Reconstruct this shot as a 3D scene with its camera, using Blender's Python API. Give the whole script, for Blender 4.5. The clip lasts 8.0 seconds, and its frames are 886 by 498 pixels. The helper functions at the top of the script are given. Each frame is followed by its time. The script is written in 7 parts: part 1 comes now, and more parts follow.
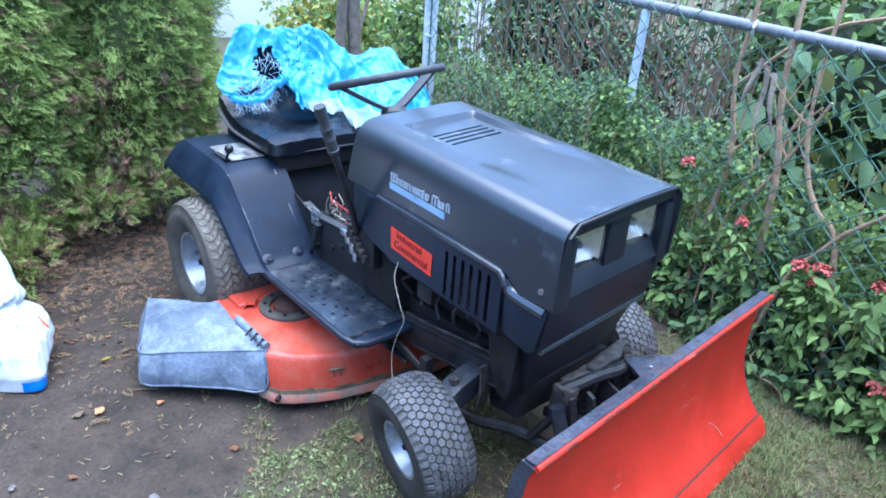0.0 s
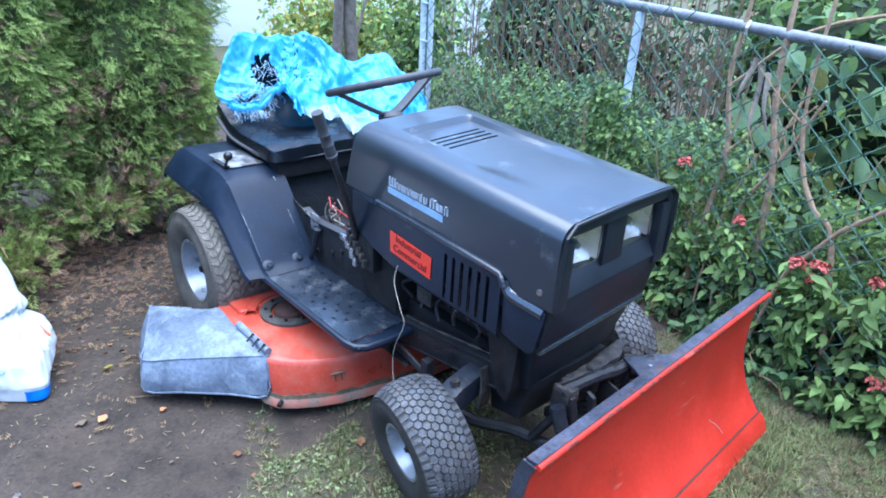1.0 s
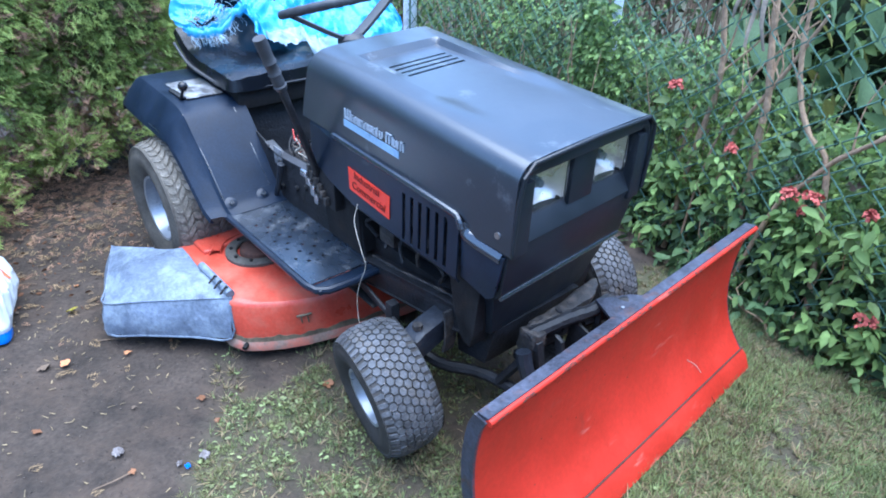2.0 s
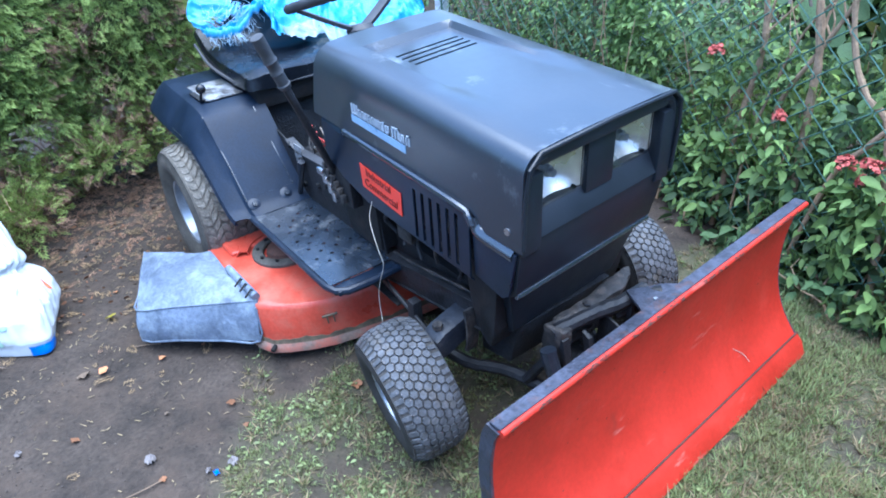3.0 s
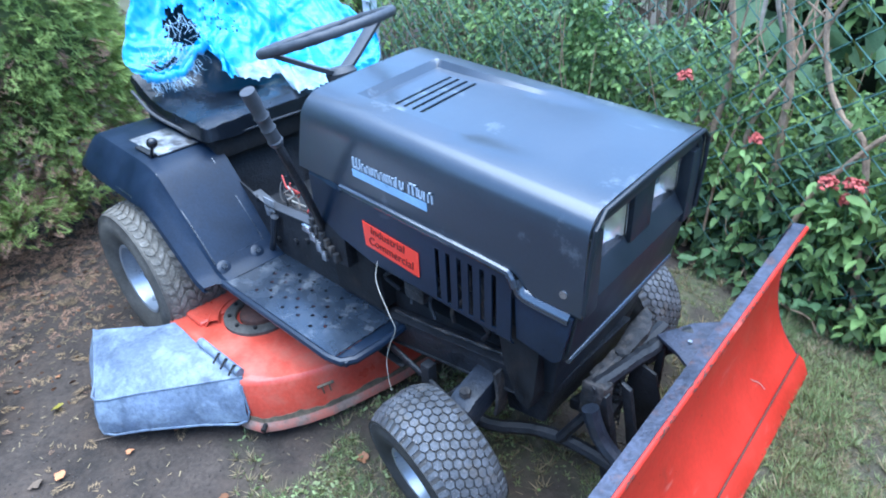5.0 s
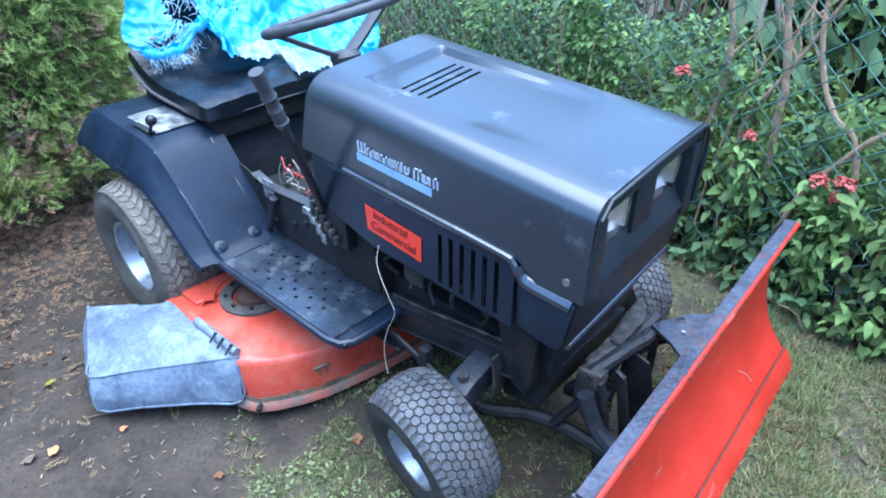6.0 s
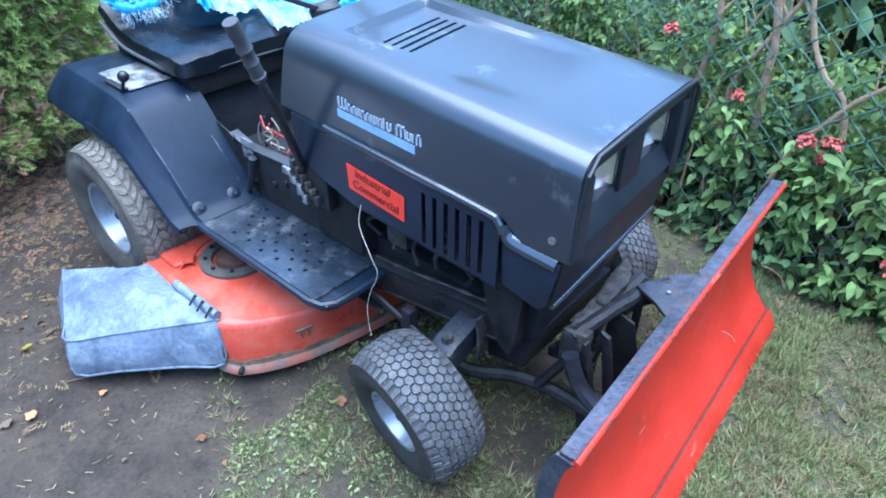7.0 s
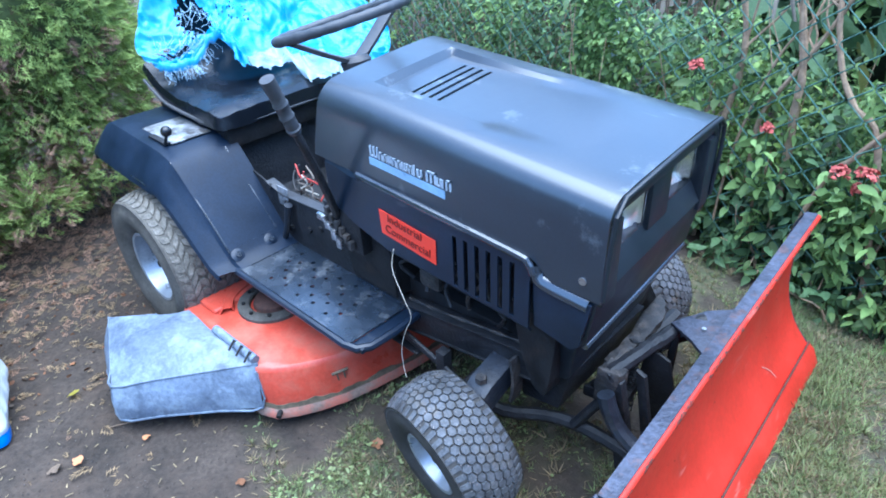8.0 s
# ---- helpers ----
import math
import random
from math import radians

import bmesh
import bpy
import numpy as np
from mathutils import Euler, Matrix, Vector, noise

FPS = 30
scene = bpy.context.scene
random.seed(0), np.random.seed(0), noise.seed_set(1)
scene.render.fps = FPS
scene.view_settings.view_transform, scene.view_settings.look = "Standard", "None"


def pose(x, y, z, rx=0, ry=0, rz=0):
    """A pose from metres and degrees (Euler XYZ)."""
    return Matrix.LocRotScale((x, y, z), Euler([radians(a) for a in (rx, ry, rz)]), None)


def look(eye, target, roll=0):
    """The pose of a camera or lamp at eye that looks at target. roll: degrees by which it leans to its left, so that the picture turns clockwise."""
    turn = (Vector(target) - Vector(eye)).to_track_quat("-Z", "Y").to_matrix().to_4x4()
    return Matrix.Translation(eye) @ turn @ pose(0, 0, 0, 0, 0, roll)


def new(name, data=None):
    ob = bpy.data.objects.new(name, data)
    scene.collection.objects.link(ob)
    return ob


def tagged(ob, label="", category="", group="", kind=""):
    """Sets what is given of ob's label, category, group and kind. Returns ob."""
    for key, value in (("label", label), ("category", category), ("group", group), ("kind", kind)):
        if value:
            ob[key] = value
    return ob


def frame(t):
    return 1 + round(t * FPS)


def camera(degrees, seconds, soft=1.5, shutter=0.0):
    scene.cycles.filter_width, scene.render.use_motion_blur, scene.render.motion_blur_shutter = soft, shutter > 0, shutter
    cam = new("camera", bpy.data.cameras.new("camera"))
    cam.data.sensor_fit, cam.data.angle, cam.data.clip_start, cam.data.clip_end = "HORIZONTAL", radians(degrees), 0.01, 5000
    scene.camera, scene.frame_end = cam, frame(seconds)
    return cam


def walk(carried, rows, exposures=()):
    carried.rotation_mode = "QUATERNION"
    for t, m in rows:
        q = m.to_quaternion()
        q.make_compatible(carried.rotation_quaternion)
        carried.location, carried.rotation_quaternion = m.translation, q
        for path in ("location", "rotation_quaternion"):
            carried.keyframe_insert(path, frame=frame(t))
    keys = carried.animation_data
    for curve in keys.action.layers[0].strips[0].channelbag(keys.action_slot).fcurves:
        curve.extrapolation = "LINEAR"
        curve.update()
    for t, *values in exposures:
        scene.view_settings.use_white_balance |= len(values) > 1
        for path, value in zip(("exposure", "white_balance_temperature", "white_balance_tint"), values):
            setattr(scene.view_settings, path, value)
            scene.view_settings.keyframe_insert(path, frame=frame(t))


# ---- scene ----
cam = camera(68.9, 8.0, soft=1.8, shutter=0.5)
PATH = [
    (0, (2.367, -1.286, 1.399), (1.021, -0.071, 0.556), 4.1),
    (0.5, (2.363, -1.294, 1.4), (1.014, -0.078, 0.562), 3.7),
    (1, (2.379, -1.293, 1.4), (1.028, -0.074, 0.57), 3.2),
    (1.5, (2.382, -1.271, 1.402), (1.053, -0.082, 0.496), 2.9),
    (1.6, (2.389, -1.279, 1.385), (1.02, -0.154, 0.457), 1.7),
    (1.7, (2.378, -1.243, 1.391), (1.1, -0.067, 0.4), 3.5),
    (2.8, (2.365, -1.01, 1.39), (1.016, -0.025, 0.289), -2.6),
    (3, (2.372, -0.988, 1.386), (1.006, -0.016, 0.295), -3.7),
    (3.5, (2.375, -0.974, 1.39), (0.952, -0.024, 0.355), -3.0),
    (4, (2.295, -0.95, 1.39), (0.818, -0.134, 0.316), -7.2),
    (4.2, (2.238, -0.98, 1.403), (0.858, 0.026, 0.361), -4.0),
    (4.5, (2.144, -1.022, 1.416), (0.88, 0.131, 0.38), -3.0),
    (5, (2.08, -1.072, 1.413), (0.881, 0.126, 0.352), -3.1),
    (5.2, (2.06, -1.08, 1.423), (0.905, 0.114, 0.308), -3.2),
    (6.3, (2.061, -1.124, 1.415), (0.903, 0.088, 0.325), -0.0),
    (6.5, (2.055, -1.128, 1.41), (0.903, 0.064, 0.292), -0.1),
    (7, (2.053, -1.099, 1.39), (0.977, 0.106, 0.21), 0.2),
    (7.5, (2.058, -1.1, 1.417), (0.906, 0.105, 0.311), -3.1),
    (8, (2.063, -1.106, 1.414), (0.871, 0.079, 0.329), -3.1),
]
walk(cam, [(t, look(eye, target, roll)) for t, eye, target, roll in PATH], [(0, 2.12, 5310, 7.5), (3, 2.17, 5220, 6), (4.5, 2.21, 5100, 3.5), (8, 2.26, 5100, 3.5)])

# ---- world and sun: a bright overcast afternoon under trees ----
world = bpy.data.worlds.new("sky")
world.use_nodes = True
scene.world = world
wn = world.node_tree
sky = wn.nodes.new("ShaderNodeTexSky")
sky.sky_type = 'NISHITA'
sky.sun_disc = False
sky.sun_elevation = radians(86.7)
sky.sun_rotation = radians(59)
sky.air_density, sky.dust_density, sky.ozone_density = 1.0, 1.0, 1.0
wn.nodes["Background"].inputs["Strength"].default_value = 0.15
wn.links.new(sky.outputs["Color"], wn.nodes["Background"].inputs["Color"])
sun_data = bpy.data.lights.new("sun", 'SUN')
sun_data.energy, sun_data.angle, sun_data.color = 2.0, radians(80), (1.0, 0.98, 0.95)
sun = new("sun", sun_data)
sun.matrix_world = look((0.25, 0.15, 5.0), (0, 0, 0))


# ---- materials ----
def mat(name, colour, rough=0.6, metal=0.0, var=0.25, scale=12.0, fine=90.0, bump=0.15, second=None, amount=0.35,
        spots=(0.5, 0.7), spec=0.5, island=0.0, rand=0.0, rough_var=0.12, sheet=0.0, coat=0.0):
    """A surface with coarse and fine variation, optional stains or painted highlights in a second colour, bump, and
    random tint by island or object.
    """
    m = bpy.data.materials.new(name)
    m.use_nodes = True
    nt = m.node_tree
    b = nt.nodes["Principled BSDF"]
    link = nt.links.new
    tc = nt.nodes.new("ShaderNodeTexCoord")

    def noise_node(s, detail=5.0, rough_=0.6):
        n = nt.nodes.new("ShaderNodeTexNoise")
        n.inputs["Scale"].default_value, n.inputs["Detail"].default_value, n.inputs["Roughness"].default_value = s, detail, rough_
        link(tc.outputs["Object"], n.inputs["Vector"])
        return n

    def ramp(src, lo, hi, a, z):
        r = nt.nodes.new("ShaderNodeMapRange")
        r.inputs["From Min"].default_value, r.inputs["From Max"].default_value = lo, hi
        r.inputs["To Min"].default_value, r.inputs["To Max"].default_value = a, z
        link(src, r.inputs["Value"])
        return r.outputs["Result"]

    big, small = noise_node(scale), noise_node(fine, 3.0)
    tone = nt.nodes.new("ShaderNodeMath")
    tone.operation = 'MULTIPLY'
    link(ramp(big.outputs["Fac"], 0.3, 0.7, 1 - var, 1 + var), tone.inputs[0])
    link(ramp(small.outputs["Fac"], 0.3, 0.7, 1 - var * 0.6, 1 + var * 0.6), tone.inputs[1])
    value = tone.outputs[0]
    for kind, part_amount in (("island", island), ("object", rand)):
        if part_amount:
            if kind == "island":
                g = nt.nodes.new("ShaderNodeNewGeometry").outputs["Random Per Island"]
            else:
                g = nt.nodes.new("ShaderNodeObjectInfo").outputs["Random"]
            k = nt.nodes.new("ShaderNodeMath")
            k.operation = 'MULTIPLY'
            link(value, k.inputs[0])
            link(ramp(g, 0, 1, 1 - part_amount, 1 + part_amount), k.inputs[1])
            value = k.outputs[0]
    mul = nt.nodes.new("ShaderNodeMix")
    mul.data_type, mul.blend_type = 'RGBA', 'MULTIPLY'
    mul.inputs["Factor"].default_value = 1.0
    mul.inputs["A"].default_value = (*colour, 1)
    comb = nt.nodes.new("ShaderNodeCombineColor")
    for c in ("Red", "Green", "Blue"):
        link(value, comb.inputs[c])
    link(comb.outputs["Color"], mul.inputs["B"])
    out = mul.outputs["Result"]
    if second:
        stain = noise_node(scale * 0.6 + 3, 8.0, 0.7)
        mix = nt.nodes.new("ShaderNodeMix")
        mix.data_type = 'RGBA'
        link(ramp(stain.outputs["Fac"], spots[0], spots[1], 0.0, amount), mix.inputs["Factor"])
        link(out, mix.inputs["A"])
        mix.inputs["B"].default_value = (*second, 1)
        out = mix.outputs["Result"]
    link(out, b.inputs["Base Color"])
    link(ramp(big.outputs["Fac"], 0.3, 0.7, max(0.03, rough - rough_var), min(1, rough + rough_var)), b.inputs["Roughness"])
    b.inputs["Metallic"].default_value = metal
    b.inputs["Specular IOR Level"].default_value = spec
    b.inputs["Coat Weight"].default_value, b.inputs["Coat Roughness"].default_value = coat, 0.22
    if bump:
        bn = nt.nodes.new("ShaderNodeBump")
        bn.inputs["Strength"].default_value, bn.inputs["Distance"].default_value = bump, 0.006
        link(small.outputs["Fac"], bn.inputs["Height"])
        link(bn.outputs["Normal"], b.inputs["Normal"])
    if sheet:
        tr = nt.nodes.new("ShaderNodeBsdfTranslucent")
        link(out, tr.inputs["Color"])
        ms = nt.nodes.new("ShaderNodeMixShader")
        ms.inputs["Fac"].default_value = sheet
        link(b.outputs["BSDF"], ms.inputs[1])
        link(tr.outputs["BSDF"], ms.inputs[2])
        link(ms.outputs["Shader"], nt.nodes["Material Output"].inputs["Surface"])
    return m


M = {
    "hood": mat("black_hood_paint", (0.018, 0.026, 0.039), 0.38, var=0.15, scale=4, fine=160, bump=0.02, second=(0.30, 0.33, 0.37), amount=0.5, spots=(0.60, 0.74), rough_var=0.08, spec=0.7, coat=0.65),
    "body": mat("black_body_paint", (0.008, 0.015, 0.030), 0.36, var=0.25, scale=7, fine=140, bump=0.05, second=(0.06, 0.06, 0.065), amount=0.2, spots=(0.6, 0.85), spec=0.4, coat=0.12),
    # same paint as the body; sheen cut so reflected sky reads darker
    "fender": mat("body_paint_low_sheen", (0.009, 0.017, 0.034), 0.48, var=0.3, scale=9, fine=140, bump=0.06, second=(0.05, 0.052, 0.06), amount=0.3, spots=(0.58, 0.8), spec=0.22, coat=0.03),
    "plastic": mat("black_nose_plastic", (0.013, 0.017, 0.024), 0.42, var=0.2, scale=6, fine=220, bump=0.05, second=(0.06, 0.06, 0.06), amount=0.25, spots=(0.6, 0.85), coat=0.05, spec=0.4),
    "dark": mat("dark_inner_metal", (0.013, 0.013, 0.014), 0.65, spec=0.3, var=0.4, scale=14, fine=120, bump=0.3, second=(0.05, 0.03, 0.02), amount=0.5, spots=(0.55, 0.75)),
    "frame": mat("grimy_frame_steel", (0.012, 0.013, 0.016), 0.52, spec=0.4, var=0.5, scale=14, fine=110, bump=0.5, second=(0.06, 0.05, 0.042), amount=0.5, spots=(0.55, 0.8)),
    "axle": mat("scuffed_axle_paint", (0.015, 0.019, 0.028), 0.5, spec=0.35, var=0.4, scale=16, fine=110, bump=0.3, second=(0.12, 0.11, 0.10), amount=0.5, spots=(0.54, 0.72), coat=0.2),
    "grime": mat("dusty_grimy_steel", (0.024, 0.023, 0.024), 0.6, var=0.5, scale=26, fine=90, bump=0.8, second=(0.125, 0.10, 0.08), amount=0.7, spots=(0.50, 0.68)),
    "gloss": mat("glossy_black_edge", (0.02, 0.026, 0.038), 0.16, spec=0.8, var=0.2, scale=8, fine=140, bump=0.03, coat=1.0),
    "plate": mat("worn_footrest_paint", (0.017, 0.024, 0.036), 0.26, var=0.3, scale=18, fine=120, bump=0.08, second=(0.24, 0.25, 0.26), amount=0.5, spots=(0.54, 0.74), coat=1.0),
    "vinyl": mat("black_seat_vinyl", (0.007, 0.009, 0.013), 0.22, var=0.2, scale=9, fine=60, bump=0.12, spec=0.4),
    "seam": mat("grey_piping", (0.07, 0.07, 0.075), 0.5),
    "groove": mat("dark_groove_rubber", (0.056, 0.053, 0.050), 0.85, var=0.3, scale=20, fine=120, bump=0.2, spec=0.2),
    "groove_mud": mat("muddy_groove_rubber", (0.125, 0.113, 0.095), 0.95, var=0.4, scale=24, fine=150, bump=0.4, spec=0.2),
    "wall_mud": mat("muddy_sidewall_rubber", (0.085, 0.078, 0.068), 0.85, var=0.35, scale=14, fine=120, bump=0.15, second=(0.15, 0.13, 0.10), amount=0.5, spots=(0.5, 0.75), spec=0.25),
    "rubber": mat("dusty_tyre_rubber", (0.083, 0.087, 0.096), 0.6, var=0.55, scale=22, fine=150, bump=0.4, second=(0.15, 0.13, 0.105), amount=0.6, spots=(0.52, 0.68), spec=0.45),
    "rubber_rear": mat("muddy_tyre_rubber", (0.15, 0.138, 0.118), 0.9, var=0.45, scale=20, fine=110, bump=0.7, second=(0.26, 0.23, 0.18), amount=0.6, spots=(0.48, 0.72), spec=0.25),
    "wall": mat("tyre_sidewall_rubber", (0.038, 0.037, 0.036), 0.75, var=0.25, scale=18, fine=140, bump=0.1, second=(0.12, 0.11, 0.095), amount=0.4, spots=(0.52, 0.75), spec=0.3),
    "rim": mat("pale_rim_paint", (0.32, 0.345, 0.385), 0.35, metal=0.5, var=0.15, scale=20, fine=120, bump=0.03, second=(0.25, 0.2, 0.16), amount=0.4, spots=(0.62, 0.8)),
    "deck": mat("faded_red_deck_paint", (0.50, 0.068, 0.040), 0.36, var=0.18, scale=8, fine=90, bump=0.06, second=(0.46, 0.18, 0.125), amount=0.7, spots=(0.46, 0.70)),
    "blade": mat("red_blade_paint", (0.47, 0.030, 0.017), 0.45, var=0.16, scale=5, fine=70, bump=0.05, second=(0.56, 0.085, 0.055), amount=0.35, spots=(0.56, 0.75), spec=0.3),
    "rust": mat("bare_rusty_edge", (0.052, 0.058, 0.084), 0.5, metal=0.3, var=0.4, scale=30, fine=120, bump=0.3, second=(0.16, 0.07, 0.04), amount=0.6, spots=(0.55, 0.72)),
    "rust_spot": mat("brown_rust_spots", (0.075, 0.035, 0.025), 0.8, var=0.4, scale=60, fine=150, bump=0.2),
    "scrap": mat("pale_plastic_scrap", (0.19, 0.17, 0.165), 0.5, var=0.2, scale=30, fine=120, bump=0.1),
    "chute": mat("dusty_grey_chute_plastic", (0.115, 0.145, 0.20), 0.5, var=0.35, scale=9, fine=80, bump=0.4, second=(0.33, 0.40, 0.47), amount=0.65, spots=(0.47, 0.68)),
    "chrome": mat("worn_bare_steel", (0.5, 0.5, 0.52), 0.3, metal=0.9, var=0.2, scale=30, fine=150, bump=0.05),
    "pale_plate": mat("pale_worn_plate", (0.28, 0.29, 0.31), 0.4, metal=0.3, var=0.4, scale=25, fine=150, bump=0.05, second=(0.05, 0.045, 0.04), amount=0.9, spots=(0.46, 0.58)),
    "dirtline": mat("dried_dirt", (0.13, 0.10, 0.065), 0.9, var=0.4, scale=30),
    "lip_dust": mat("dusty_deck_lip", (0.26, 0.185, 0.145), 0.75, var=0.3, scale=10, fine=90, bump=0.2, second=(0.52, 0.15, 0.10), amount=0.85, spots=(0.42, 0.56)),
    "reflector": mat("lamp_reflector", (0.88, 0.86, 0.81), 0.28, metal=0.75, var=0.15, scale=12, fine=60, bump=0.04),
    "knob": mat("black_knob", (0.012, 0.012, 0.014), 0.22, var=0.1),
    "grip": mat("rubber_grip", (0.045, 0.047, 0.053), 0.5, var=0.25),
    "label": mat("red_label", (0.78, 0.05, 0.025), 0.4, var=0.08, bump=0.0),
    "ink": mat("dark_ink", (0.13, 0.012, 0.01), 0.5, var=0.1, bump=0.0),
    "decal": mat("pale_blue_decal", (0.42, 0.48, 0.56), 0.35, var=0.15, bump=0.0),
    "decal_bar": mat("blue_decal_bar", (0.26, 0.40, 0.58), 0.35, var=0.15, bump=0.0),
    # the pale second colour stands in for white highlights across the sheet
    "tarp": mat("blue_plastic_sheet", (0.075, 0.365, 0.66), 0.26, var=0.14, scale=7, fine=70, bump=0.25, second=(0.36, 0.60, 0.74), amount=0.35, spots=(0.5, 0.74), sheet=0.2),
    "tarp_back": mat("silvery_sheet_back", (0.27, 0.36, 0.43), 0.3, var=0.15, scale=9, fine=70, bump=0.25, second=(0.16, 0.42, 0.62), amount=0.6, spots=(0.52, 0.68), sheet=0.15),
    "thread": mat("frayed_thread", (0.4, 0.57, 0.7), 0.6),
    "wire": mat("white_wire", (0.55, 0.5, 0.42), 0.5),
    "redwire": mat("red_wire", (0.42, 0.04, 0.03), 0.5),
    "galv": mat("galvanised_steel", (0.62, 0.69, 0.78), 0.45, metal=0.1, var=0.25, scale=20, fine=90, bump=0.08),
    "rail": mat("weathered_rail_steel", (0.225, 0.232, 0.245), 0.5, metal=0.3, var=0.3, scale=14, fine=90, bump=0.1),
    "mesh": mat("green_coated_wire", (0.085, 0.16, 0.125), 0.7, var=0.3, spec=0.2),
    "bark": mat("brown_bark", (0.2, 0.165, 0.135), 0.9, var=0.4, scale=18, fine=70, bump=0.6, second=(0.2, 0.18, 0.15), amount=0.5),
    "stem": mat("brown_stem", (0.37, 0.25, 0.155), 0.8, var=0.35, scale=30, fine=90, bump=0.4),
    "twig": mat("dry_twig", (0.15, 0.105, 0.07), 0.85, island=0.4),
    "cedar": mat("cedar_foliage", (0.32, 0.405, 0.12), 0.75, spec=0.15, var=0.22, scale=4, fine=30, bump=0, island=0.35, sheet=0.32, second=(0.2, 0.17, 0.06), amount=0.5, spots=(0.58, 0.78)),
    "cedar_dead": mat("dead_cedar_foliage", (0.22, 0.13, 0.08), 0.8, var=0.3, bump=0, island=0.5),
    # hedge core: shade between the sprays is put into this darker green
    "core": mat("painted_hedge_shade", (0.10, 0.115, 0.042), 0.95, var=0.5, scale=9, fine=40, bump=0.5),
    "bush_core": mat("painted_bush_shade", (0.018, 0.026, 0.011), 0.95, var=0.4, scale=9, fine=40, bump=0.5),
    "leaf": mat("green_leaf", (0.175, 0.262, 0.082), 0.55, spec=0.3, var=0.2, scale=6, fine=60, bump=0, island=0.5, sheet=0.3),
    "leaf_light": mat("light_green_leaf", (0.28, 0.40, 0.115), 0.55, spec=0.3, var=0.2, scale=6, fine=60, bump=0, island=0.45, sheet=0.3),
    "leaf_fresh": mat("fresh_yellow_green_leaf", (0.22, 0.30, 0.07), 0.55, spec=0.3, var=0.2, scale=6, fine=60, bump=0, island=0.4, sheet=0.3),
    "leaf_dark": mat("dark_green_leaf", (0.095, 0.158, 0.066), 0.55, spec=0.3, var=0.2, scale=6, fine=60, bump=0, island=0.65, sheet=0.25),
    "leaf_vine": mat("broad_vine_leaf", (0.10, 0.155, 0.08), 0.55, spec=0.3, var=0.2, scale=14, fine=60, bump=0.1, island=0.45, rand=0.3, sheet=0.35),
    "leaf_olive": mat("yellowing_olive_leaf", (0.15, 0.165, 0.045), 0.55, spec=0.3, var=0.35, scale=14, fine=60, bump=0.1, second=(0.30, 0.22, 0.05), amount=0.6, spots=(0.5, 0.7), rand=0.35, sheet=0.35),
    "leaf_yellow": mat("yellowed_leaf", (0.35, 0.3, 0.05), 0.5, var=0.25, bump=0, island=0.35, rand=0.3, sheet=0.3),
    "leaf_brown": mat("fallen_brown_leaf", (0.24, 0.105, 0.045), 0.7, var=0.3, bump=0.1, rand=0.5, island=0.4),
    "withered": mat("withered_tan_leaf", (0.36, 0.30, 0.23), 0.75, var=0.3, scale=20, fine=90, bump=0.2, sheet=0.2),
    "leaf_litter": mat("dead_leaf_litter", (0.15, 0.092, 0.066), 0.8, var=0.3, bump=0.1, island=0.6),
    "cedar_bit": mat("yellowed_cedar_bits", (0.20, 0.135, 0.068), 0.7, var=0.25, bump=0, island=0.4),
    "leaf_pale": mat("pale_dry_leaf", (0.115, 0.082, 0.056), 0.7, var=0.3, bump=0.1, rand=0.3, island=0.3),
    "flower": mat("dusky_red_flower", (0.47, 0.115, 0.095), 0.8, var=0.2, bump=0, island=0.3, spec=0.2),
    "grass": mat("short_grass", (0.20, 0.245, 0.095), 0.6, var=0.25, scale=3, fine=30, bump=0, island=0.5, sheet=0.25, second=(0.3, 0.25, 0.12), amount=0.5),
    "crumb": mat("soil_crumbs", (0.075, 0.063, 0.056), 0.95, var=0.3, bump=0.2, island=0.5, spec=0.2),
    "straw": mat("dry_litter", (0.21, 0.16, 0.088), 0.8, var=0.25, bump=0, island=0.5),
    "bag": mat("white_plastic_sack", (0.52, 0.56, 0.59), 0.32, var=0.06, scale=9, fine=40, bump=0.1),
    "bag_red": mat("orange_red_print", (0.8, 0.13, 0.04), 0.35, var=0.1, bump=0),
    "bag_blue": mat("blue_print", (0.02, 0.16, 0.6), 0.35, var=0.1, bump=0),
    "bag_mint": mat("pale_green_print", (0.42, 0.62, 0.5), 0.35, var=0.15, bump=0),
    "bag_sky": mat("pale_blue_print", (0.36, 0.55, 0.66), 0.35, var=0.15, bump=0),
    "bag_green": mat("green_print", (0.1, 0.4, 0.15), 0.35, var=0.1, bump=0),
    "house": mat("white_siding", (0.8, 0.8, 0.78), 0.6, var=0.05, scale=2, bump=0.05),
    "boards": mat("sky_block_boards", (0.17, 0.15, 0.135), 0.85, var=0.3, scale=3, fine=40, bump=0.3, second=(0.2, 0.18, 0.16), amount=0.4),
    "roof": mat("grey_shingle_roof", (0.16, 0.15, 0.15), 0.9),
}


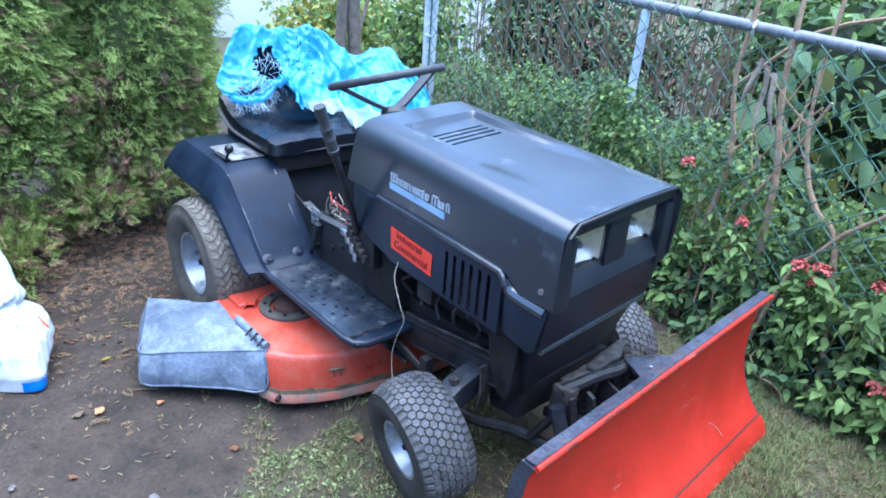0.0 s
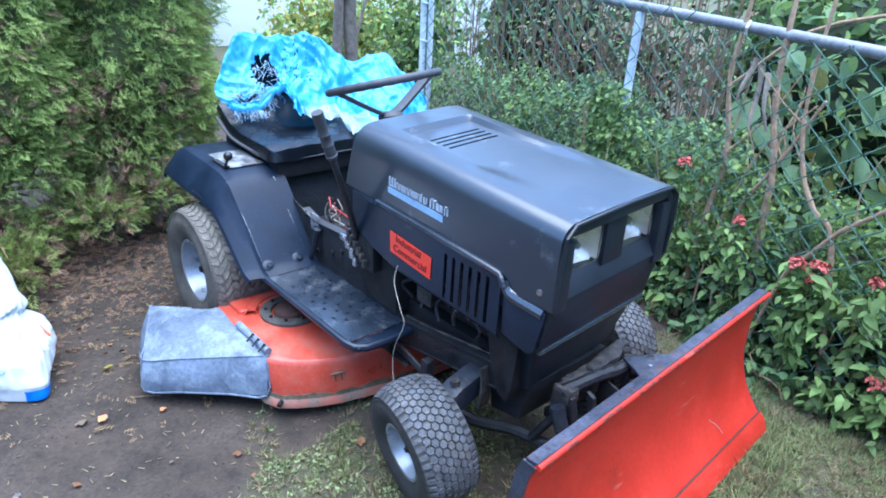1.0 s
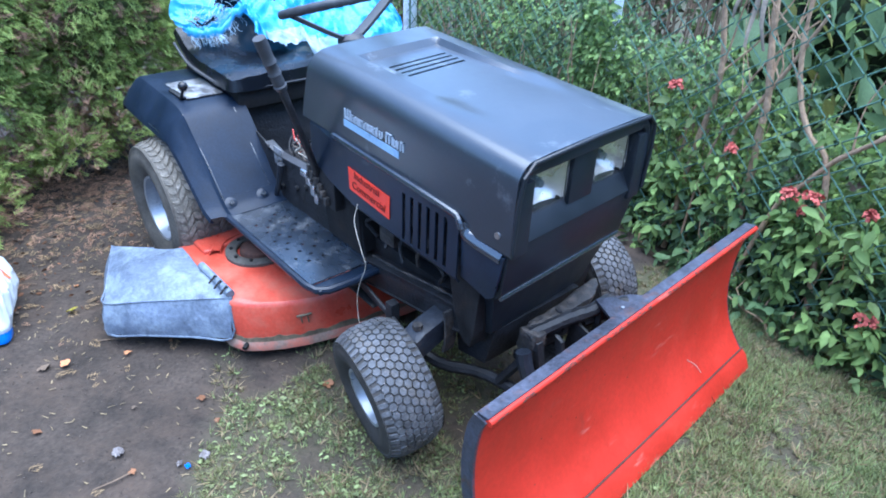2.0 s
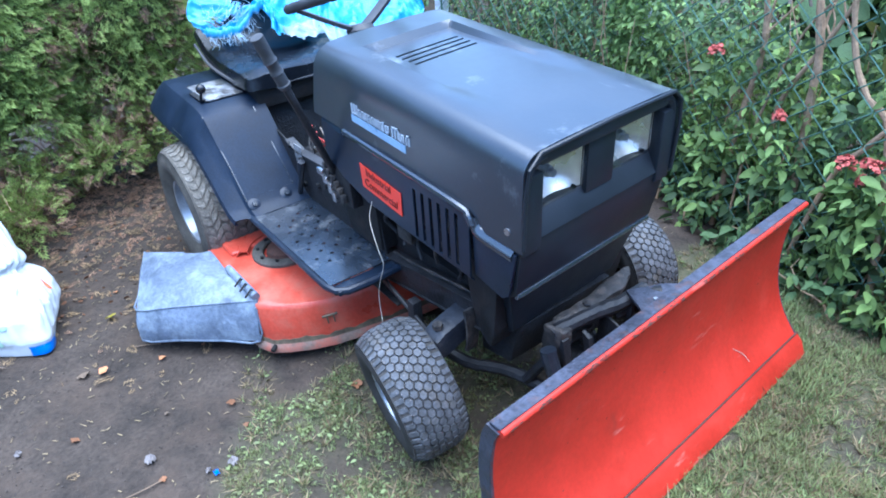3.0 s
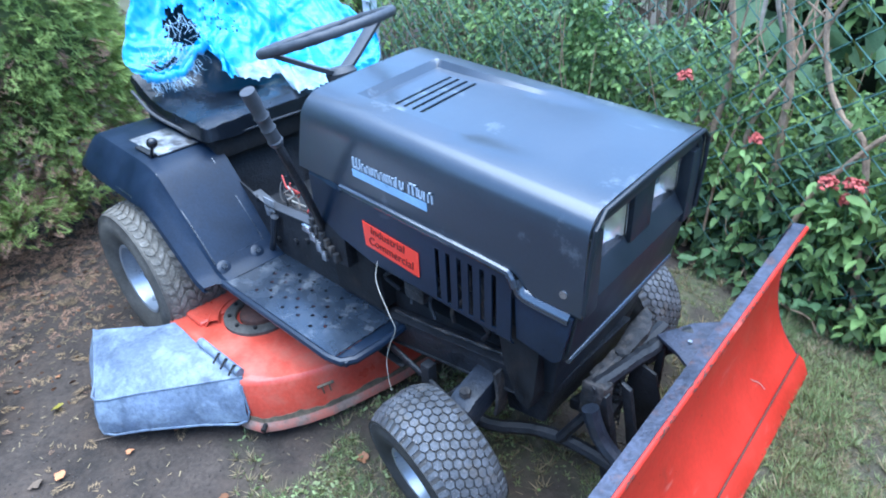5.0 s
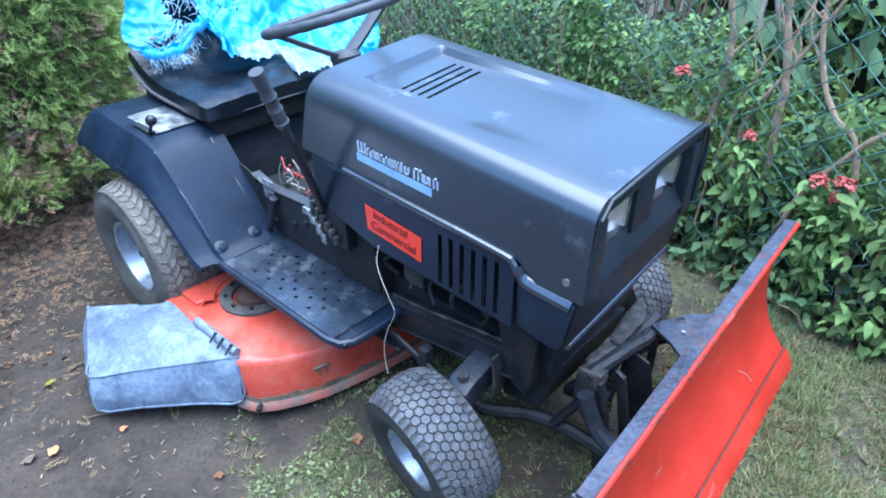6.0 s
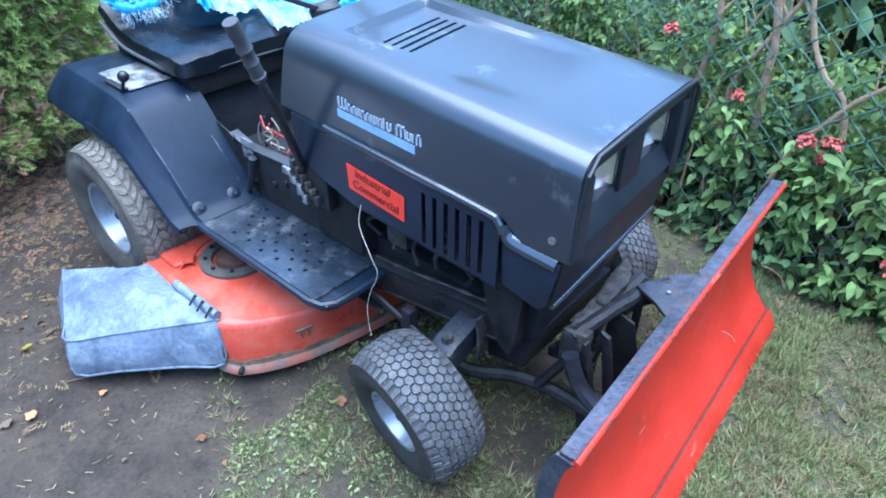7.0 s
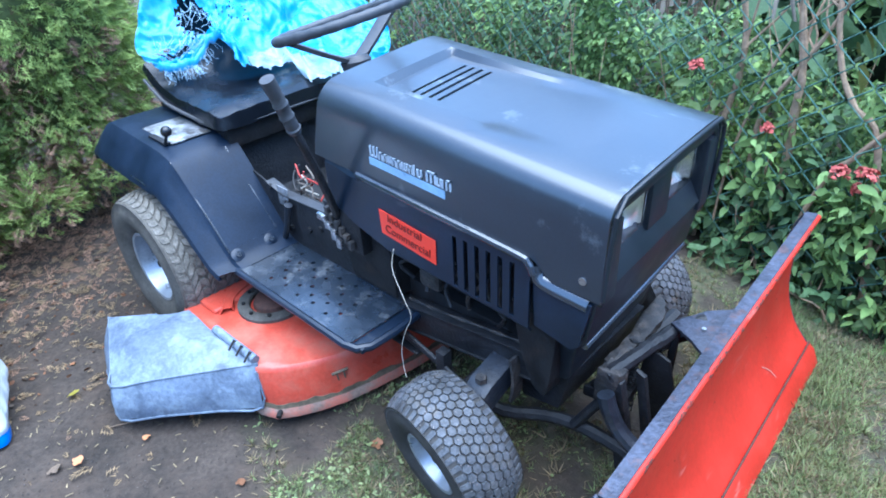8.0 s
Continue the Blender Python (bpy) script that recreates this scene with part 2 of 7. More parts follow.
def scratch(m, colour, amount, stretch=(5.0, 60.0, 5.0), cut=(0.62, 0.70), where=(0.52, 0.66)):
    """Fine pale scratches and rubbed spots, gathered in patches, over a paint."""
    nt = m.node_tree
    b = nt.nodes["Principled BSDF"]
    base = b.inputs["Base Color"].links[0].from_socket
    tc = nt.nodes.new("ShaderNodeTexCoord")
    mp = nt.nodes.new("ShaderNodeMapping")
    mp.inputs["Scale"].default_value = stretch
    mp.inputs["Rotation"].default_value = (0, 0, 0.5)
    nt.links.new(tc.outputs["Object"], mp.inputs["Vector"])
    masks = []
    for src, sc, (lo, hi) in ((mp.outputs["Vector"], 1.0, cut), (tc.outputs["Object"], 4.5, where)):
        n = nt.nodes.new("ShaderNodeTexNoise")
        n.inputs["Scale"].default_value, n.inputs["Detail"].default_value = sc, 4
        nt.links.new(src, n.inputs["Vector"])
        k = nt.nodes.new("ShaderNodeMapRange")
        k.inputs["From Min"].default_value, k.inputs["From Max"].default_value = lo, hi
        nt.links.new(n.outputs["Fac"], k.inputs["Value"])
        masks.append(k.outputs["Result"])
    both = nt.nodes.new("ShaderNodeMath")
    both.operation = 'MULTIPLY'
    nt.links.new(masks[0], both.inputs[0])
    nt.links.new(masks[1], both.inputs[1])
    amt = nt.nodes.new("ShaderNodeMath")
    amt.operation = 'MULTIPLY'
    amt.inputs[1].default_value = amount
    nt.links.new(both.outputs[0], amt.inputs[0])
    mx = nt.nodes.new("ShaderNodeMix")
    mx.data_type = 'RGBA'
    nt.links.new(amt.outputs[0], mx.inputs["Factor"])
    nt.links.new(base, mx.inputs["A"])
    mx.inputs["B"].default_value = (*colour, 1)
    nt.links.new(mx.outputs["Result"], b.inputs["Base Color"])


scratch(M["hood"], (0.30, 0.32, 0.36), 0.6, (9.0, 90.0, 9.0), (0.62, 0.70), (0.56, 0.68))
scratch(M["blade"], (0.62, 0.25, 0.2), 0.55, (4.0, 9.0, 50.0))
scratch(M["blade"], (0.14, 0.035, 0.025), 0.55, (14.0, 14.0, 5.0), (0.60, 0.74), (0.50, 0.68))
scratch(M["body"], (0.18, 0.19, 0.2), 0.3, (8.0, 40.0, 20.0))
scratch(M["plate"], (0.2, 0.2, 0.19), 0.6, (12.0, 40.0, 5.0))
scratch(M["deck"], (0.26, 0.13, 0.08), 0.5, (8.0, 30.0, 12.0))


def ground_material():
    m = mat("soil_and_thin_lawn", (0.045, 0.035, 0.028), 0.9, var=0.5, scale=5, fine=75, bump=1.0, second=(0.088, 0.062, 0.045), amount=0.6, spots=(0.45, 0.7), spec=0.3)
    nt = m.node_tree
    b = nt.nodes["Principled BSDF"]
    base = b.inputs["Base Color"].links[0].from_socket
    at = nt.nodes.new("ShaderNodeAttribute")
    at.attribute_name = "lawn"
    grit = nt.nodes.new("ShaderNodeTexNoise")
    grit.inputs["Scale"].default_value, grit.inputs["Detail"].default_value = 45, 6
    tc = nt.nodes.new("ShaderNodeTexCoord")
    nt.links.new(tc.outputs["Object"], grit.inputs["Vector"])
    cr = nt.nodes.new("ShaderNodeValToRGB")
    cr.color_ramp.elements[0].position, cr.color_ramp.elements[0].color = 0.35, (0.058, 0.07, 0.032, 1)
    cr.color_ramp.elements[1].position, cr.color_ramp.elements[1].color = 0.68, (0.130, 0.114, 0.066, 1)
    nt.links.new(grit.outputs["Fac"], cr.inputs["Fac"])
    mx = nt.nodes.new("ShaderNodeMix")
    mx.data_type = 'RGBA'
    nt.links.new(at.outputs["Fac"], mx.inputs["Factor"])
    nt.links.new(base, mx.inputs["A"])
    nt.links.new(cr.outputs["Color"], mx.inputs["B"])
    nt.links.new(mx.outputs["Result"], b.inputs["Base Color"])
    return m


M["ground"] = ground_material()


# ---- mesh helpers ----
def mesh_of(name, bm, material, smooth=True, angle=35):
    bmesh.ops.recalc_face_normals(bm, faces=bm.faces)
    me = bpy.data.meshes.new(name)
    bm.to_mesh(me)
    bm.free()
    me.materials.append(material)
    if smooth:
        me.shade_smooth()
        me.set_sharp_from_angle(angle=radians(angle))
    return me


def part(name, bm, material, parent=None, label="", smooth=True, angle=35):
    """One mesh object from a bmesh, under a thing or a part."""
    ob = new(name, mesh_of(name, bm, material, smooth, angle))
    ob.parent = parent
    if label:
        tagged(ob, label)
    return ob


def thing(name, label, category, group="", kind=""):
    return tagged(new(name), label, category, group, kind)


def add_box(bm, x0, x1, y0, y1, z0, z1, bevel=0.0, segs=2):
    g = bmesh.ops.create_cube(bm, size=1.0)
    vs = g["verts"]
    for v in vs:
        v.co = Vector(((x0 + x1) / 2 + v.co.x * (x1 - x0), (y0 + y1) / 2 + v.co.y * (y1 - y0), (z0 + z1) / 2 + v.co.z * (z1 - z0)))
    if bevel:
        es = {e for v in vs for e in v.link_edges}
        bmesh.ops.bevel(bm, geom=list(es), offset=bevel, segments=segs, affect='EDGES', profile=0.6)
    return bm


def box(x0, x1, y0, y1, z0, z1, bevel=0.004, segs=2):
    return add_box(bmesh.new(), x0, x1, y0, y1, z0, z1, bevel, segs)


def smooth_path(pts, steps=6):
    """Catmull-Rom points through pts."""
    p = [Vector(q) for q in pts]
    p = [p[0] * 2 - p[1]] + p + [p[-1] * 2 - p[-2]]
    out = []
    for i in range(1, len(p) - 2):
        for k in range(steps):
            t = k / steps
            a, b, c, d = p[i - 1], p[i], p[i + 1], p[i + 2]
            out.append(0.5 * ((2 * b) + (c - a) * t + (2 * a - 5 * b + 4 * c - d) * t * t + (3 * b - a - 3 * c + d) * t ** 3))
    out.append(p[-2])
    return out


def add_tube(bm, pts, radius, sides=8, closed=False, caps=True):
    """A round bar along pts; radius a number or one for each point."""
    pts = [Vector(p) for p in pts]
    n = len(pts)
    rad = radius if isinstance(radius, (list, tuple)) else [radius] * n
    rings = []
    up = Vector((0, 0, 1))
    for i, p in enumerate(pts):
        d = (pts[(i + 1) % n] - pts[i - 1]) if closed else (pts[min(i + 1, n - 1)] - pts[max(i - 1, 0)])
        d = d.normalized()
        side = d.cross(up)
        if side.length < 0.1:
            side = d.cross(Vector((0, 1, 0)))
        side.normalize()
        if rings and side.dot(last) < 0:
            side = -side
        last = side
        nor = side.cross(d)
        rings.append([bm.verts.new(p + (side * math.cos(a) + nor * math.sin(a)) * rad[i]) for a in (2 * math.pi * k / sides for k in range(sides))])
    for i in range(n if closed else n - 1):
        a, b = rings[i], rings[(i + 1) % n]
        for k in range(sides):
            bm.faces.new((a[k], a[(k + 1) % sides], b[(k + 1) % sides], b[k]))
    if caps and not closed:
        bm.faces.new(rings[0])
        bm.faces.new(rings[-1][::-1])
    return bm


def tube(pts, radius, sides=8, closed=False):
    return add_tube(bmesh.new(), pts, radius, sides, closed)


def loft(rows, closed=False, cap=False):
    """A skin over rows of points, all of one length; closed joins each row's ends."""
    bm = bmesh.new()
    vs = [[bm.verts.new(p) for p in row] for row in rows]
    m = len(vs[0])
    for a, b in zip(vs, vs[1:]):
        for k in range(m if closed else m - 1):
            bm.faces.new((a[k], a[(k + 1) % m], b[(k + 1) % m], b[k]))
    if cap:
        bm.faces.new(vs[0][::-1])
        bm.faces.new(vs[-1])
    return bm


def solid(bm, thick):
    """Give an open skin a thickness."""
    bmesh.ops.recalc_face_normals(bm, faces=bm.faces)
    bmesh.ops.solidify(bm, geom=bm.faces[:], thickness=thick)
    return bm


def prism(poly, a, b, axis="y", bevel=0.0, segs=2):
    """A polygon drawn in the two other axes, drawn out along axis from a to b."""
    def at(u, v, w):
        return {"x": (w, u, v), "y": (u, w, v), "z": (u, v, w)}[axis]
    bm = bmesh.new()
    lo, hi = [bm.verts.new(at(u, v, a)) for u, v in poly], [bm.verts.new(at(u, v, b)) for u, v in poly]
    bm.faces.new(lo)
    bm.faces.new(hi[::-1])
    for i in range(len(poly)):
        j = (i + 1) % len(poly)
        bm.faces.new((lo[i], lo[j], hi[j], hi[i]))
    bmesh.ops.recalc_face_normals(bm, faces=bm.faces)
    if bevel:
        bmesh.ops.bevel(bm, geom=bm.edges[:], offset=bevel, segments=segs, affect='EDGES', profile=0.6)
    return bm


def lathe(profile, n=48, centre=(0, 0, 0)):
    """A profile of (radius, y) turned round the y axis."""
    c = Vector(centre)
    rows = []
    for i in range(n):
        a = 2 * math.pi * i / n
        rows.append([c + Vector((r * math.cos(a), y, r * math.sin(a))) for r, y in profile])
    rows.append(rows[0])
    bm = loft(rows)
    bmesh.ops.remove_doubles(bm, verts=bm.verts, dist=1e-5)
    return bm


def add_cyl(bm, p, q, r, sides=16):
    return add_tube(bm, [p, q], r, sides)


def scatter(name, verts, faces, mats, material, parent=None, kind="", label=""):
    """Many copies of one small shape, each at its own 4x4 matrix, joined in one mesh."""
    v = np.array(verts, float)
    mats = np.asarray(mats, float)
    n, k = len(mats), len(v)
    world_v = np.einsum("nij,kj->nki", mats[:, :3, :3], v) + mats[:, None, :3, 3]
    me = bpy.data.meshes.new(name)
    sizes = [len(f) for f in faces]
    flat = np.concatenate([np.array(f) for f in faces])
    loops = (np.arange(n)[:, None] * k + flat[None, :]).ravel()
    totals = np.tile(sizes, n)
    starts = np.concatenate([[0], np.cumsum(totals)[:-1]])
    me.vertices.add(n * k)
    me.vertices.foreach_set("co", world_v.astype(np.float32).ravel())
    me.loops.add(len(loops))
    me.loops.foreach_set("vertex_index", loops.astype(np.int32))
    me.polygons.add(len(totals))
    me.polygons.foreach_set("loop_start", starts.astype(np.int32))
    me.update(calc_edges=True)
    me.validate()
    me.shade_smooth()
    me.materials.append(material)
    ob = new(name, me)
    ob.parent = parent
    return tagged(ob, label, kind=kind)


def placed(turns, points):
    m = np.zeros((len(points), 4, 4))
    m[:, :3, :3] = turns
    m[:, :3, 3] = points
    m[:, 3, 3] = 1
    return m


# ---- ground ----
def lawn_share(x, y):
    """How much grass grows at a spot: bare worn soil on one side, thin lawn on the other."""
    edge = 0.78 + 0.15 * noise.noise((x * 2.6, y * 2.6, 0.3)) + max(0.0, -0.60 - y) * 1.35 + max(0.0, 0.1 + y) * 0.4
    edge = min(edge, 1.75 + (0.9 * noise.noise((y * 0.45, 3.0, 1.0)) + 0.3 * noise.noise((y * 2.2, 3.0, 5.0))) * max(0.0, min(1.0, -1.7 - y)))
    g = max(0.0, min(1.0, (x - edge) / 0.14))
    patch = 0.34 + 1.1 * noise.noise((x * 4.1 + 7, y * 4.1, 2.0)) + 0.6 * noise.noise((x * 11, y * 11, 5.0))
    lush = 0.6 * max(0.0, min(1.0, (x - 1.5) / 0.25))
    under = math.exp(-((x - 1.42) / 0.34) ** 4 - ((y - 0.08) / 0.36) ** 4)
    patch += 0.12 * under
    r = math.hypot(x - 1, y)
    far = max(0.0, min(1.0, (r - 4 - 1.5 * noise.noise((x * 0.5, y * 0.5, 1.0))) / 3))
    if r > 7.5:
        return 0.9
    return max(far * 0.9, g * max(0.0, min(1.0, patch + lush)))


def height(x, y):
    return 0.012 * noise.noise((x * 1.7, y * 1.7, 9.0)) + 0.005 * noise.noise((x * 7, y * 7, 4.0)) - 0.030 * math.exp(-((x - 1.3) ** 2 + (y + 0.36) ** 2) / 0.06)


def build_ground():
    near = [-2.6 + 0.05 * i for i in range(121)]
    mid = [0.25 * i for i in range(1, 22)]
    axis = [-400, -120, -50, -22, -12] + [-2.6 - d for d in reversed(mid)] + near + [3.4 + d for d in mid] + [13, 24, 55, 130, 400]
    xs, ys = [a for a in axis], [a - 0.4 for a in axis]
    bm = bmesh.new()
    lay = bm.verts.layers.float.new("lawn")
    rows = []
    for x in xs:
        row = []
        for y in ys:
            v = bm.verts.new((x, y, height(x, y)))
            v[lay] = lawn_share(x, y)
            row.append(v)
        rows.append(row)
    for a, b in zip(rows, rows[1:]):
        for k in range(len(ys) - 1):
            bm.faces.new((a[k], b[k], b[k + 1], a[k + 1]))
    return tagged(part("ground", bm, M["ground"]), "worn bare soil turning into thin patchy lawn", "ground", kind="structure")


build_ground()

# ---- the tractor ----
tractor = thing("lawn_tractor", "old black ride-on tractor with red mower deck and snow blade", "lawn tractor")


def hood_top(x):
    return 0.932 - 0.05 * max(0.0, x - 0.8) / 0.8


def build_hood():
    slots = [1.012 + 0.027 * i for i in range(4)]
    xs = [0.82, 0.832, 0.85, 0.868, 0.88, 0.90, 0.922, 0.930, 0.938, 0.95, 0.98]
    for s in slots:
        xs += [s - 0.005, s + 0.005]
    xs += [1.125, 1.17, 1.22, 1.28, 1.34, 1.40, 1.445, 1.462, 1.48, 1.497, 1.53, 1.57, 1.595, 1.605]
    half = 0.25
    cuts = [-0.16, -0.148, -0.112, -0.06, 0.0, 0.06, 0.112, 0.148, 0.16]
    rows = []
    for i, x in enumerate(xs):
        zt = hood_top(x)
        r = 0.058 - 0.012 * (x - 0.82) / 0.78
        zb = 0.742 - 0.03 * (x - 0.8) / 0.65 if x < 1.45 else 0.712 - 0.037 * min(1.0, (x - 1.45) / 0.045)
        back = max(0.0, 1 - (x - 0.82) / 0.25)
        row = []
        side = [(zb, 0.0), (zb + 0.3 * (zt - r - zb), 0.0015), (zt - r - 0.02, 0.0)]
        for z, bulge in side:
            row.append((x - back * 0.30 * (zt - z), -half - bulge, z))
        for k in range(1, 7):
            a = k / 7 * math.pi / 2
            z = zt - r + r * math.sin(a)
            row.append((x - back * 0.30 * (zt - z), -half + r - r * math.cos(a), z))
        for y in cuts:
            inside = abs(y) < 0.155
            depth = 0.017 * max(0.0, min(1.0, (x - 0.922) / 0.016)) * max(0.0, 1 - max(0.0, x - 1.0) / 0.42)
            row.append((x, y, zt + 0.003 * math.cos(y / half * 1.4) - (depth if inside else 0)))
        for k in range(6, 0, -1):
            a = k / 7 * math.pi / 2
            z = zt - r + r * math.sin(a)
            row.append((x - back * 0.30 * (zt - z), half - r + r * math.cos(a), z))
        for z, bulge in reversed(side):
            row.append((x - back * 0.30 * (zt - z), half + bulge, z))
        rows.append(row)
    rows = [[(x - (y + 0.25) * (0.15 - 0.09 * max(0.0, min(1.0, (x - 1.05) / 0.55))), y, z) for x, y, z in row] for row in rows]
    bm = loft(rows)
    gone = []
    for f in bm.faces:
        c = f.calc_center_median()
        k = 0.15 - 0.09 * max(0.0, min(1.0, (c.x - 1.03) / 0.55))
        if abs(c.y) < 0.112 and any(abs(c.x + (c.y + 0.25) * k - s) < 0.0045 for s in slots):
            gone.append(f)
    bmesh.ops.delete(bm, geom=gone, context='FACES')
    return solid(bm, -0.004)


hood = part("hood", build_hood(), M["hood"], tractor, "satin black steel hood with four louvre slots", angle=28)
part("hood_edge", tube([(x - (y + 0.25) * 0.06, y, z) for x, y, z in ((1.607, -0.252, 0.685), (1.612, -0.252, 0.80), (1.613, -0.244, 0.858), (1.612, -0.215, 0.882), (1.612, 0.0, 0.887), (1.612, 0.215, 0.882), (1.613, 0.244, 0.858), (1.612, 0.252, 0.80), (1.607, 0.252, 0.685))], 0.005), M["plastic"], hood)
part("hood_screw", add_cyl(bmesh.new(), (1.565, -0.25, 0.712), (1.565, -0.258, 0.712), 0.008, 12), M["chrome"], hood, "chrome hood screw")


def decal(parent):
    """A pale maker's mark on the hood's side: a line of small plain shapes over a blue bar."""
    x, y0, y1 = 0.990, -0.2580, -0.2545

    def slab(poly, name="mark_stroke"):
        part(name, prism(poly, y0, y1, "y"), M["decal"], parent, smooth=False)

    for k, w in enumerate((0.027, 0.014, 0.013, 0.011, 0.014, 0.013, 0.020, 0.013, 0.009, 0.014, -0.010, 0.028, 0.013, 0.010, 0.014)):
        if w > 0:
            z0 = 0.801 - (x - 0.99) * 0.05
            tall, t = (0.026 if w > 0.025 else 0.024 if k in (8, 14) else 0.019), 0.0036
            for j in range(3 if w > 0.018 else 2 if w > 0.010 else 1):
                u = x + j * (w - t) / (2 if w > 0.018 else 1)
                slab([(u, z0), (u + t, z0), (u + t, z0 + tall), (u, z0 + tall)])
            if w > 0.010:
                zb = z0 + (tall - t if k % 3 else 0.0)
                slab([(x, zb), (x + w, zb), (x + w, zb + t), (x, zb + t)], "mark_bridge")
        x += abs(w) + 0.002
    bm = bmesh.new()
    vs = [bm.verts.new(p) for p in ((0.985, -0.2572, 0.779), (1.222, -0.2572, 0.766), (1.222, -0.2572, 0.785), (0.985, -0.2572, 0.797))]
    bm.faces.new(vs)
    part("mark_bar", solid(bm, 0.002), M["decal_bar"], parent, "blue printed bar", smooth=False)


decal(hood)

def build_side_panel(sign):
    slots = [1.249 + 0.0315 * i for i in range(6)]
    xs = [0.80, 0.84, 0.90, 0.96, 1.02, 1.08, 1.14, 1.20]
    for s in slots:
        xs += [s - 0.0062, s + 0.0062]
    xs += [1.427, 1.442, 1.45]
    rows = []
    for x in xs:
        top = 0.737 - 0.03 * (x - 0.8) / 0.65 - (0.012 if x > 1.435 else 0) - (0.016 if x > 1.445 else 0)
        low = 0.60 - 0.05 * min(1.0, max(0.0, (x - 0.82) / 0.2)) - 0.018 * max(0.0, x - 1.02) / 0.43
        y = sign * (0.258 if x > 0.85 else 0.25)
        rows.append([(x, y * 0.96, low - 0.001), (x, y, low + 0.012), (x, y, max(low + 0.013, 0.556)), (x, y, min(top - 0.02, 0.688)), (x, y, top - 0.008), (x, y * 0.975, top)])
    bm = loft(rows)
    gone = [f for f in bm.faces if 0.56 < f.calc_center_median().z < 0.687 and any(abs(f.calc_center_median().x - s) < 0.005 for s in slots)]
    bmesh.ops.delete(bm, geom=gone, context='FACES')
    return solid(bm, 0.004 * sign)


for s in (-1, 1):
    panel = part("engine_side_panel", build_side_panel(s), M["body"], tractor, "black engine side panel with six upright slots")
    bead = smooth_path([(0.93, s * 0.257, 0.733), (1.15, s * 0.259, 0.724), (1.41, s * 0.259, 0.710), (1.442, s * 0.259, 0.702), (1.456, s * 0.259, 0.680)], 5)
    part("top_bead", tube(bead, 0.0085), M["gloss"], panel)
    if s < 0:
        bm = bmesh.new()
        q = [(1.008, 0.672), (1.194, 0.655), (1.192, 0.590), (1.012, 0.607)]
        bm.faces.new([bm.verts.new((x, -0.2635, z)) for x, z in q])
        lab = part("warning_label", solid(bm, 0.0015), M["label"], panel, "orange-red label with two lines of print", smooth=False)
        for line, (dx, dz, size) in (("Industrial", (0.026, 0.044, 0.031)), ("Commercial", (0.016, 0.013, 0.0305))):
            cu = bpy.data.curves.new("print", 'FONT')
            cu.body, cu.size, cu.extrude = line, size, 0.0004
            tmp = new("print", cu)
            me = bpy.data.meshes.new_from_object(tmp.evaluated_get(bpy.context.evaluated_depsgraph_get()))
            bpy.data.objects.remove(tmp)
            turn = Matrix(((1, 0, 0, 1.010 + dx), (0, 0, -1, -0.2664), (0, 1, 0, 0.606 + dz - dx * 0.09), (0, 0, 0, 1))) @ pose(0, 0, 0, 0, 0, -5.2)
            me.transform(turn)
            me.materials.clear()
            me.materials.append(M["ink"])
            word = new("printed_word", me)
            word.parent = lab

# nose, lamp bezel and headlights
nose_profile = [(1.600, 0.692), (1.576, 0.552), (1.568, 0.540), (1.554, 0.530), (1.514, 0.380), (1.502, 0.368), (1.44, 0.338), (1.425, 0.345), (1.455, 0.668), (1.58, 0.692)]
nose_bm = prism(nose_profile, -0.249, 0.249, "y", 0.006)
for v in nose_bm.verts:
    if v.co.z < 0.538:
        v.co.y *= 0.955 - 0.27 * (0.538 - v.co.z) / 0.2
    elif v.co.z < 0.66:
        v.co.y *= 1 - 0.045 * (0.66 - v.co.z) / 0.122
nose = part("nose_cowl", nose_bm, M["plastic"], tractor, "black moulded nose cowl below the lamps", angle=25)
part("chin_ridge", tube([(1.570, -0.234, 0.543), (1.573, 0, 0.545), (1.570, 0.234, 0.543)], 0.0085), M["gloss"], nose)
for s in (-1, 1):
    run = smooth_path([(1.452, s * 0.246, 0.694), (1.464, s * 0.246, 0.672), (1.49, s * 0.246, 0.664), (1.579, s * 0.246, 0.660)], 5)
    rings = []
    for a, p in enumerate(run):
        t = (run[min(a + 1, len(run) - 1)] - run[max(a - 1, 0)]).normalized()
        up = Vector((-t.z, 0, t.x))
        rings.append([p + up * q + Vector((0, s * o, 0)) for q, o in ((0.014, 0.0), (0.012, 0.004), (0.001, 0.0145), (-0.003, 0.0155), (-0.012, 0.013), (-0.014, 0.0))])
    part("nose_ledge", loft(rings, closed=True, cap=True), M["gloss"], nose, "glossy sloping ledge under the hood line", angle=30)
    part("nose_cheek", prism([(1.452, 0.664), (1.588, 0.664), (1.568, 0.552), (1.548, 0.535), (1.458, 0.552)], s * 0.251 - 0.004, s * 0.251 + 0.004, "y", 0.003), M["body"], nose)
bezel = bmesh.new()
for s in (-1, 1):
    add_box(bezel, 1.568, 1.606, min(s * 0.196, s * 0.249), max(s * 0.196, s * 0.247), 0.664, 0.838, 0.006)
add_box(bezel, 1.560, 1.606, -0.205, 0.205, 0.850, 0.880, 0.006)
for s in (-1, 1):
    add_tube(bezel, smooth_path([(1.594, s * 0.235, 0.825), (1.594, s * 0.230, 0.848), (1.594, s * 0.214, 0.862), (1.594, s * 0.19, 0.866)], 3), 0.013, 8)
add_box(bezel, 1.560, 1.590, -0.045, 0.045, 0.725, 0.856, 0.004)
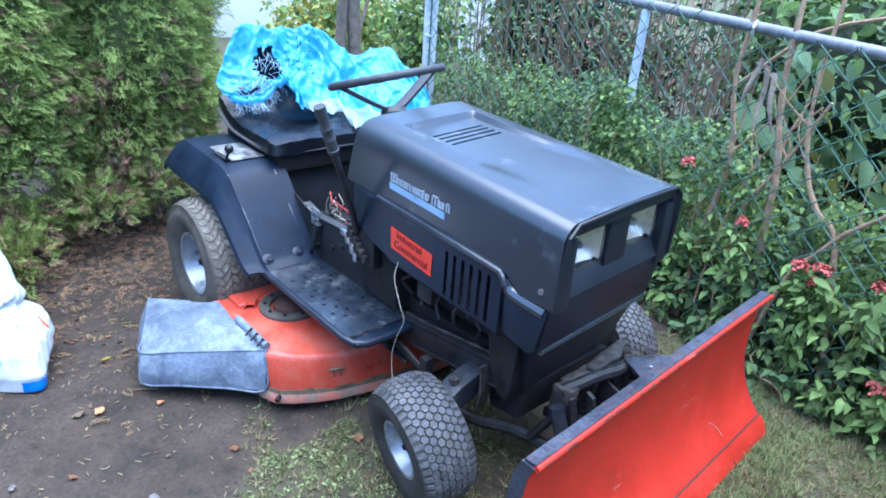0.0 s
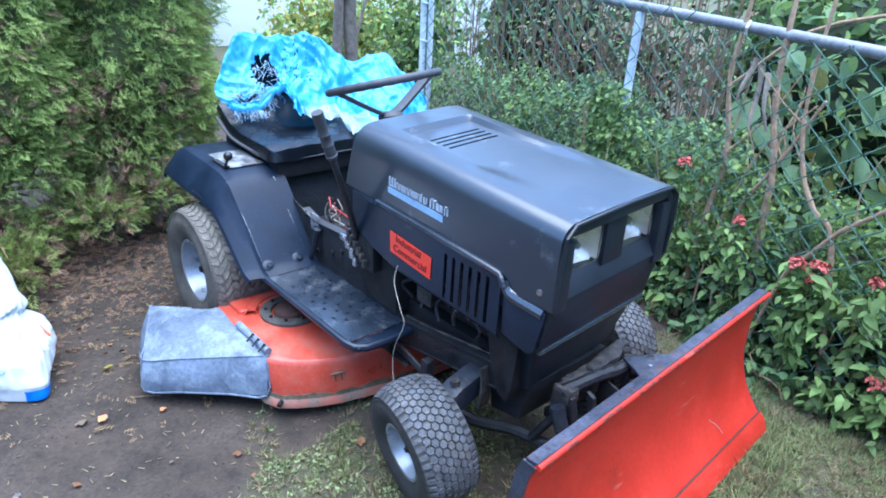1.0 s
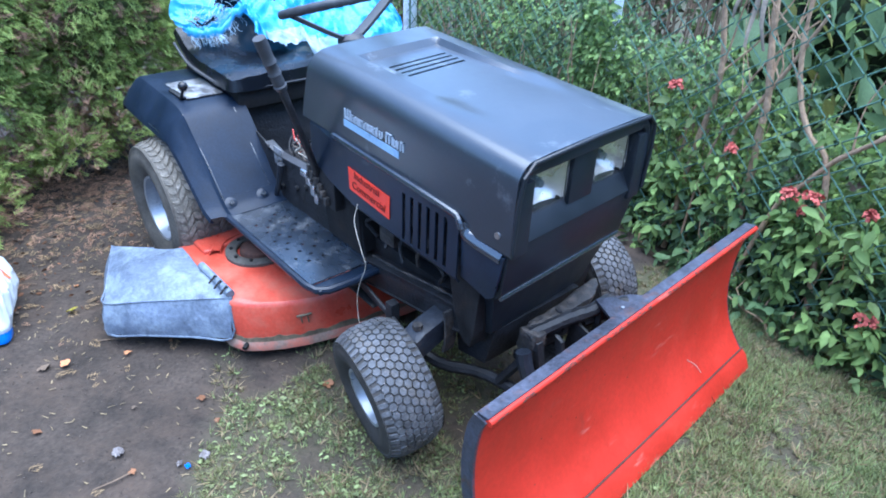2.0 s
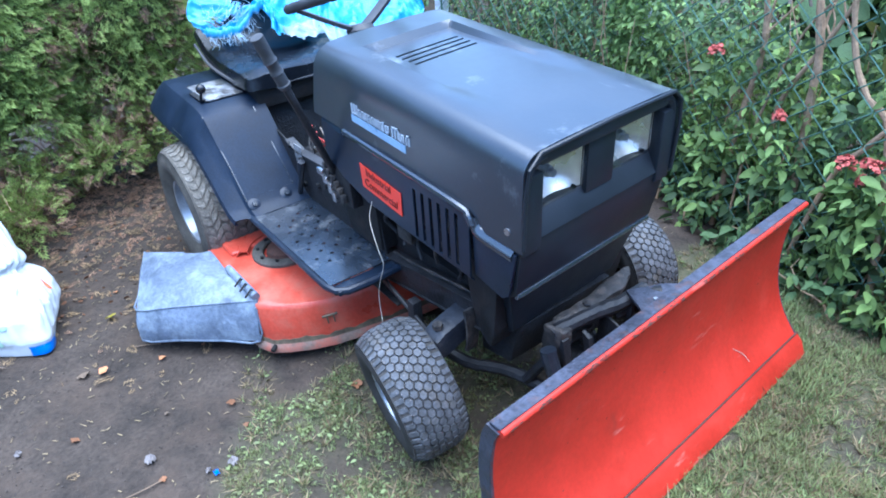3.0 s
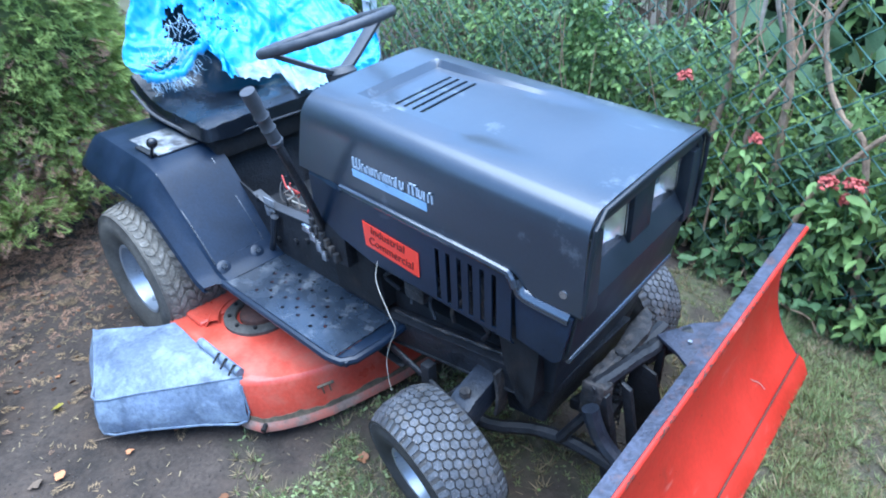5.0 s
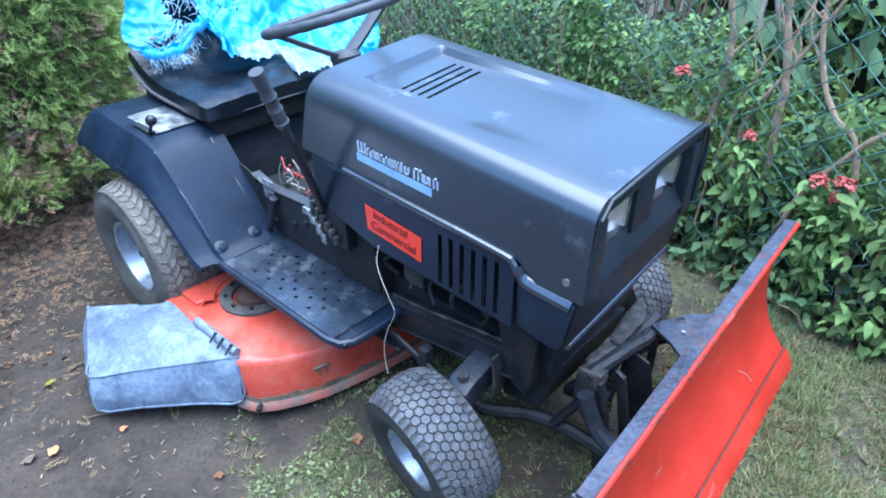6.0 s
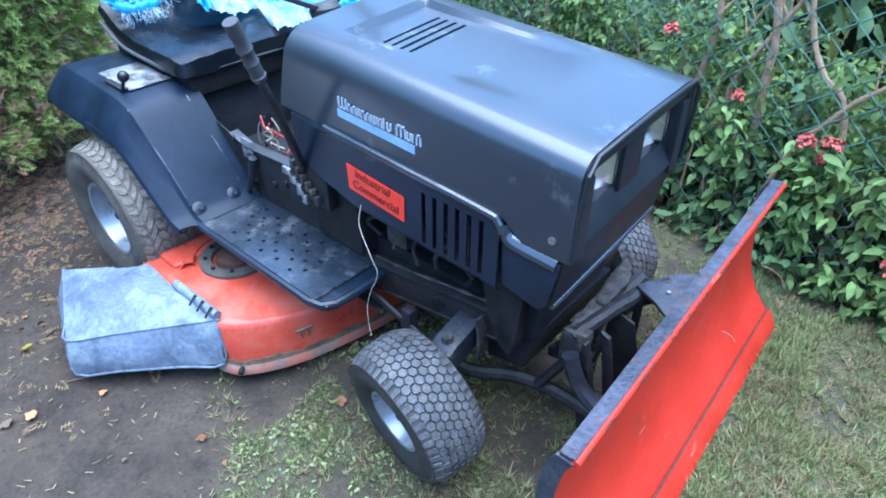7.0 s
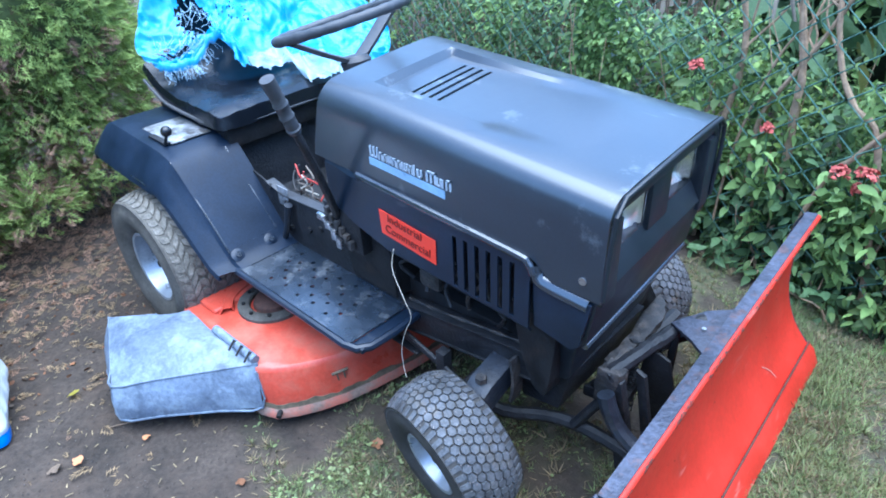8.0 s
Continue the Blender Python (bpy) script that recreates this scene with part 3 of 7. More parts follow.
part("lamp_bezel", bezel, M["plastic"], nose, "black lamp surround")
part("bezel_shelf", prism([(1.604, 0.690), (1.574, 0.741), (1.54, 0.741), (1.54, 0.672)], -0.20, 0.20, "y", 0.003), M["plastic"], nose)
glass = bpy.data.materials.new("clear_lamp_lens")
glass.use_nodes = True
gb = glass.node_tree.nodes["Principled BSDF"]
gb.inputs["Transmission Weight"].default_value, gb.inputs["Roughness"].default_value, gb.inputs["IOR"].default_value = 1.0, 0.03, 1.3
for s in (-1, 1):
    y0, y1 = sorted((s * 0.045, s * 0.196))
    yc = (y0 + y1) / 2
    rows = []
    for i in range(9):
        row = []
        v = -1 + i / 4
        for k in range(11):
            u = -1 + k / 5
            deep = 0.05 * (1 - u * u) * (0.65 + 0.35 * (1 - v * v))
            if v < -0.55:
                deep *= max(0.25, 1 - (-0.55 - v) * 1.6)
            row.append((1.572 - deep, yc + u * (y1 - y0) / 2 * 0.98, 0.794 + v * 0.060))
        rows.append(row)
    lamp = part("headlight", loft(rows), M["reflector"], nose, "rectangular headlight with a bare bright reflector", angle=60)
    part("bulb", add_cyl(add_cyl(bmesh.new(), (1.522, yc, 0.792), (1.55, yc, 0.790), 0.013, 14), (1.545, yc, 0.79), (1.562, yc, 0.79), 0.009, 12), M["rim"], lamp)
    for dy in (-0.055, 0.055):
        part("lamp_screw", add_cyl(bmesh.new(), (1.566, yc + dy, 0.744), (1.574, yc + dy, 0.744), 0.0045, 8), M["knob"], lamp)
    lens = part("lens", box(1.575, 1.578, y0 + 0.001, y1 - 0.001, 0.737, 0.850, 0.0), glass, lamp, "clear lens", smooth=False)
    lens.visible_shadow = False

for ob in (nose, *nose.children_recursive):
    for v in ob.data.vertices:
        v.co.x -= 0.06 * (v.co.y + 0.25)

# engine, frame and tower under the hood
part("dash_tower", prism([(0.745, 0.745), (0.95, 0.745), (0.98, 0.36), (0.80, 0.36), (0.755, 0.60)], -0.214, 0.214, "y", 0.006), M["dark"], tractor, "dark dash tower below the hood")
engine = part("engine", box(1.02, 1.38, -0.15, 0.15, 0.42, 0.68, 0.02), M["frame"], tractor, "grimy dark engine block")
for i in range(7):
    part("cooling_fin", box(1.06 + 0.04 * i, 1.075 + 0.04 * i, -0.185, -0.14, 0.47, 0.60, 0.003), M["grime"], engine)
part("engine_cradle", box(0.94, 1.44, -0.16, 0.16, 0.31, 0.40, 0.006), M["dark"], engine)
part("carburettor", box(1.08, 1.15, -0.22, -0.15, 0.46, 0.54, 0.012), M["grime"], engine)
for s in (-1, 1):
    rail = part("frame_rail", prism([(0.90, 0.332), (1.46, 0.418), (1.46, 0.345), (0.90, 0.248)], s * 0.202 - 0.004, s * 0.202 + 0.004, "y", 0.002), M["frame"], tractor, "grimy black channel frame rail")
    for dz0, dz1 in ((0.0, 0.418 - 0.332), (-0.083, 0.418 - 0.332 - 0.073)):
        lo = 0.332 + dz0
        hi = 0.332 + dz1
        part("rail_flange", prism([(0.90, lo), (1.46, hi), (1.46, hi + 0.005), (0.90, lo + 0.005)], s * 0.165 if s > 0 else -0.212, 0.212 if s > 0 else -0.165, "y", 0.0015), M["frame"], rail)
    part("side_plate", prism([(0.26, 0.56), (0.48, 0.505), (0.72, 0.52), (0.86, 0.60), (0.95, 0.60), (0.99, 0.35), (0.46, 0.33), (0.30, 0.33)], s * 0.200, s * 0.206, "y", 0.002), M["frame"], tractor, "black chassis side plate")
part("under_body", prism([(-0.30, 0.60), (0.20, 0.60), (0.23, 0.40), (0.46, 0.335), (0.72, 0.335), (0.72, 0.30), (0.30, 0.28), (-0.30, 0.28)], -0.198, 0.198, "y", 0.004), M["frame"], tractor, "dark body pan under the seat")
for p, q in (((0.40, 0.527), (0.48, 0.507)), ((0.48, 0.507), (0.72, 0.522))):
    part("plate_flange", prism([p, q, (q[0], q[1] + 0.005), (p[0], p[1] + 0.005)], -0.212, -0.180, "y", 0.0015), M["grip"], tractor, "dusty folded top edge of the side plate")
part("name_plate", box(0.458, 0.512, -0.2105, -0.2065, 0.472, 0.536, 0.002), M["pale_plate"], tractor, "small worn metal plate")
for x, z in ((0.42, 0.52), (0.505, 0.49), (0.60, 0.43), (0.66, 0.455), (0.50, 0.40)):
    part("bolt", add_cyl(bmesh.new(), (x, -0.206, z), (x, -0.216, z), 0.010, 8), M["frame"], tractor)
part("brake_rod", tube([(0.527, -0.222, 0.495), (0.505, -0.226, 0.42), (0.472, -0.226, 0.352)], [0.013, 0.009, 0.009]), M["axle"], tractor)
for k, (x0, z0, w, h) in enumerate(((0.748, 0.552, 0.034, 0.020), (0.772, 0.530, 0.026, 0.022), (0.792, 0.500, 0.022, 0.036), (0.806, 0.478, 0.020, 0.030))):
    part("worn_link", box(x0, x0 + w, -0.272 + 0.003 * k, -0.262 + 0.003 * k, z0, z0 + h, 0.003), M["chrome"], tractor, "worn bright steel link of the lift")
for k, col in enumerate(("redwire", "bark", "grime", "wire", "bark", "redwire", "frame", "grime")):
    rng = random.Random(20 + k)
    p = [(0.565 - 0.012 * k + 0.03 * math.sin(1.4 * j + k) + rng.uniform(-.015, .015), -0.14 + rng.uniform(-.03, .02), 0.485 + 0.022 * j + rng.uniform(-.010, .010)) for j in range(5)]
    part("loose_wire", tube(smooth_path(p, 6), 0.0024, 6), M[col], tractor, "loose electrical wire")

for k in range(5):
    rng = random.Random(40 + k)
    p = [(1.02 + 0.075 * k + rng.uniform(-.03, .03), -0.185 + rng.uniform(-.025, .01), 0.43 + 0.045 * j) for j in range(4)]
    part("hose", tube(smooth_path(p, 5), 0.006, 7), M["grime" if k % 2 else "frame"], engine, "grimy hose")
part("rail_debris", tube(smooth_path([(1.0, -0.185, 0.356), (1.12, -0.19, 0.374), (1.28, -0.188, 0.40), (1.40, -0.187, 0.418)], 4), [0.004 + 0.002 * math.sin(2.3 * k) for k in range(13)], 7), M["grime"], engine, "dirt settled along the frame rail")

part("front_frame_box", prism([(1.35, 0.36), (1.505, 0.375), (1.475, 0.245), (1.37, 0.225)], -0.165, 0.165, "y", 0.006), M["frame"], tractor, "dark frame box under the nose")

for s in (-1, 1):
    part("lower_shroud", prism([(1.375, 0.562), (1.50, 0.545), (1.486, 0.38), (1.474, 0.330), (1.44, 0.345), (1.405, 0.425)], min(s * 0.10, s * 0.226), max(s * 0.10, s * 0.226), "y", 0.006), M["dark"], tractor, "black shroud below the engine panel")

# lift lever on the chassis side
lever = part("lift_lever", tube(smooth_path([(0.80, -0.240, 0.555), (0.835, -0.275, 0.63), (0.872, -0.335, 0.77), (0.884, -0.395, 0.925)], 4), 0.0105, 10), M["frame"], tractor, "long black lift lever")
a, b = Vector((0.880, -0.372, 0.868)), Vector((0.893, -0.425, 1.005))
part("grip", tube([a + (b - a) * t for t in (0, .08, .1, .3, .32, .35, .52, .55, .58, .75, .78, 1.0)], [.0145, .018, .0155, .0155, .018, .0155, .0155, .0185, .0155, .0155, .0165, .0165], 14), M["grip"], lever, "ribbed rubber grip")
for k in range(6):
    part("notch_tooth", box(0.772 + 0.017 * k, 0.786 + 0.017 * k, -0.262, -0.246, 0.568 - 0.0155 * k, 0.594 - 0.0155 * k, 0.002), M["grime"], lever, "worn steel notch")
part("lever_bracket", box(0.75, 0.90, -0.247, -0.208, 0.48, 0.60, 0.006), M["frame"], lever)


# footrests
def build_footrest(sign):
    x0, x1, y0, y1, z = 0.47, 1.012, 0.205, 0.408, 0.346
    bm = bmesh.new()
    nx, ny = 17, 8
    for i in range(nx):
        for j in range(ny):
            a0, a1 = x0 + (x1 - x0) * i / nx, x0 + (x1 - x0) * (i + 1) / nx
            b0, b1 = y0 + (y1 - y0) * j / ny, y0 + (y1 - y0) * (j + 1) / ny
            ac, bc = (a0 + a1) / 2, (b0 + b1) / 2
            ring = [(a0, b0), (ac, b0), (a1, b0), (a1, bc), (a1, b1), (ac, b1), (a0, b1), (a0, bc)]
            if 3 <= i <= 13 and 1 <= j <= 6 and (i + j) % 2 == 0 and (i * 7 + j * 3) % 9:
                r = 0.0062
                oy = 0.003 if i % 4 < 2 else -0.003
                out = [bm.verts.new((x, sign * y, z)) for x, y in ring]
                inn = [bm.verts.new((ac + r * math.cos(t), sign * (bc + oy + r * math.sin(t)), z)) for t in (math.atan2(q[1] - bc, q[0] - ac) for q in ring)]
                for k in range(8):
                    bm.faces.new((out[k], out[(k + 1) % 8], inn[(k + 1) % 8], inn[k]))
            else:
                bm.faces.new([bm.verts.new((x, sign * y, z)) for x, y in ring])
    bmesh.ops.remove_doubles(bm, verts=bm.verts, dist=1e-4)
    return solid(bm, 0.004 * sign)


for s in (-1, 1):
    rest = part("footrest", build_footrest(s), M["plate"], tractor, "black perforated steel footrest with scuffed paint", angle=20)
    lip = bmesh.new()
    for pts in ([(0.47, s * 0.412, 0.339), (0.995, s * 0.412, 0.339), (1.032, s * 0.402, 0.338), (1.050, s * 0.374, 0.337), (1.054, s * 0.30, 0.337), (1.05, s * 0.205, 0.337)],):
        add_tube(lip, pts, 0.0115, 8)
    add_box(lip, 1.010, 1.050, min(s * 0.205, s * 0.402), max(s * 0.205, s * 0.402), 0.328, 0.344, 0.004)
    part("rolled_edge", lip, M["body"], rest)
    part("support", box(0.55, 0.90, min(s * .2, s * .30), max(s * .2, s * .30), 0.31, 0.326, 0.003), M["frame"], rest)


# fenders
def build_fender(sign):
    path = [(0.51, 0.348, 0.004, 0.410), (0.478, 0.361, 0.006, 0.412), (0.450, 0.388, 0.010, 0.414), (0.355, 0.503, 0.028, 0.42), (0.268, 0.602, 0.058, 0.424), (0.228, 0.628, 0.082, 0.425), (0.165, 0.640, 0.092, 0.425), (0.05, 0.645, 0.095, 0.425), (-0.12, 0.645, 0.095, 0.42), (-0.21, 0.635, 0.09, 0.41), (-0.265, 0.605, 0.075, 0.40), (-0.30, 0.55, 0.05, 0.39)]
    pts = smooth_path([(x, z, d) for x, z, d, _ in path], 3)
    ridge = smooth_path([(x, r, 0) for x, _, _, r in path], 3)
    rows = []
    for (x, z, d), (_, r, _) in zip(pts, ridge):
        rows.append([(x, sign * 0.20, z), (x, sign * 0.26, z + 0.001), (x, sign * (r - 0.03), z + 0.001), (x - 0.002, sign * (r - 0.008), z - 0.001), (x - 0.008, sign * r, z - 0.008),
                     (x - 0.018, sign * (r + 0.025), z - 0.45 * d), (x - 0.03, sign * (r + 0.055), z - d), (x - 0.03, sign * (r + 0.058), z - d - 0.012), (x - 0.03, sign * (r + 0.050), z - d - 0.014)])
    return solid(loft(rows), 0.003 * sign)


def along(p, q, t):
    return Vector(p) + (Vector(q) - Vector(p)) * t


for s in (-1, 1):
    fender = part("fender", build_fender(s), M["fender"], tractor, "black pressed-steel rear fender", angle=30)
    lines = [[(0.255, s * 0.245, 0.618), (0.355, s * 0.24, 0.5045), (0.438, s * 0.236, 0.404), (0.448, s * 0.25, 0.392), (0.449, s * 0.385, 0.3905)],
             [(0.24, s * 0.418, 0.623), (0.355, s * 0.410, 0.503), (0.455, s * 0.406, 0.384)],
             [(-0.22, s * 0.462, 0.547), (0.05, s * 0.479, 0.552), (0.195, s * 0.48, 0.541), (0.325, s * 0.476, 0.468), (0.42, s * 0.470, 0.372)]]
    for pts in lines:
        part("pressed_bead", tube(smooth_path(pts, 4), 0.003, 6), M["plate"], fender)
    for y in (0.388, 0.272):
        n = Vector((0.75, 0, 0.66)).normalized()
        c = Vector((0.466, s * y, 0.373))
        bolt = part("washer", tube([c - n * 0.002, c + n * 0.004, c + n * 0.007], [0.021, 0.021, 0.012], 16), M["body"], fender)
        part("fender_bolt", tube([c + n * 0.006, c + n * 0.014], 0.009, 6), M["plate"], bolt, "dark bolt head")
plate_ = part("throttle_plate", box(-0.03, 0.175, -0.372, -0.24, 0.6465, 0.6505, 0.0015), M["pale_plate"], tractor, "pale bare metal throttle plate on the fender")
part("throttle_slot", box(0.06, 0.17, -0.392, -0.372, 0.6505, 0.656, 0.002), M["frame"], plate_)
stalk = part("throttle_stalk", tube([(0.165, -0.388, 0.65), (0.195, -0.388, 0.69)], 0.005), M["frame"], plate_)
bm = bmesh.new()
bmesh.ops.create_uvsphere(bm, u_segments=18, v_segments=12, radius=0.0165, matrix=pose(0.201, -0.388, 0.703))
part("throttle_knob", bm, M["knob"], plate_, "glossy black round knob", angle=180)

# seat
def cushion(x0, x1, y0, y1, z0, z1, rise=0.0, sag=0.018):
    rows = []
    n = 20
    for i in range(n + 1):
        u = -1 + 2 * i / n
        row = []
        for k in range(n + 1):
            v = -1 + 2 * k / n
            sx = math.copysign(abs(u) ** 0.75, u)
            edge = (1 - abs(u) ** 5) * (1 - abs(v) ** 5)
            z = z0 + (z1 - z0) * max(0.0, edge) ** 0.3 - sag * math.exp(-6 * (u * u + v * v))
            z += 0.004 * noise.noise((u * 3, v * 3, 1.3)) + 0.006 * noise.noise((u * 7, v * 7, 2.3)) * abs(v) + rise * max(0.0, -u + 0.1) ** 2
            tuck = 1 - 0.09 * (1 - max(0.0, edge) ** 0.3) ** 1.5
            row.append(((x0 + x1) / 2 + (x1 - x0) * u / 2 * tuck, (y0 + y1) / 2 + (y1 - y0) * v / 2 * tuck, z))
        rows.append(row)
    return solid(loft(rows), -0.012)


seat = part("seat_cushion", cushion(-0.23, 0.285, -0.262, 0.24, 0.668, 0.722, 0.085), M["vinyl"], tractor, "black vinyl seat cushion with cracked piping", angle=60)
part("piping", tube(smooth_path([(-0.2, -0.255, 0.745), (-0.06, -0.256, 0.69), (0.18, -0.243, 0.676), (0.250, -0.222, 0.676), (0.266, -0.17, 0.676), (0.266, 0.16, 0.676), (0.246, 0.212, 0.676), (0.17, 0.224, 0.676)], 5), 0.006), M["seam"], seat)
part("seat_pan", box(-0.20, 0.255, -0.225, 0.205, 0.600, 0.67, 0.01), M["dark"], tractor)
backrest = cushion(-0.15, 0.13, -0.18, 0.19, 0.0, 0.06)
bmesh.ops.transform(backrest, matrix=Matrix.Translation((-0.345, 0.08, 0.845)) @ Euler((0, radians(78), 0)).to_matrix().to_4x4(), verts=backrest.verts)
part("seat_backrest", backrest, M["vinyl"], tractor, "black vinyl seat backrest", angle=60)

# steering wheel
hub = Vector((0.702, -0.04, 0.915))
tilt = Vector((-0.283, -0.078, 1.0)).to_track_quat("Z", "Y").to_matrix().to_4x4()
wheel_m = Matrix.Translation((0.668, -0.045, 1.015)) @ tilt
ring = [wheel_m @ Vector((0.178 * math.cos(t), 0.178 * math.sin(t), 0)) for t in (2 * math.pi * k / 96 for k in range(96))]
steering = part("steering_wheel", tube(ring, [0.0122 + (0.0010 if k % 4 < 2 else 0) for k in range(96)], 12, closed=True), M["grip"], tractor, "black plastic steering wheel with finger grips")
for t in (88, -88):
    d = Vector((math.cos(radians(t)), math.sin(radians(t)), 0))
    tip = Vector((0.668, -0.045, 1.011)) + 0.172 * (d + Vector((0, 0, 0.283 * d.x + 0.078 * d.y))).normalized()
    mid = along(hub, tip, 0.35) + Vector((0, 0, -0.004))
    line = smooth_path([hub, mid, tip], 4)
    part("spoke", solid(loft([[p + Vector((w, 0, 0.004 * (1 - abs(w) / 0.02))) for w in (-0.02, -0.016, 0.0, 0.016, 0.02)] for p in line]), 0.011), M["grip"], steering)
part("hub", tube([hub - Vector((-0.01, 0, 0.05)), hub, hub + Vector((-0.003, 0, 0.014))], [0.034, 0.042, 0.032], 20), M["grip"], steering)
part("steering_column", tube([hub, (0.74, 0, 0.62)], 0.022, 12), M["dark"], tractor)


# wheels
def tyre_profile(r, w, rim):
    pts = [(rim, -w * 0.36), (rim + 0.006, -w * 0.42)]
    side = r - rim
    for k in range(1, 7):
        t = k / 6
        pts.append((rim + side * (0.08 + 0.68 * t), -w * (0.42 + 0.09 * math.sin(math.pi * t * 0.80))))
    pts += [(r - side * 0.16, -w * 0.478), (r - 0.019, -w * 0.44), (r - 0.012, -w * 0.34), (r - 0.008, -w * 0.18), (r - 0.0065, 0)]
    return pts + [(a, -b) for a, b in reversed(pts[:-1])]


def build_wheel(name, r, w, rim, m, tread_mat, label, rows=8, around=42, gap=0.83, side="wall", groove="groove", relief=0.004, slant=0.0, lugs=False):
    """A wheel about its own y axis, outer face to -y."""
    ob = new(name)
    ob.parent = tractor
    tagged(ob, label)
    tyre = part("tyre", lathe(tyre_profile(r, w, rim), 56), M[side], ob, "dusty rubber turf tyre", angle=50)
    belt = [(r - 0.0125 - 0.015 * abs(k / 8) ** 3, w * 0.455 * k / 8) for k in range(-8, 9)]
    part("groove_base", lathe([(q + 0.0075, y) for q, y in belt], 56), M[groove], tyre, "dark grooves between the tread blocks", angle=50)
    cell = 2 * math.pi * r / around
    pitch = w * 0.90 / rows

    def tread_radius(y):
        return r - 0.003 - 0.016 * min(1.6, (abs(y) / (w * 0.45)) ** 3)

    bm = bmesh.new()
    for j in range(rows):
        y0 = pitch * (j + 0.5 - rows / 2)
        for i in range(around):
            a = (i + 0.5 * (j % 2)) / around * 2 * math.pi
            lo, hi = [], []
            for k in range(6):
                t = radians(30 + 60 * k)
                dx, dy = cell / 2 / math.cos(radians(30)) * math.cos(t), pitch / 1.5 * math.sin(t)
                if lugs and j in (0, rows - 1):
                    dx, dy = cell * (0.34, 0.02, -0.34, -0.34, 0.02, 0.34)[k], pitch * (0.95, 1.05, 0.95, -0.55, -0.68, -0.55)[k] * (1 if j else -1)
                    if not j:
                        dx = -dx
                if slant:
                    dx, dy = cell * (0.46, 0.50, -0.10, -0.46, -0.50, 0.10)[k], pitch * (0.0, 0.5, 0.5, 0.0, -0.5, -0.5)[k]
                    dx += slant * cell * dy / pitch * (1 if j % 2 else -1)
                for lst, up, sh in ((lo, -0.008, 0.93), (hi, relief + 0.0018 * noise.noise((i * 0.77, j * 0.9, r)), gap + 0.05 * noise.noise((i * 1.7, j * 1.3, k * 0.8)))):
                    y = max(-w * 0.475, min(w * 0.475, y0 + dy * sh))
                    q = tread_radius(y) + up
                    lst.append(bm.verts.new((q * math.cos(a + dx * sh / r), y, q * math.sin(a + dx * sh / r))))
            bm.faces.new(hi)
            for k in range(6):
                bm.faces.new((lo[k], lo[(k + 1) % 6], hi[(k + 1) % 6], hi[k]))
    part("tread", bm, tread_mat, tyre, "chunky turf tread blocks", smooth=False)
    if lugs:
        rng = random.Random(5)
        bm = bmesh.new()
        for k in range(260):
            a, y = rng.uniform(0, 2 * math.pi), w * (-0.44 + abs(rng.gauss(0, 0.3)))
            if abs(y) > w * 0.44 or noise.noise((a * 2.0, y * 30, 2.0)) < -0.1:
                continue
            q = tread_radius(y) + relief + 0.0012
            e, f = rng.uniform(0.0008, 0.0026), rng.uniform(0.0008, 0.0026)
            bm.faces.new([bm.verts.new((q * math.cos(a + du / r), y + dv, q * math.sin(a + du / r))) for du, dv in ((-e, 0), (0, -f), (e, 0.3 * f), (0.2 * e, f))])
        tagged(part("mud_flecks", bm, M["scrap"], tyre, "pale flecks of dried mud", smooth=False), kind="stuff")
    disc = [(rim + 0.008, -w * 0.40), (rim + 0.004, -w * 0.43), (rim - 0.004, -w * 0.42), (rim * 0.93, -w * 0.36), (rim * 0.86, -w * 0.22), (rim * 0.72, -w * 0.14), (rim * 0.55, -w * 0.13), (rim * 0.36, -w * 0.20), (rim * 0.30, -w * 0.22), (0.001, -w * 0.22)]
    rimp = part("rim", lathe(disc, 40), M["rim"], ob, "pale painted steel rim", angle=40)
    part("axle_cap", add_cyl(add_cyl(bmesh.new(), (0, -w * 0.22, 0), (0, -w * 0.30, 0), rim * 0.17, 12), (0, -w * 0.3, 0), (0, -w * 0.34, 0), rim * 0.1, 8), M["dark"], rimp)
    part("valve", tube([(rim * 0.7, -w * 0.15, 0), (rim * 0.74, -w * 0.3, 0)], 0.004, 6), M["dark"], rimp)
    ob.matrix_basis = m
    return ob


steer = -9
lean = Euler((radians(9), 0, 0)).to_matrix().to_4x4()
front = "front wheel with a worn turf tyre, turned slightly"
rear = "large rear wheel with a muddy turf tyre"
build_wheel("front_wheel", 0.184, 0.165, 0.080, pose(1.312, -0.366, 0.164, 0, 0, steer) @ lean @ pose(0, 0, 0, 0, 25, 0), M["rubber"], front, 8, 48, 0.80, relief=0.0038, lugs=True)
build_wheel("front_wheel", 0.184, 0.165, 0.080, pose(1.318, 0.462, 0.172, 0, 40, 180 + steer), M["rubber"], front, 8, 48, 0.80, relief=0.0038, lugs=True)
build_wheel("rear_wheel", 0.254, 0.265, 0.118, pose(0.118, -0.415, 0.25, 0, 10, 0), M["rubber_rear"], rear, 9, 46, 0.84, "wall_mud", "groove_mud", 0.002, 0.7)
build_wheel("rear_wheel", 0.254, 0.265, 0.118, pose(0.115, 0.415, 0.25, 0, 55, 180), M["rubber_rear"], rear, 9, 46, 0.84, "wall_mud", "groove_mud", 0.002, 0.7)
axle = part("front_axle", box(1.305, 1.365, -0.17, 0.17, 0.31, 0.375, 0.006), M["frame"], tractor, "black box-section front axle")
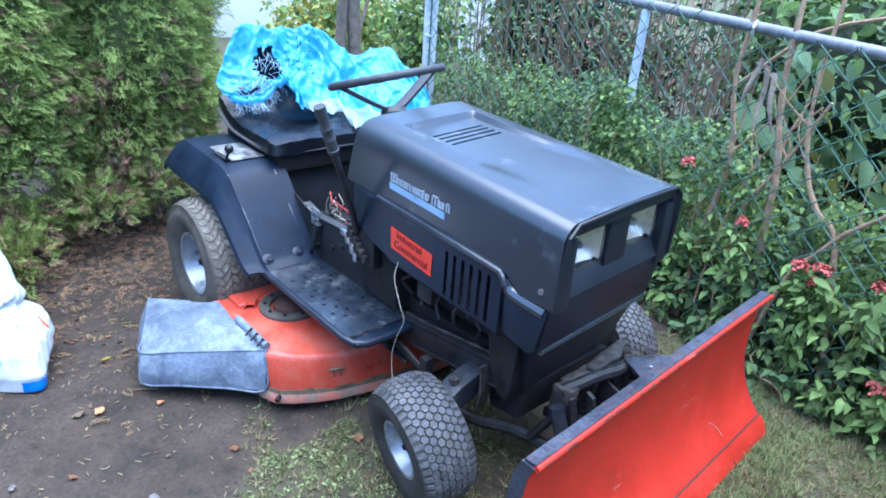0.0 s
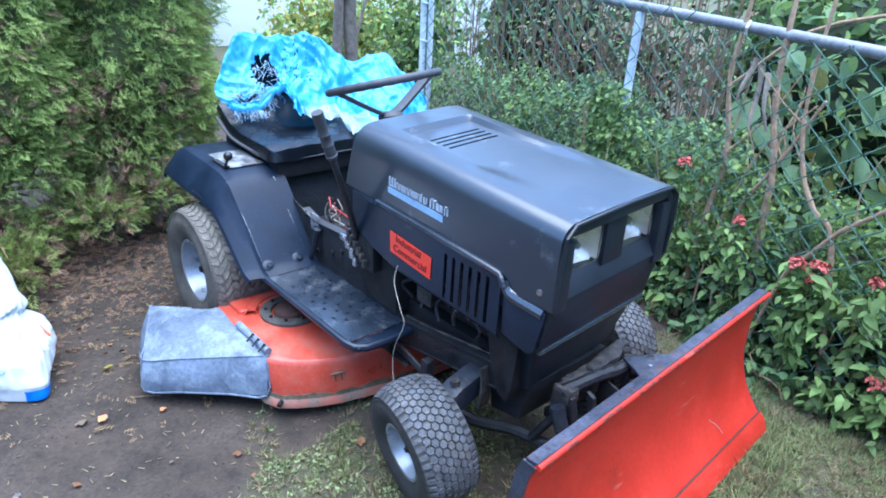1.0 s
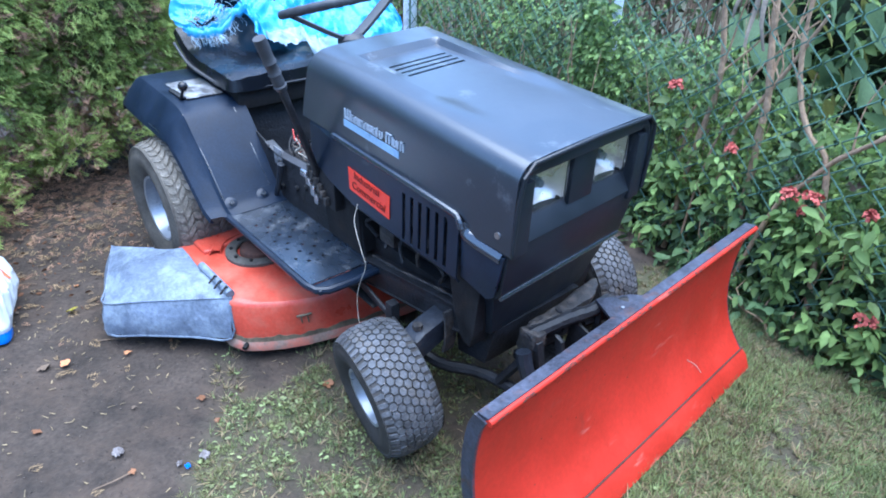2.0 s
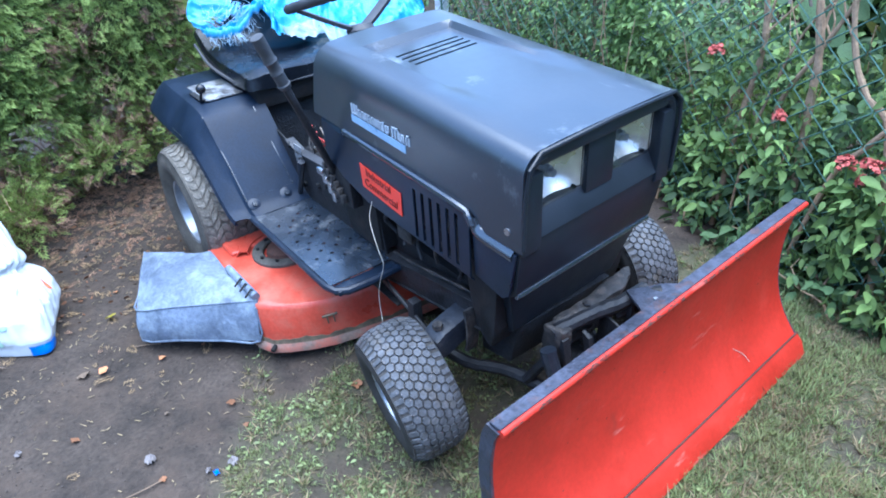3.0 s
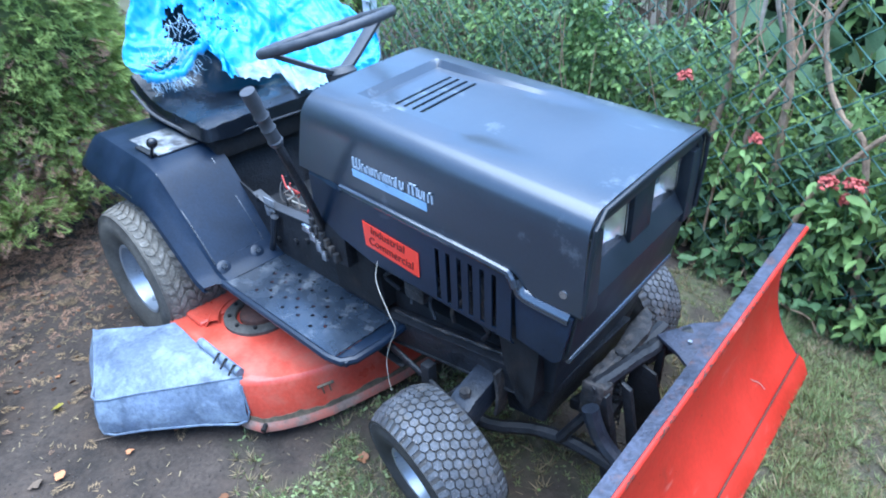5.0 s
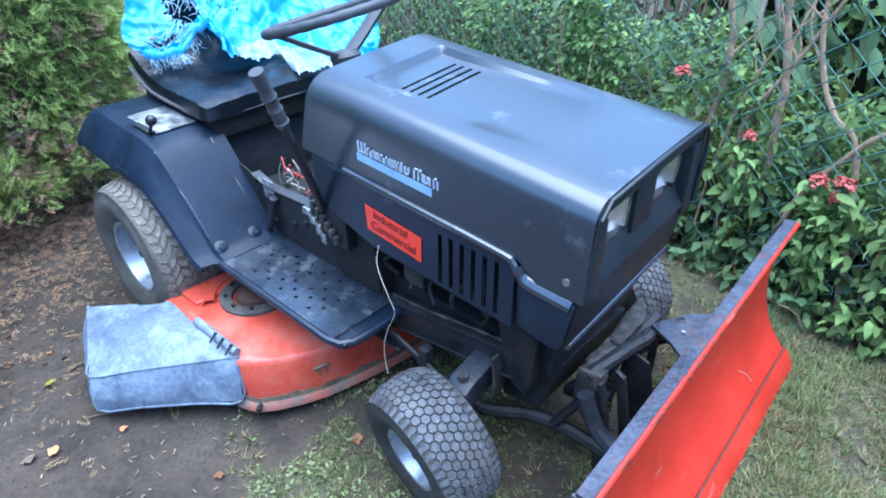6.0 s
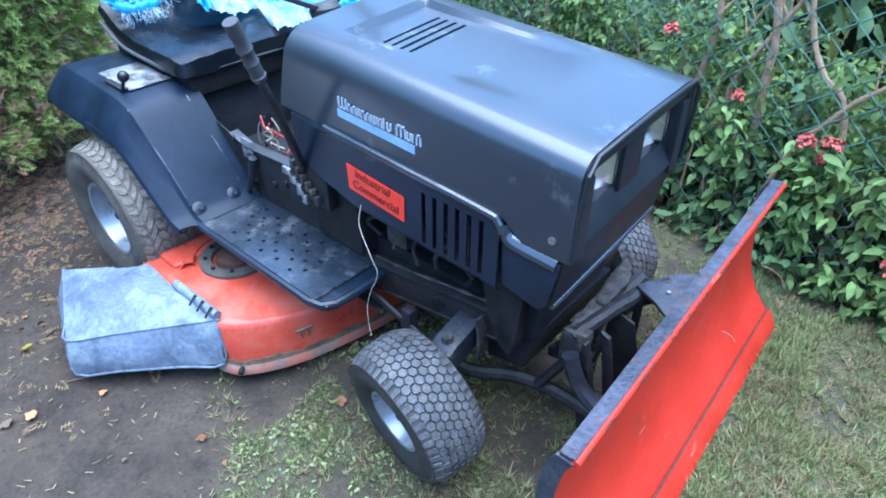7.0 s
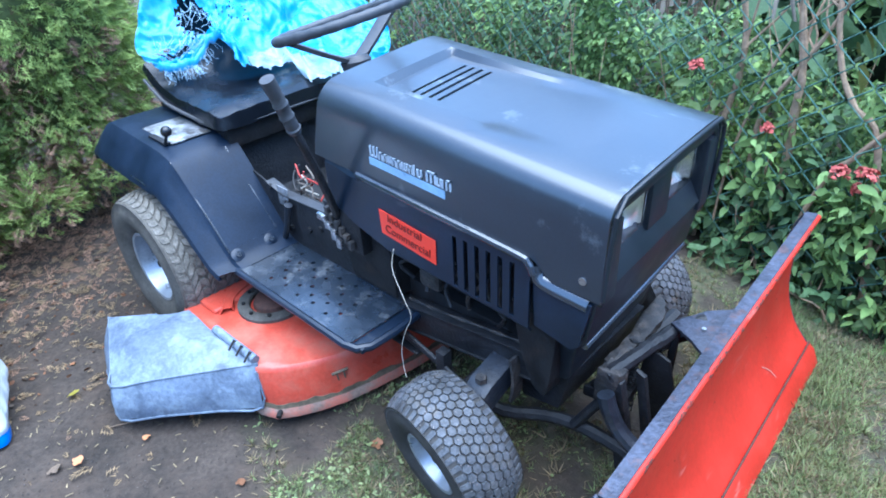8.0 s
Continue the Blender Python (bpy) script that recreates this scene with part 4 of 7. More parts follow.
for s in (-1, 1):
    arm_poly = [(s * 0.150, 0.312), (s * 0.150, 0.377), (s * 0.285, 0.338), (s * 0.312, 0.322), (s * 0.315, 0.265), (s * 0.285, 0.262)]
    end = part("axle_end", prism(arm_poly, 1.307, 1.371, "x", 0.006), M["axle"], axle, "scuffed sloping end of the axle beam")
    part("king_pin", tube([(1.339, s * 0.285, 0.352), (1.339, s * 0.285, 0.338)], 0.014, 6), M["grime"], end)
    part("spindle", tube([(1.335, s * 0.297, 0.30), (1.32, s * 0.300, 0.15)], 0.021, 12), M["frame"], axle)
    part("stub_axle", tube([(1.32, s * 0.298, 0.175), (1.297 + 0.03 * (s > 0), s * 0.37 + 0.07 * (s > 0), 0.163)], 0.014, 10), M["frame"], axle)
    part("hanger_bracket", solid(loft([[(1.385 + 0.01 * math.sin(3 * t), s * 0.215 + u, 0.39 - 0.13 * t) for u in (-0.018, 0.0, 0.018)] for t in (0, 0.25, 0.5, 0.75, 1.0)]), 0.008), M["grime"], axle, "dusty hanging bracket beside the axle")
    part("steering_arm", box(1.24, 1.33, s * 0.285 - 0.012, s * 0.285 + 0.012, 0.232, 0.244, 0.003), M["frame"], axle)
part("tie_rod", tube([(1.25, -0.285, 0.25), (1.25, 0.285, 0.25)], 0.008), M["frame"], axle)
part("drag_link", tube([(1.26, -0.262, 0.262), (0.95, -0.235, 0.305)], 0.0065), M["frame"], axle)
part("link_clamp", box(1.165, 1.195, -0.262, -0.232, 0.215, 0.315, 0.004), M["frame"], axle)
part("rear_axle", tube([(0.115, -0.36, 0.25), (0.115, 0.36, 0.25)], 0.03, 12), M["dark"], tractor)
part("transaxle", box(0.02, 0.24, -0.17, 0.17, 0.16, 0.36, 0.03), M["dark"], tractor)

# mower deck with its side chute
top = [(0.335, -0.545), (0.70, -0.552), (0.745, -0.546), (0.785, -0.520), (0.822, -0.476), (0.856, -0.422), (0.884, -0.36), (0.908, -0.26), (0.930, -0.15), (0.945, -0.03), (0.95, 0.2), (0.90, 0.40), (0.75, 0.50), (0.40, 0.50), (0.30, 0.40), (0.29, -0.44)]
low = [(0.33, -0.556), (0.705, -0.564), (0.755, -0.560), (0.805, -0.538), (0.840, -0.492), (0.872, -0.435), (0.899, -0.37), (0.924, -0.27), (0.947, -0.15), (0.962, -0.02), (0.97, 0.21), (0.92, 0.43), (0.77, 0.53), (0.38, 0.53), (0.27, 0.42), (0.265, -0.45)]


def ring_at(poly, z, grow=0.0):
    cx, cy = 0.65, -0.02
    return [(x + (x - cx) * grow, y + (y - cy) * grow, z) for x, y in poly]


bm = loft([ring_at(top, 0.206, -0.16), ring_at(top, 0.202, -0.06), ring_at(top, 0.203, -0.022), ring_at(top, 0.197, -0.004), ring_at(top, 0.184, 0.006), ring_at(low, 0.12, -0.001), ring_at(low, 0.085, -0.004), ring_at(low, 0.075, 0.0)], closed=True)
inner = [v for v in bm.verts if v.co.z > 0.205]
bm.faces.new(inner)
deck = part("mower_deck", bm, M["deck"], tractor, "faded red mower deck with dirt along its skirt", angle=40)
part("deck_skirt", solid(loft([ring_at(low, 0.080, 0.0), ring_at(low, 0.070, 0.012), ring_at(low, 0.052, 0.022), ring_at(low, 0.045, 0.020)], closed=True), 0.003), M["lip_dust"], deck, "dusty flared lower edge with red showing through", angle=50)
dense = []
for (x0, y0), (x1, y1) in zip(low, low[1:] + low[:1]):
    for k in range(14):
        dense.append((x0 + (x1 - x0) * k / 14, y0 + (y1 - y0) * k / 14))
upper = [(x, y, 0.091 + 0.010 * noise.noise((x * 14, y * 14, 1.0)) + 0.007 * noise.noise((x * 50, y * 50, 1.0))) for x, y, _ in ring_at(dense, 0.09, 0.0018)]
part("skirt_dirt", solid(loft([upper, ring_at(dense, 0.079, 0.004), ring_at(dense, 0.073, 0.0065)], closed=True), 0.002), M["dirtline"], deck, "dried grass dirt on the skirt")
SC = (0.535, -0.345)
cover = lathe([(0.108, -0.002), (0.108, 0.010), (0.102, 0.014), (0.074, 0.014), (0.070, 0.010), (0.070, -0.002)], 40)
bmesh.ops.transform(cover, matrix=Matrix.Translation((SC[0], SC[1], 0.206)) @ pose(0, 0, 0, 90, 0, 0), verts=cover.verts)
ring_part = part("spindle_cover", cover, M["wall_mud"], deck, "dusty flat steel ring round the spindle")
for k in range(9):
    a = 2 * math.pi * k / 9
    part("ring_bolt", add_cyl(bmesh.new(), (SC[0] + 0.088 * math.cos(a), SC[1] + 0.088 * math.sin(a), 0.216), (SC[0] + 0.088 * math.cos(a), SC[1] + 0.088 * math.sin(a), 0.226), 0.006, 8), M["dark"], ring_part)
part("spindle_dome", tube([(SC[0], SC[1], 0.20), (SC[0], SC[1], 0.222), (SC[0], SC[1], 0.232), (SC[0], SC[1], 0.235)], [0.064, 0.058, 0.035, 0.005], 20), M["rust_spot"], deck, "dark rusty domed spindle housing")
part("spindle_collar", solid(loft([[(SC[0] + q * math.cos(t), SC[1] + q * math.sin(t), z) for q, z in ((0.118, 0.202), (0.122, 0.222), (0.150, 0.224), (0.165, 0.203))] for t in (math.pi * (0.45 + 0.9 * k / 24) for k in range(25))]), 0.003), M["deck"], deck, "raised red collar behind the ring")
part("deck_hump", box(0.29, 0.45, -0.50, -0.20, 0.190, 0.218, 0.012, 3), M["deck"], deck)
part("belt_cover", box(0.56, 0.72, -0.30, -0.16, 0.196, 0.23, 0.02, 3), M["frame"], deck)
part("skirt_bolt", add_cyl(bmesh.new(), (0.808, -0.535, 0.068), (0.820, -0.552, 0.064), 0.008, 10), M["dark"], deck)
stamp = Matrix.Translation((0.893, -0.375, 0.145)) @ pose(0, 0, 0, 0, -6, 67)
bm = bmesh.new()
for x0, x1, z0, z1 in ((-0.024, 0.024, 0.012, 0.016), (-0.012, -0.008, -0.014, 0.014), (0.008, 0.012, -0.014, 0.014)):
    add_box(bm, x0, x1, -0.007, 0.002, z0, z1, 0.001)
bmesh.ops.transform(bm, matrix=stamp, verts=bm.verts)
part("skirt_stamp", bm, M["dirtline"], deck, "small stamped mark on the skirt")
part("deck_hanger", prism([(0.86, 0.222), (1.06, 0.214), (1.06, 0.220), (0.86, 0.228)], -0.232, -0.198, "y", 0.002), M["grime"], deck, "dusty flat hanger bar")
part("deck_rod", tube([(0.92, -0.215, 0.262), (1.22, -0.228, 0.215)], 0.0065), M["frame"], deck)

A, B, C, D = (0.19, -0.722, 0.192), (0.385, -0.548, 0.213), (0.742, -0.535, 0.207), (0.425, -0.832, 0.135)
A2, C2, D2 = (0.225, -0.79, 0.045), (0.772, -0.566, 0.082), (0.458, -0.848, 0.038)
rows = []
for i in range(13):
    t = i / 12
    hinge = along(B, C, t)
    outer = along(A, D, t)
    row = []
    for k in range(9):
        u = k / 8
        p = along(outer, hinge, u)
        edge_free = min(1.0, 6 * (1 - t)) * min(1.0, 6 * u)
        p.z += 0.022 * math.sin(math.pi * u) * math.sin(math.pi * t) + edge_free * (0.014 * noise.noise(p * 9) + 0.006 * noise.noise(p * 26) + 0.010 * max(0.0, u - 0.55) * noise.noise(p * 55))
        row.append(p)
    rows.append(row)
chute = part("discharge_chute", solid(loft(rows), 0.005), M["chute"], tractor, "grey weathered plastic discharge chute", angle=50)
rows = []
for i in range(13):
    t = i / 12
    up, dn = along(D, C, t), along(D2, C2, t)
    rows.append([along(up, dn, k / 5) + Vector((0.008, -0.008, 0)) * math.sin(math.pi * k / 5) for k in range(6)])
part("front_skirt", solid(loft(rows), 0.005), M["chute"], chute, angle=50)
rows = []
for i in range(7):
    t = i / 6
    up, dn = along(A, D, t), along(A2, D2, t)
    rows.append([along(up, dn, k / 5) + Vector((-0.01, -0.008, 0)) * math.sin(math.pi * k / 5) for k in range(6)])
part("end_skirt", solid(loft(rows), 0.005), M["chute"], chute, angle=50)
part("hinge_rod", tube([along(B, C, 0.42) + Vector((0.0, 0.0, 0.012)), along(B, C, 0.98) + Vector((0, 0, 0.010))], 0.013, 12), M["chute"], chute)
part("moulded_edge", tube(smooth_path([along(A, B, 0.6), along(A, B, 0.05), A, along(A, D, 0.3), along(A, D, 0.75), D, along(D, C, 0.3), along(D, C, 0.7), C], 3), 0.003, 8), M["chute"], chute)
part("lower_edge", tube(smooth_path([A2, along(A2, D2, 0.5), D2, along(D2, C2, 0.3), along(D2, C2, 0.7), C2, (0.748, -0.55, 0.19)], 3), 0.0035, 8), M["chute"], chute)
for t in (0.72, 0.82, 0.93):
    p = along(B, C, t)
    part("hinge_coil", tube([p + Vector((-0.008, 0.01, 0.006)), p + Vector((0, -0.004, 0.03)), p + Vector((0.012, -0.03, 0.018))], 0.0035, 6), M["dark"], chute)

# snow blade
prof = smooth_path([(1.720, 0, 0.478), (1.703, 0, 0.43), (1.694, 0, 0.33), (1.706, 0, 0.22), (1.745, 0, 0.125), (1.812, 0, 0.048)], 4)
Y0, Y1 = 0.69, -0.47


def skew(y):
    return 0.062 * (Y0 - y) / (Y0 - Y1)


ys = [Y0 + (Y1 - Y0) * i / 16 for i in range(17)]
blade = part("snow_blade", solid(loft([[(p.x + skew(y), y, p.z + 0.0015 * noise.noise((y * 4, p.z * 6, 0))) for p in prof] for y in ys]), 0.006), M["blade"], tractor, "curved red steel snow blade with chipped paint", angle=45)
edge = [(1.798, 0.072), (1.818, 0.055), (1.838, 0.012), (1.832, 0.010)]
part("cutting_edge", solid(loft([[(x + skew(y), y, z) for x, z in edge] for y in ys]), 0.006), M["blade"], blade, "bolted red cutting edge")
part("edge_seam", tube([(1.800 + skew(y), y, 0.074) for y in ys], 0.0028, 6), M["rust_spot"], blade, "dark seam above the cutting edge")
part("scratch", tube(smooth_path([(1.7530, 0.412, 0.139), (1.7690, 0.443, 0.113), (1.7860, 0.455, 0.089)], 4), 0.0009, 5), M["wire"], blade, "pale curved scratch")
part("top_flange", solid(loft([[(1.722 + skew(y) - w, y, 0.489 - 0.12 * w + 0.0015 * noise.noise((y * 9, w * 40, 3))) for w in (0.001, 0.010, 0.020, 0.031)] for y in ys]), 0.008), M["rust"], blade, "bare scuffed steel top flange")
def blade_front(z):
    stops = [(0.10, 1.765), (0.20, 1.7115), (0.30, 1.6951), (0.40, 1.6986), (0.44, 1.7053), (0.45, 1.7083), (0.46, 1.7123), (0.48, 1.7215)]
    for (z0, x0), (z1, x1) in zip(stops, stops[1:]):
        if z <= z1:
            return x0 + (x1 - x0) * (z - z0) / (z1 - z0)
    return stops[-1][1]


part("rolled_lip", tube([(1.7230 + skew(y), y, 0.4785 + 0.001 * noise.noise((y * 9, 0, 0))) for y in ys], 0.0078, 12), M["blade"], blade, "red rolled lip below the flange")
bm = bmesh.new()
for k in range(620):
    rng = random.Random(k)
    y = rng.uniform(Y1 + 0.02, Y0 - 0.02)
    if k < 420:
        # on the lip, in clusters
        if noise.noise((y * 11, 1.0, 0.0)) < -0.05:
            continue
        t0, a_, b_ = rng.gauss(0.45, 0.45), rng.uniform(0.002, 0.008), rng.uniform(0.06, 0.24)
        ring5 = [(y + a_ * math.cos(t) * rng.uniform(0.7, 1.2), t0 + b_ * math.sin(t) * rng.uniform(0.6, 1.2)) for t in (0, 1.2, 2.4, 3.7, 5.0)]
        bm.faces.new([bm.verts.new((1.7230 + skew(yy) + 0.0088 * math.cos(tt), yy, 0.4785 + 0.0088 * math.sin(tt))) for yy, tt in ring5])
        continue
    z = 0.455 - abs(rng.gauss(0, 0.02)) - (0.3 * rng.random() if k % 7 == 0 else 0)
    a_, b_ = rng.uniform(0.001, 0.004), rng.uniform(0.0008, 0.0025)
    ring5 = [(y + a_ * math.cos(t) * rng.uniform(0.7, 1.2), z + b_ * math.sin(t) * rng.uniform(0.6, 1.2)) for t in (0, 1.2, 2.4, 3.7, 5.0)]
    bm.faces.new([bm.verts.new((blade_front(zz) + skew(yy) + 0.0016, yy, zz)) for yy, zz in ring5])
tagged(part("chipped_paint", bm, M["rust_spot"], blade, "chips down to brown rust", smooth=False), kind="stuff")
for y, cap in ((Y1, "end_plate"), (Y0, "end_plate")):
    back = [(p.x + skew(y), p.z) for p in prof]
    poly = back + [(q[0] - 0.034, q[1]) for q in reversed(back)]
    part(cap, prism(poly, y - 0.004, y + 0.004, "y"), M["rust"], blade, "scuffed dark end plate", smooth=False)
mount = part("blade_mount", prism([(1.47, -0.05), (1.50, 0.10), (1.57, 0.06), (1.58, -0.03)], 0.20, 0.235, "z", 0.008), M["frame"], tractor, "grimy black blade mount under the nose")
push = [(1.20, 0.225, 0.19), (1.342, 0.205, 0.18), (1.425, 0.152, 0.18), (1.50, 0.124, 0.18), (1.590, 0.117, 0.18), (1.68, 0.117, 0.175)]
for s in (-1, 1):
    part("push_arm", tube(smooth_path([(x, s * y, z) for x, y, z in push], 3), 0.017, 8), M["frame"], mount, "bent black push arm of the blade")


def caked(poly, z0, z1, rough, seed):
    """A flat steel piece under a crust of dried mud."""
    bm = prism(poly, z0, z1, "z", 0.004)
    bmesh.ops.subdivide_edges(bm, edges=bm.edges[:], cuts=3, use_grid_fill=True)
    for v in bm.verts:
        c = v.co * 42 + Vector((seed, 0, 0))
        v.co += Vector((noise.noise(c), noise.noise(c + Vector((9, 0, 0))), 1.3 * noise.noise(c * 0.8 + Vector((0, 9, 0))))) * rough
    return bm


part("lift_plate", caked([(1.534, -0.085), (1.560, -0.085), (1.574, 0.02), (1.570, 0.12), (1.548, 0.185), (1.516, 0.228), (1.520, 0.13), (1.538, 0.03)], 0.366, 0.386, 0.007, 2), M["grime"], mount, "mud-caked lift plate with a pointed end", angle=60)
arm = smooth_path([(1.560, -0.110, 0.366), (1.585, -0.03, 0.384), (1.600, 0.06, 0.384), (1.614, 0.13, 0.386), (1.655, 0.175, 0.396)], 5)
part("lift_arm", tube([p + Vector((0.003 * noise.noise(p * 40), 0, 0.004 * noise.noise(p * 35))) for p in arm], [0.018 + 0.004 * noise.noise(p * 38) for p in arm], 9), M["frame"], mount, "dusty grimy lift arm")
part("hanging_bracket", caked([(1.538, -0.118), (1.592, -0.112), (1.600, -0.082), (1.545, -0.075)], 0.285, 0.385, 0.008, 5), M["grime"], mount, "mud-caked bracket below the lift plate", angle=60)
part("lift_link", tube(smooth_path([(1.590, 0.085, 0.335), (1.615, 0.14, 0.345), (1.645, 0.18, 0.345), (1.69, 0.23, 0.34)], 4), 0.012, 8), M["frame"], mount)
part("gusset", prism([(1.60, 0.105), (1.645, 0.20), (1.715, 0.27), (1.715, 0.04), (1.665, 0.075)], 0.400, 0.410, "z", 0.003), M["rust"], mount, "scuffed gusset plate to the blade")
part("upright", prism([(1.560, 0.37), (1.600, 0.365), (1.632, 0.22), (1.655, 0.10), (1.612, 0.09), (1.592, 0.20)], -0.112, -0.088, "y", 0.005), M["frame"], mount)
part("cross_strap", prism([(1.600, 0.365), (1.625, 0.355), (1.668, 0.16), (1.640, 0.155)], -0.05, -0.036, "y", 0.004), M["frame"], mount)
part("pivot_hook", tube(smooth_path([(1.580, -0.14, 0.345), (1.590, -0.14, 0.315), (1.612, -0.14, 0.275), (1.645, -0.14, 0.245), (1.705, -0.14, 0.218)], 5), 0.020, 9), M["axle"], mount, "scuffed curved pivot hook")
part("brace", tube([(1.505, -0.135, 0.19), (1.580, -0.095, 0.33)], 0.013, 8), M["frame"], mount)
part("drop_link", box(1.605, 1.625, 0.105, 0.118, 0.12, 0.41, 0.005), M["frame"], mount)
part("spring", tube([(1.56 + 0.014 * math.cos(k * 0.9), 0.02 + 0.014 * math.sin(k * 0.9), 0.16 + 0.0028 * k) for k in range(84)], 0.003, 5), M["frame"], mount)
part("cross_bar", tube([(1.545, -0.09, 0.30), (1.55, 0.26, 0.31)], 0.02, 8), M["frame"], mount)

part("gusset_bolt", tube([(1.672, 0.125, 0.408), (1.672, 0.125, 0.416)], 0.0055, 6), M["rim"], mount, "small bright bolt head")
part("pivot_plate", prism([(1.578, 0.362), (1.638, 0.345), (1.674, 0.21), (1.666, 0.13), (1.591, 0.13), (1.566, 0.25)], 0.045, 0.054, "y", 0.003), M["frame"], mount, "grimy black pivot plate")

# thin white wire hanging from the engine panel
part("hanging_wire", tube(smooth_path([(1.048, -0.265, 0.575), (1.06, -0.285, 0.53), (1.112, -0.30, 0.47), (1.130, -0.30, 0.43), (1.10, -0.30, 0.36), (1.082, -0.30, 0.30), (1.082, -0.30, 0.24), (1.095, -0.305, 0.21)], 5), 0.0009, 6), M["wire"], tractor, "thin loose white wire")
# ---- blue sheet over the seat ----
def ridge(x, y, z):
    return 0.5 - abs(noise.noise((x, y, z))) * 1.6


# folds of the sheet from its near edge to the far side, each from behind the backrest to its front hem
FOLDS = [[(-.40, -.11, .88), (-.27, -.125, 1.043), (-.215, -.205, .94), (-.155, -.268, .835), (-.108, -.235, .785)],
         [(-.42, -.03, .88), (-.29, -.03, 1.052), (-.20, -.10, .93), (-.125, -.135, .83), (-.085, -.135, .768)],
         [(-.42, .06, .88), (-.29, .06, 1.043), (-.20, .02, .93), (-.13, -.01, .865), (-.10, -.02, .825)],
         [(-.42, .14, .88), (-.29, .14, 1.04), (-.20, .10, .93), (-.09, .04, .83), (.085, -.03, .728)],
         [(-.42, .24, .88), (-.285, .24, 1.03), (-.19, .22, .92), (-.06, .16, .80), (.10, .13, .728)],
         [(-.38, .34, .84), (-.25, .33, .972), (-.15, .30, .89), (.0, .22, .785), (.29, .10, .728)],
         [(-.32, .43, .82), (-.20, .41, .935), (-.10, .36, .86), (.06, .27, .77), (.29, .20, .728)],
         [(-.24, .55, .83), (-.12, .52, .965), (-.02, .45, .87), (.10, .36, .77), (.25, .28, .715)],
         [(-.12, .62, .76), (-.02, .58, .87), (.05, .54, .82), (.13, .46, .75), (.21, .40, .69)],
         [(.0, .65, .69), (.08, .62, .77), (.11, .60, .75), (.16, .55, .72), (.19, .50, .69)]]
FOLD_LINES = [smooth_path(line, 12) for line in FOLDS]
LINE_LEN = len(FOLD_LINES[0]) - 1


def sheet_point(u, v):
    """u across from the near edge to the far side, v from behind the backrest forward to the hem, both 0..1."""
    j = v * LINE_LEN
    j0 = min(int(j), LINE_LEN - 1)
    f = u * (len(FOLD_LINES) - 1)
    i0 = min(int(f), len(FOLD_LINES) - 2)
    s = f - i0
    col = [FOLD_LINES[max(0, min(len(FOLD_LINES) - 1, i0 + k))] for k in (-1, 0, 1, 2)]
    a, b, c, d = [Vector(q[j0]).lerp(Vector(q[j0 + 1]), j - j0) for q in col]
    p = b + 0.5 * s * ((c - a) + s * ((2 * a - 5 * b + 4 * c - d) + s * (3 * (b - c) + d - a)))
    bunch = math.exp(-((u - 0.32) / 0.07) ** 2) * max(0.0, min(1.0, (v - 0.62) * 5))
    seat_part = max(0.0, min(1.0, (v - 0.7) * 5))
    wide = noise.noise((u * 5 + v * 1.2, v * 3.0, 6.1))
    crease = ridge(u * 6 - v * 3.5, v * 2.2, 3.7)
    fine = ridge(u * 13 + v * 4, v * 6.0, 1.7)
    tiny = noise.noise((u * 40, v * 26 + u * 9, 8.3))
    valley = math.exp(-((v - 0.74 + (u - 0.42) * 1.25) / 0.035) ** 2) * max(0.0, 1 - abs(u - 0.6) / 0.22)
    pleat = math.sin(u * 34 + 5 * v + 2.5 * noise.noise((u * 4, v * 3, 7.7))) * max(0.0, noise.noise((u * 3 + 2, v * 2.5, 0.4)) + 0.25)
    lift = 0.016 * wide + 0.026 * crease + 0.010 * fine + 0.020 * pleat - 0.045 * valley + 0.005 * tiny + 0.013 * ridge(u * 26 - v * 9, v * 13, 2.9) + 0.022 * ridge(u * 11 + v * 2.2, v * 1.1, 9.4) + bunch * (0.045 + 0.06 * ridge(u * 22 + v * 5, v * 9, 4.0)) + seat_part * 0.016 * (0.4 + fine)
    p += Vector((0.55, -0.12, 0.75)) * lift
    p.y += 0.008 * noise.noise((u * 12, v * 9, 4.4)) + bunch * 0.03 * noise.noise((u * 24, v * 12, 3.0))
    if p.y < 0.23:
        p.z = max(p.z, 0.722)
    return p


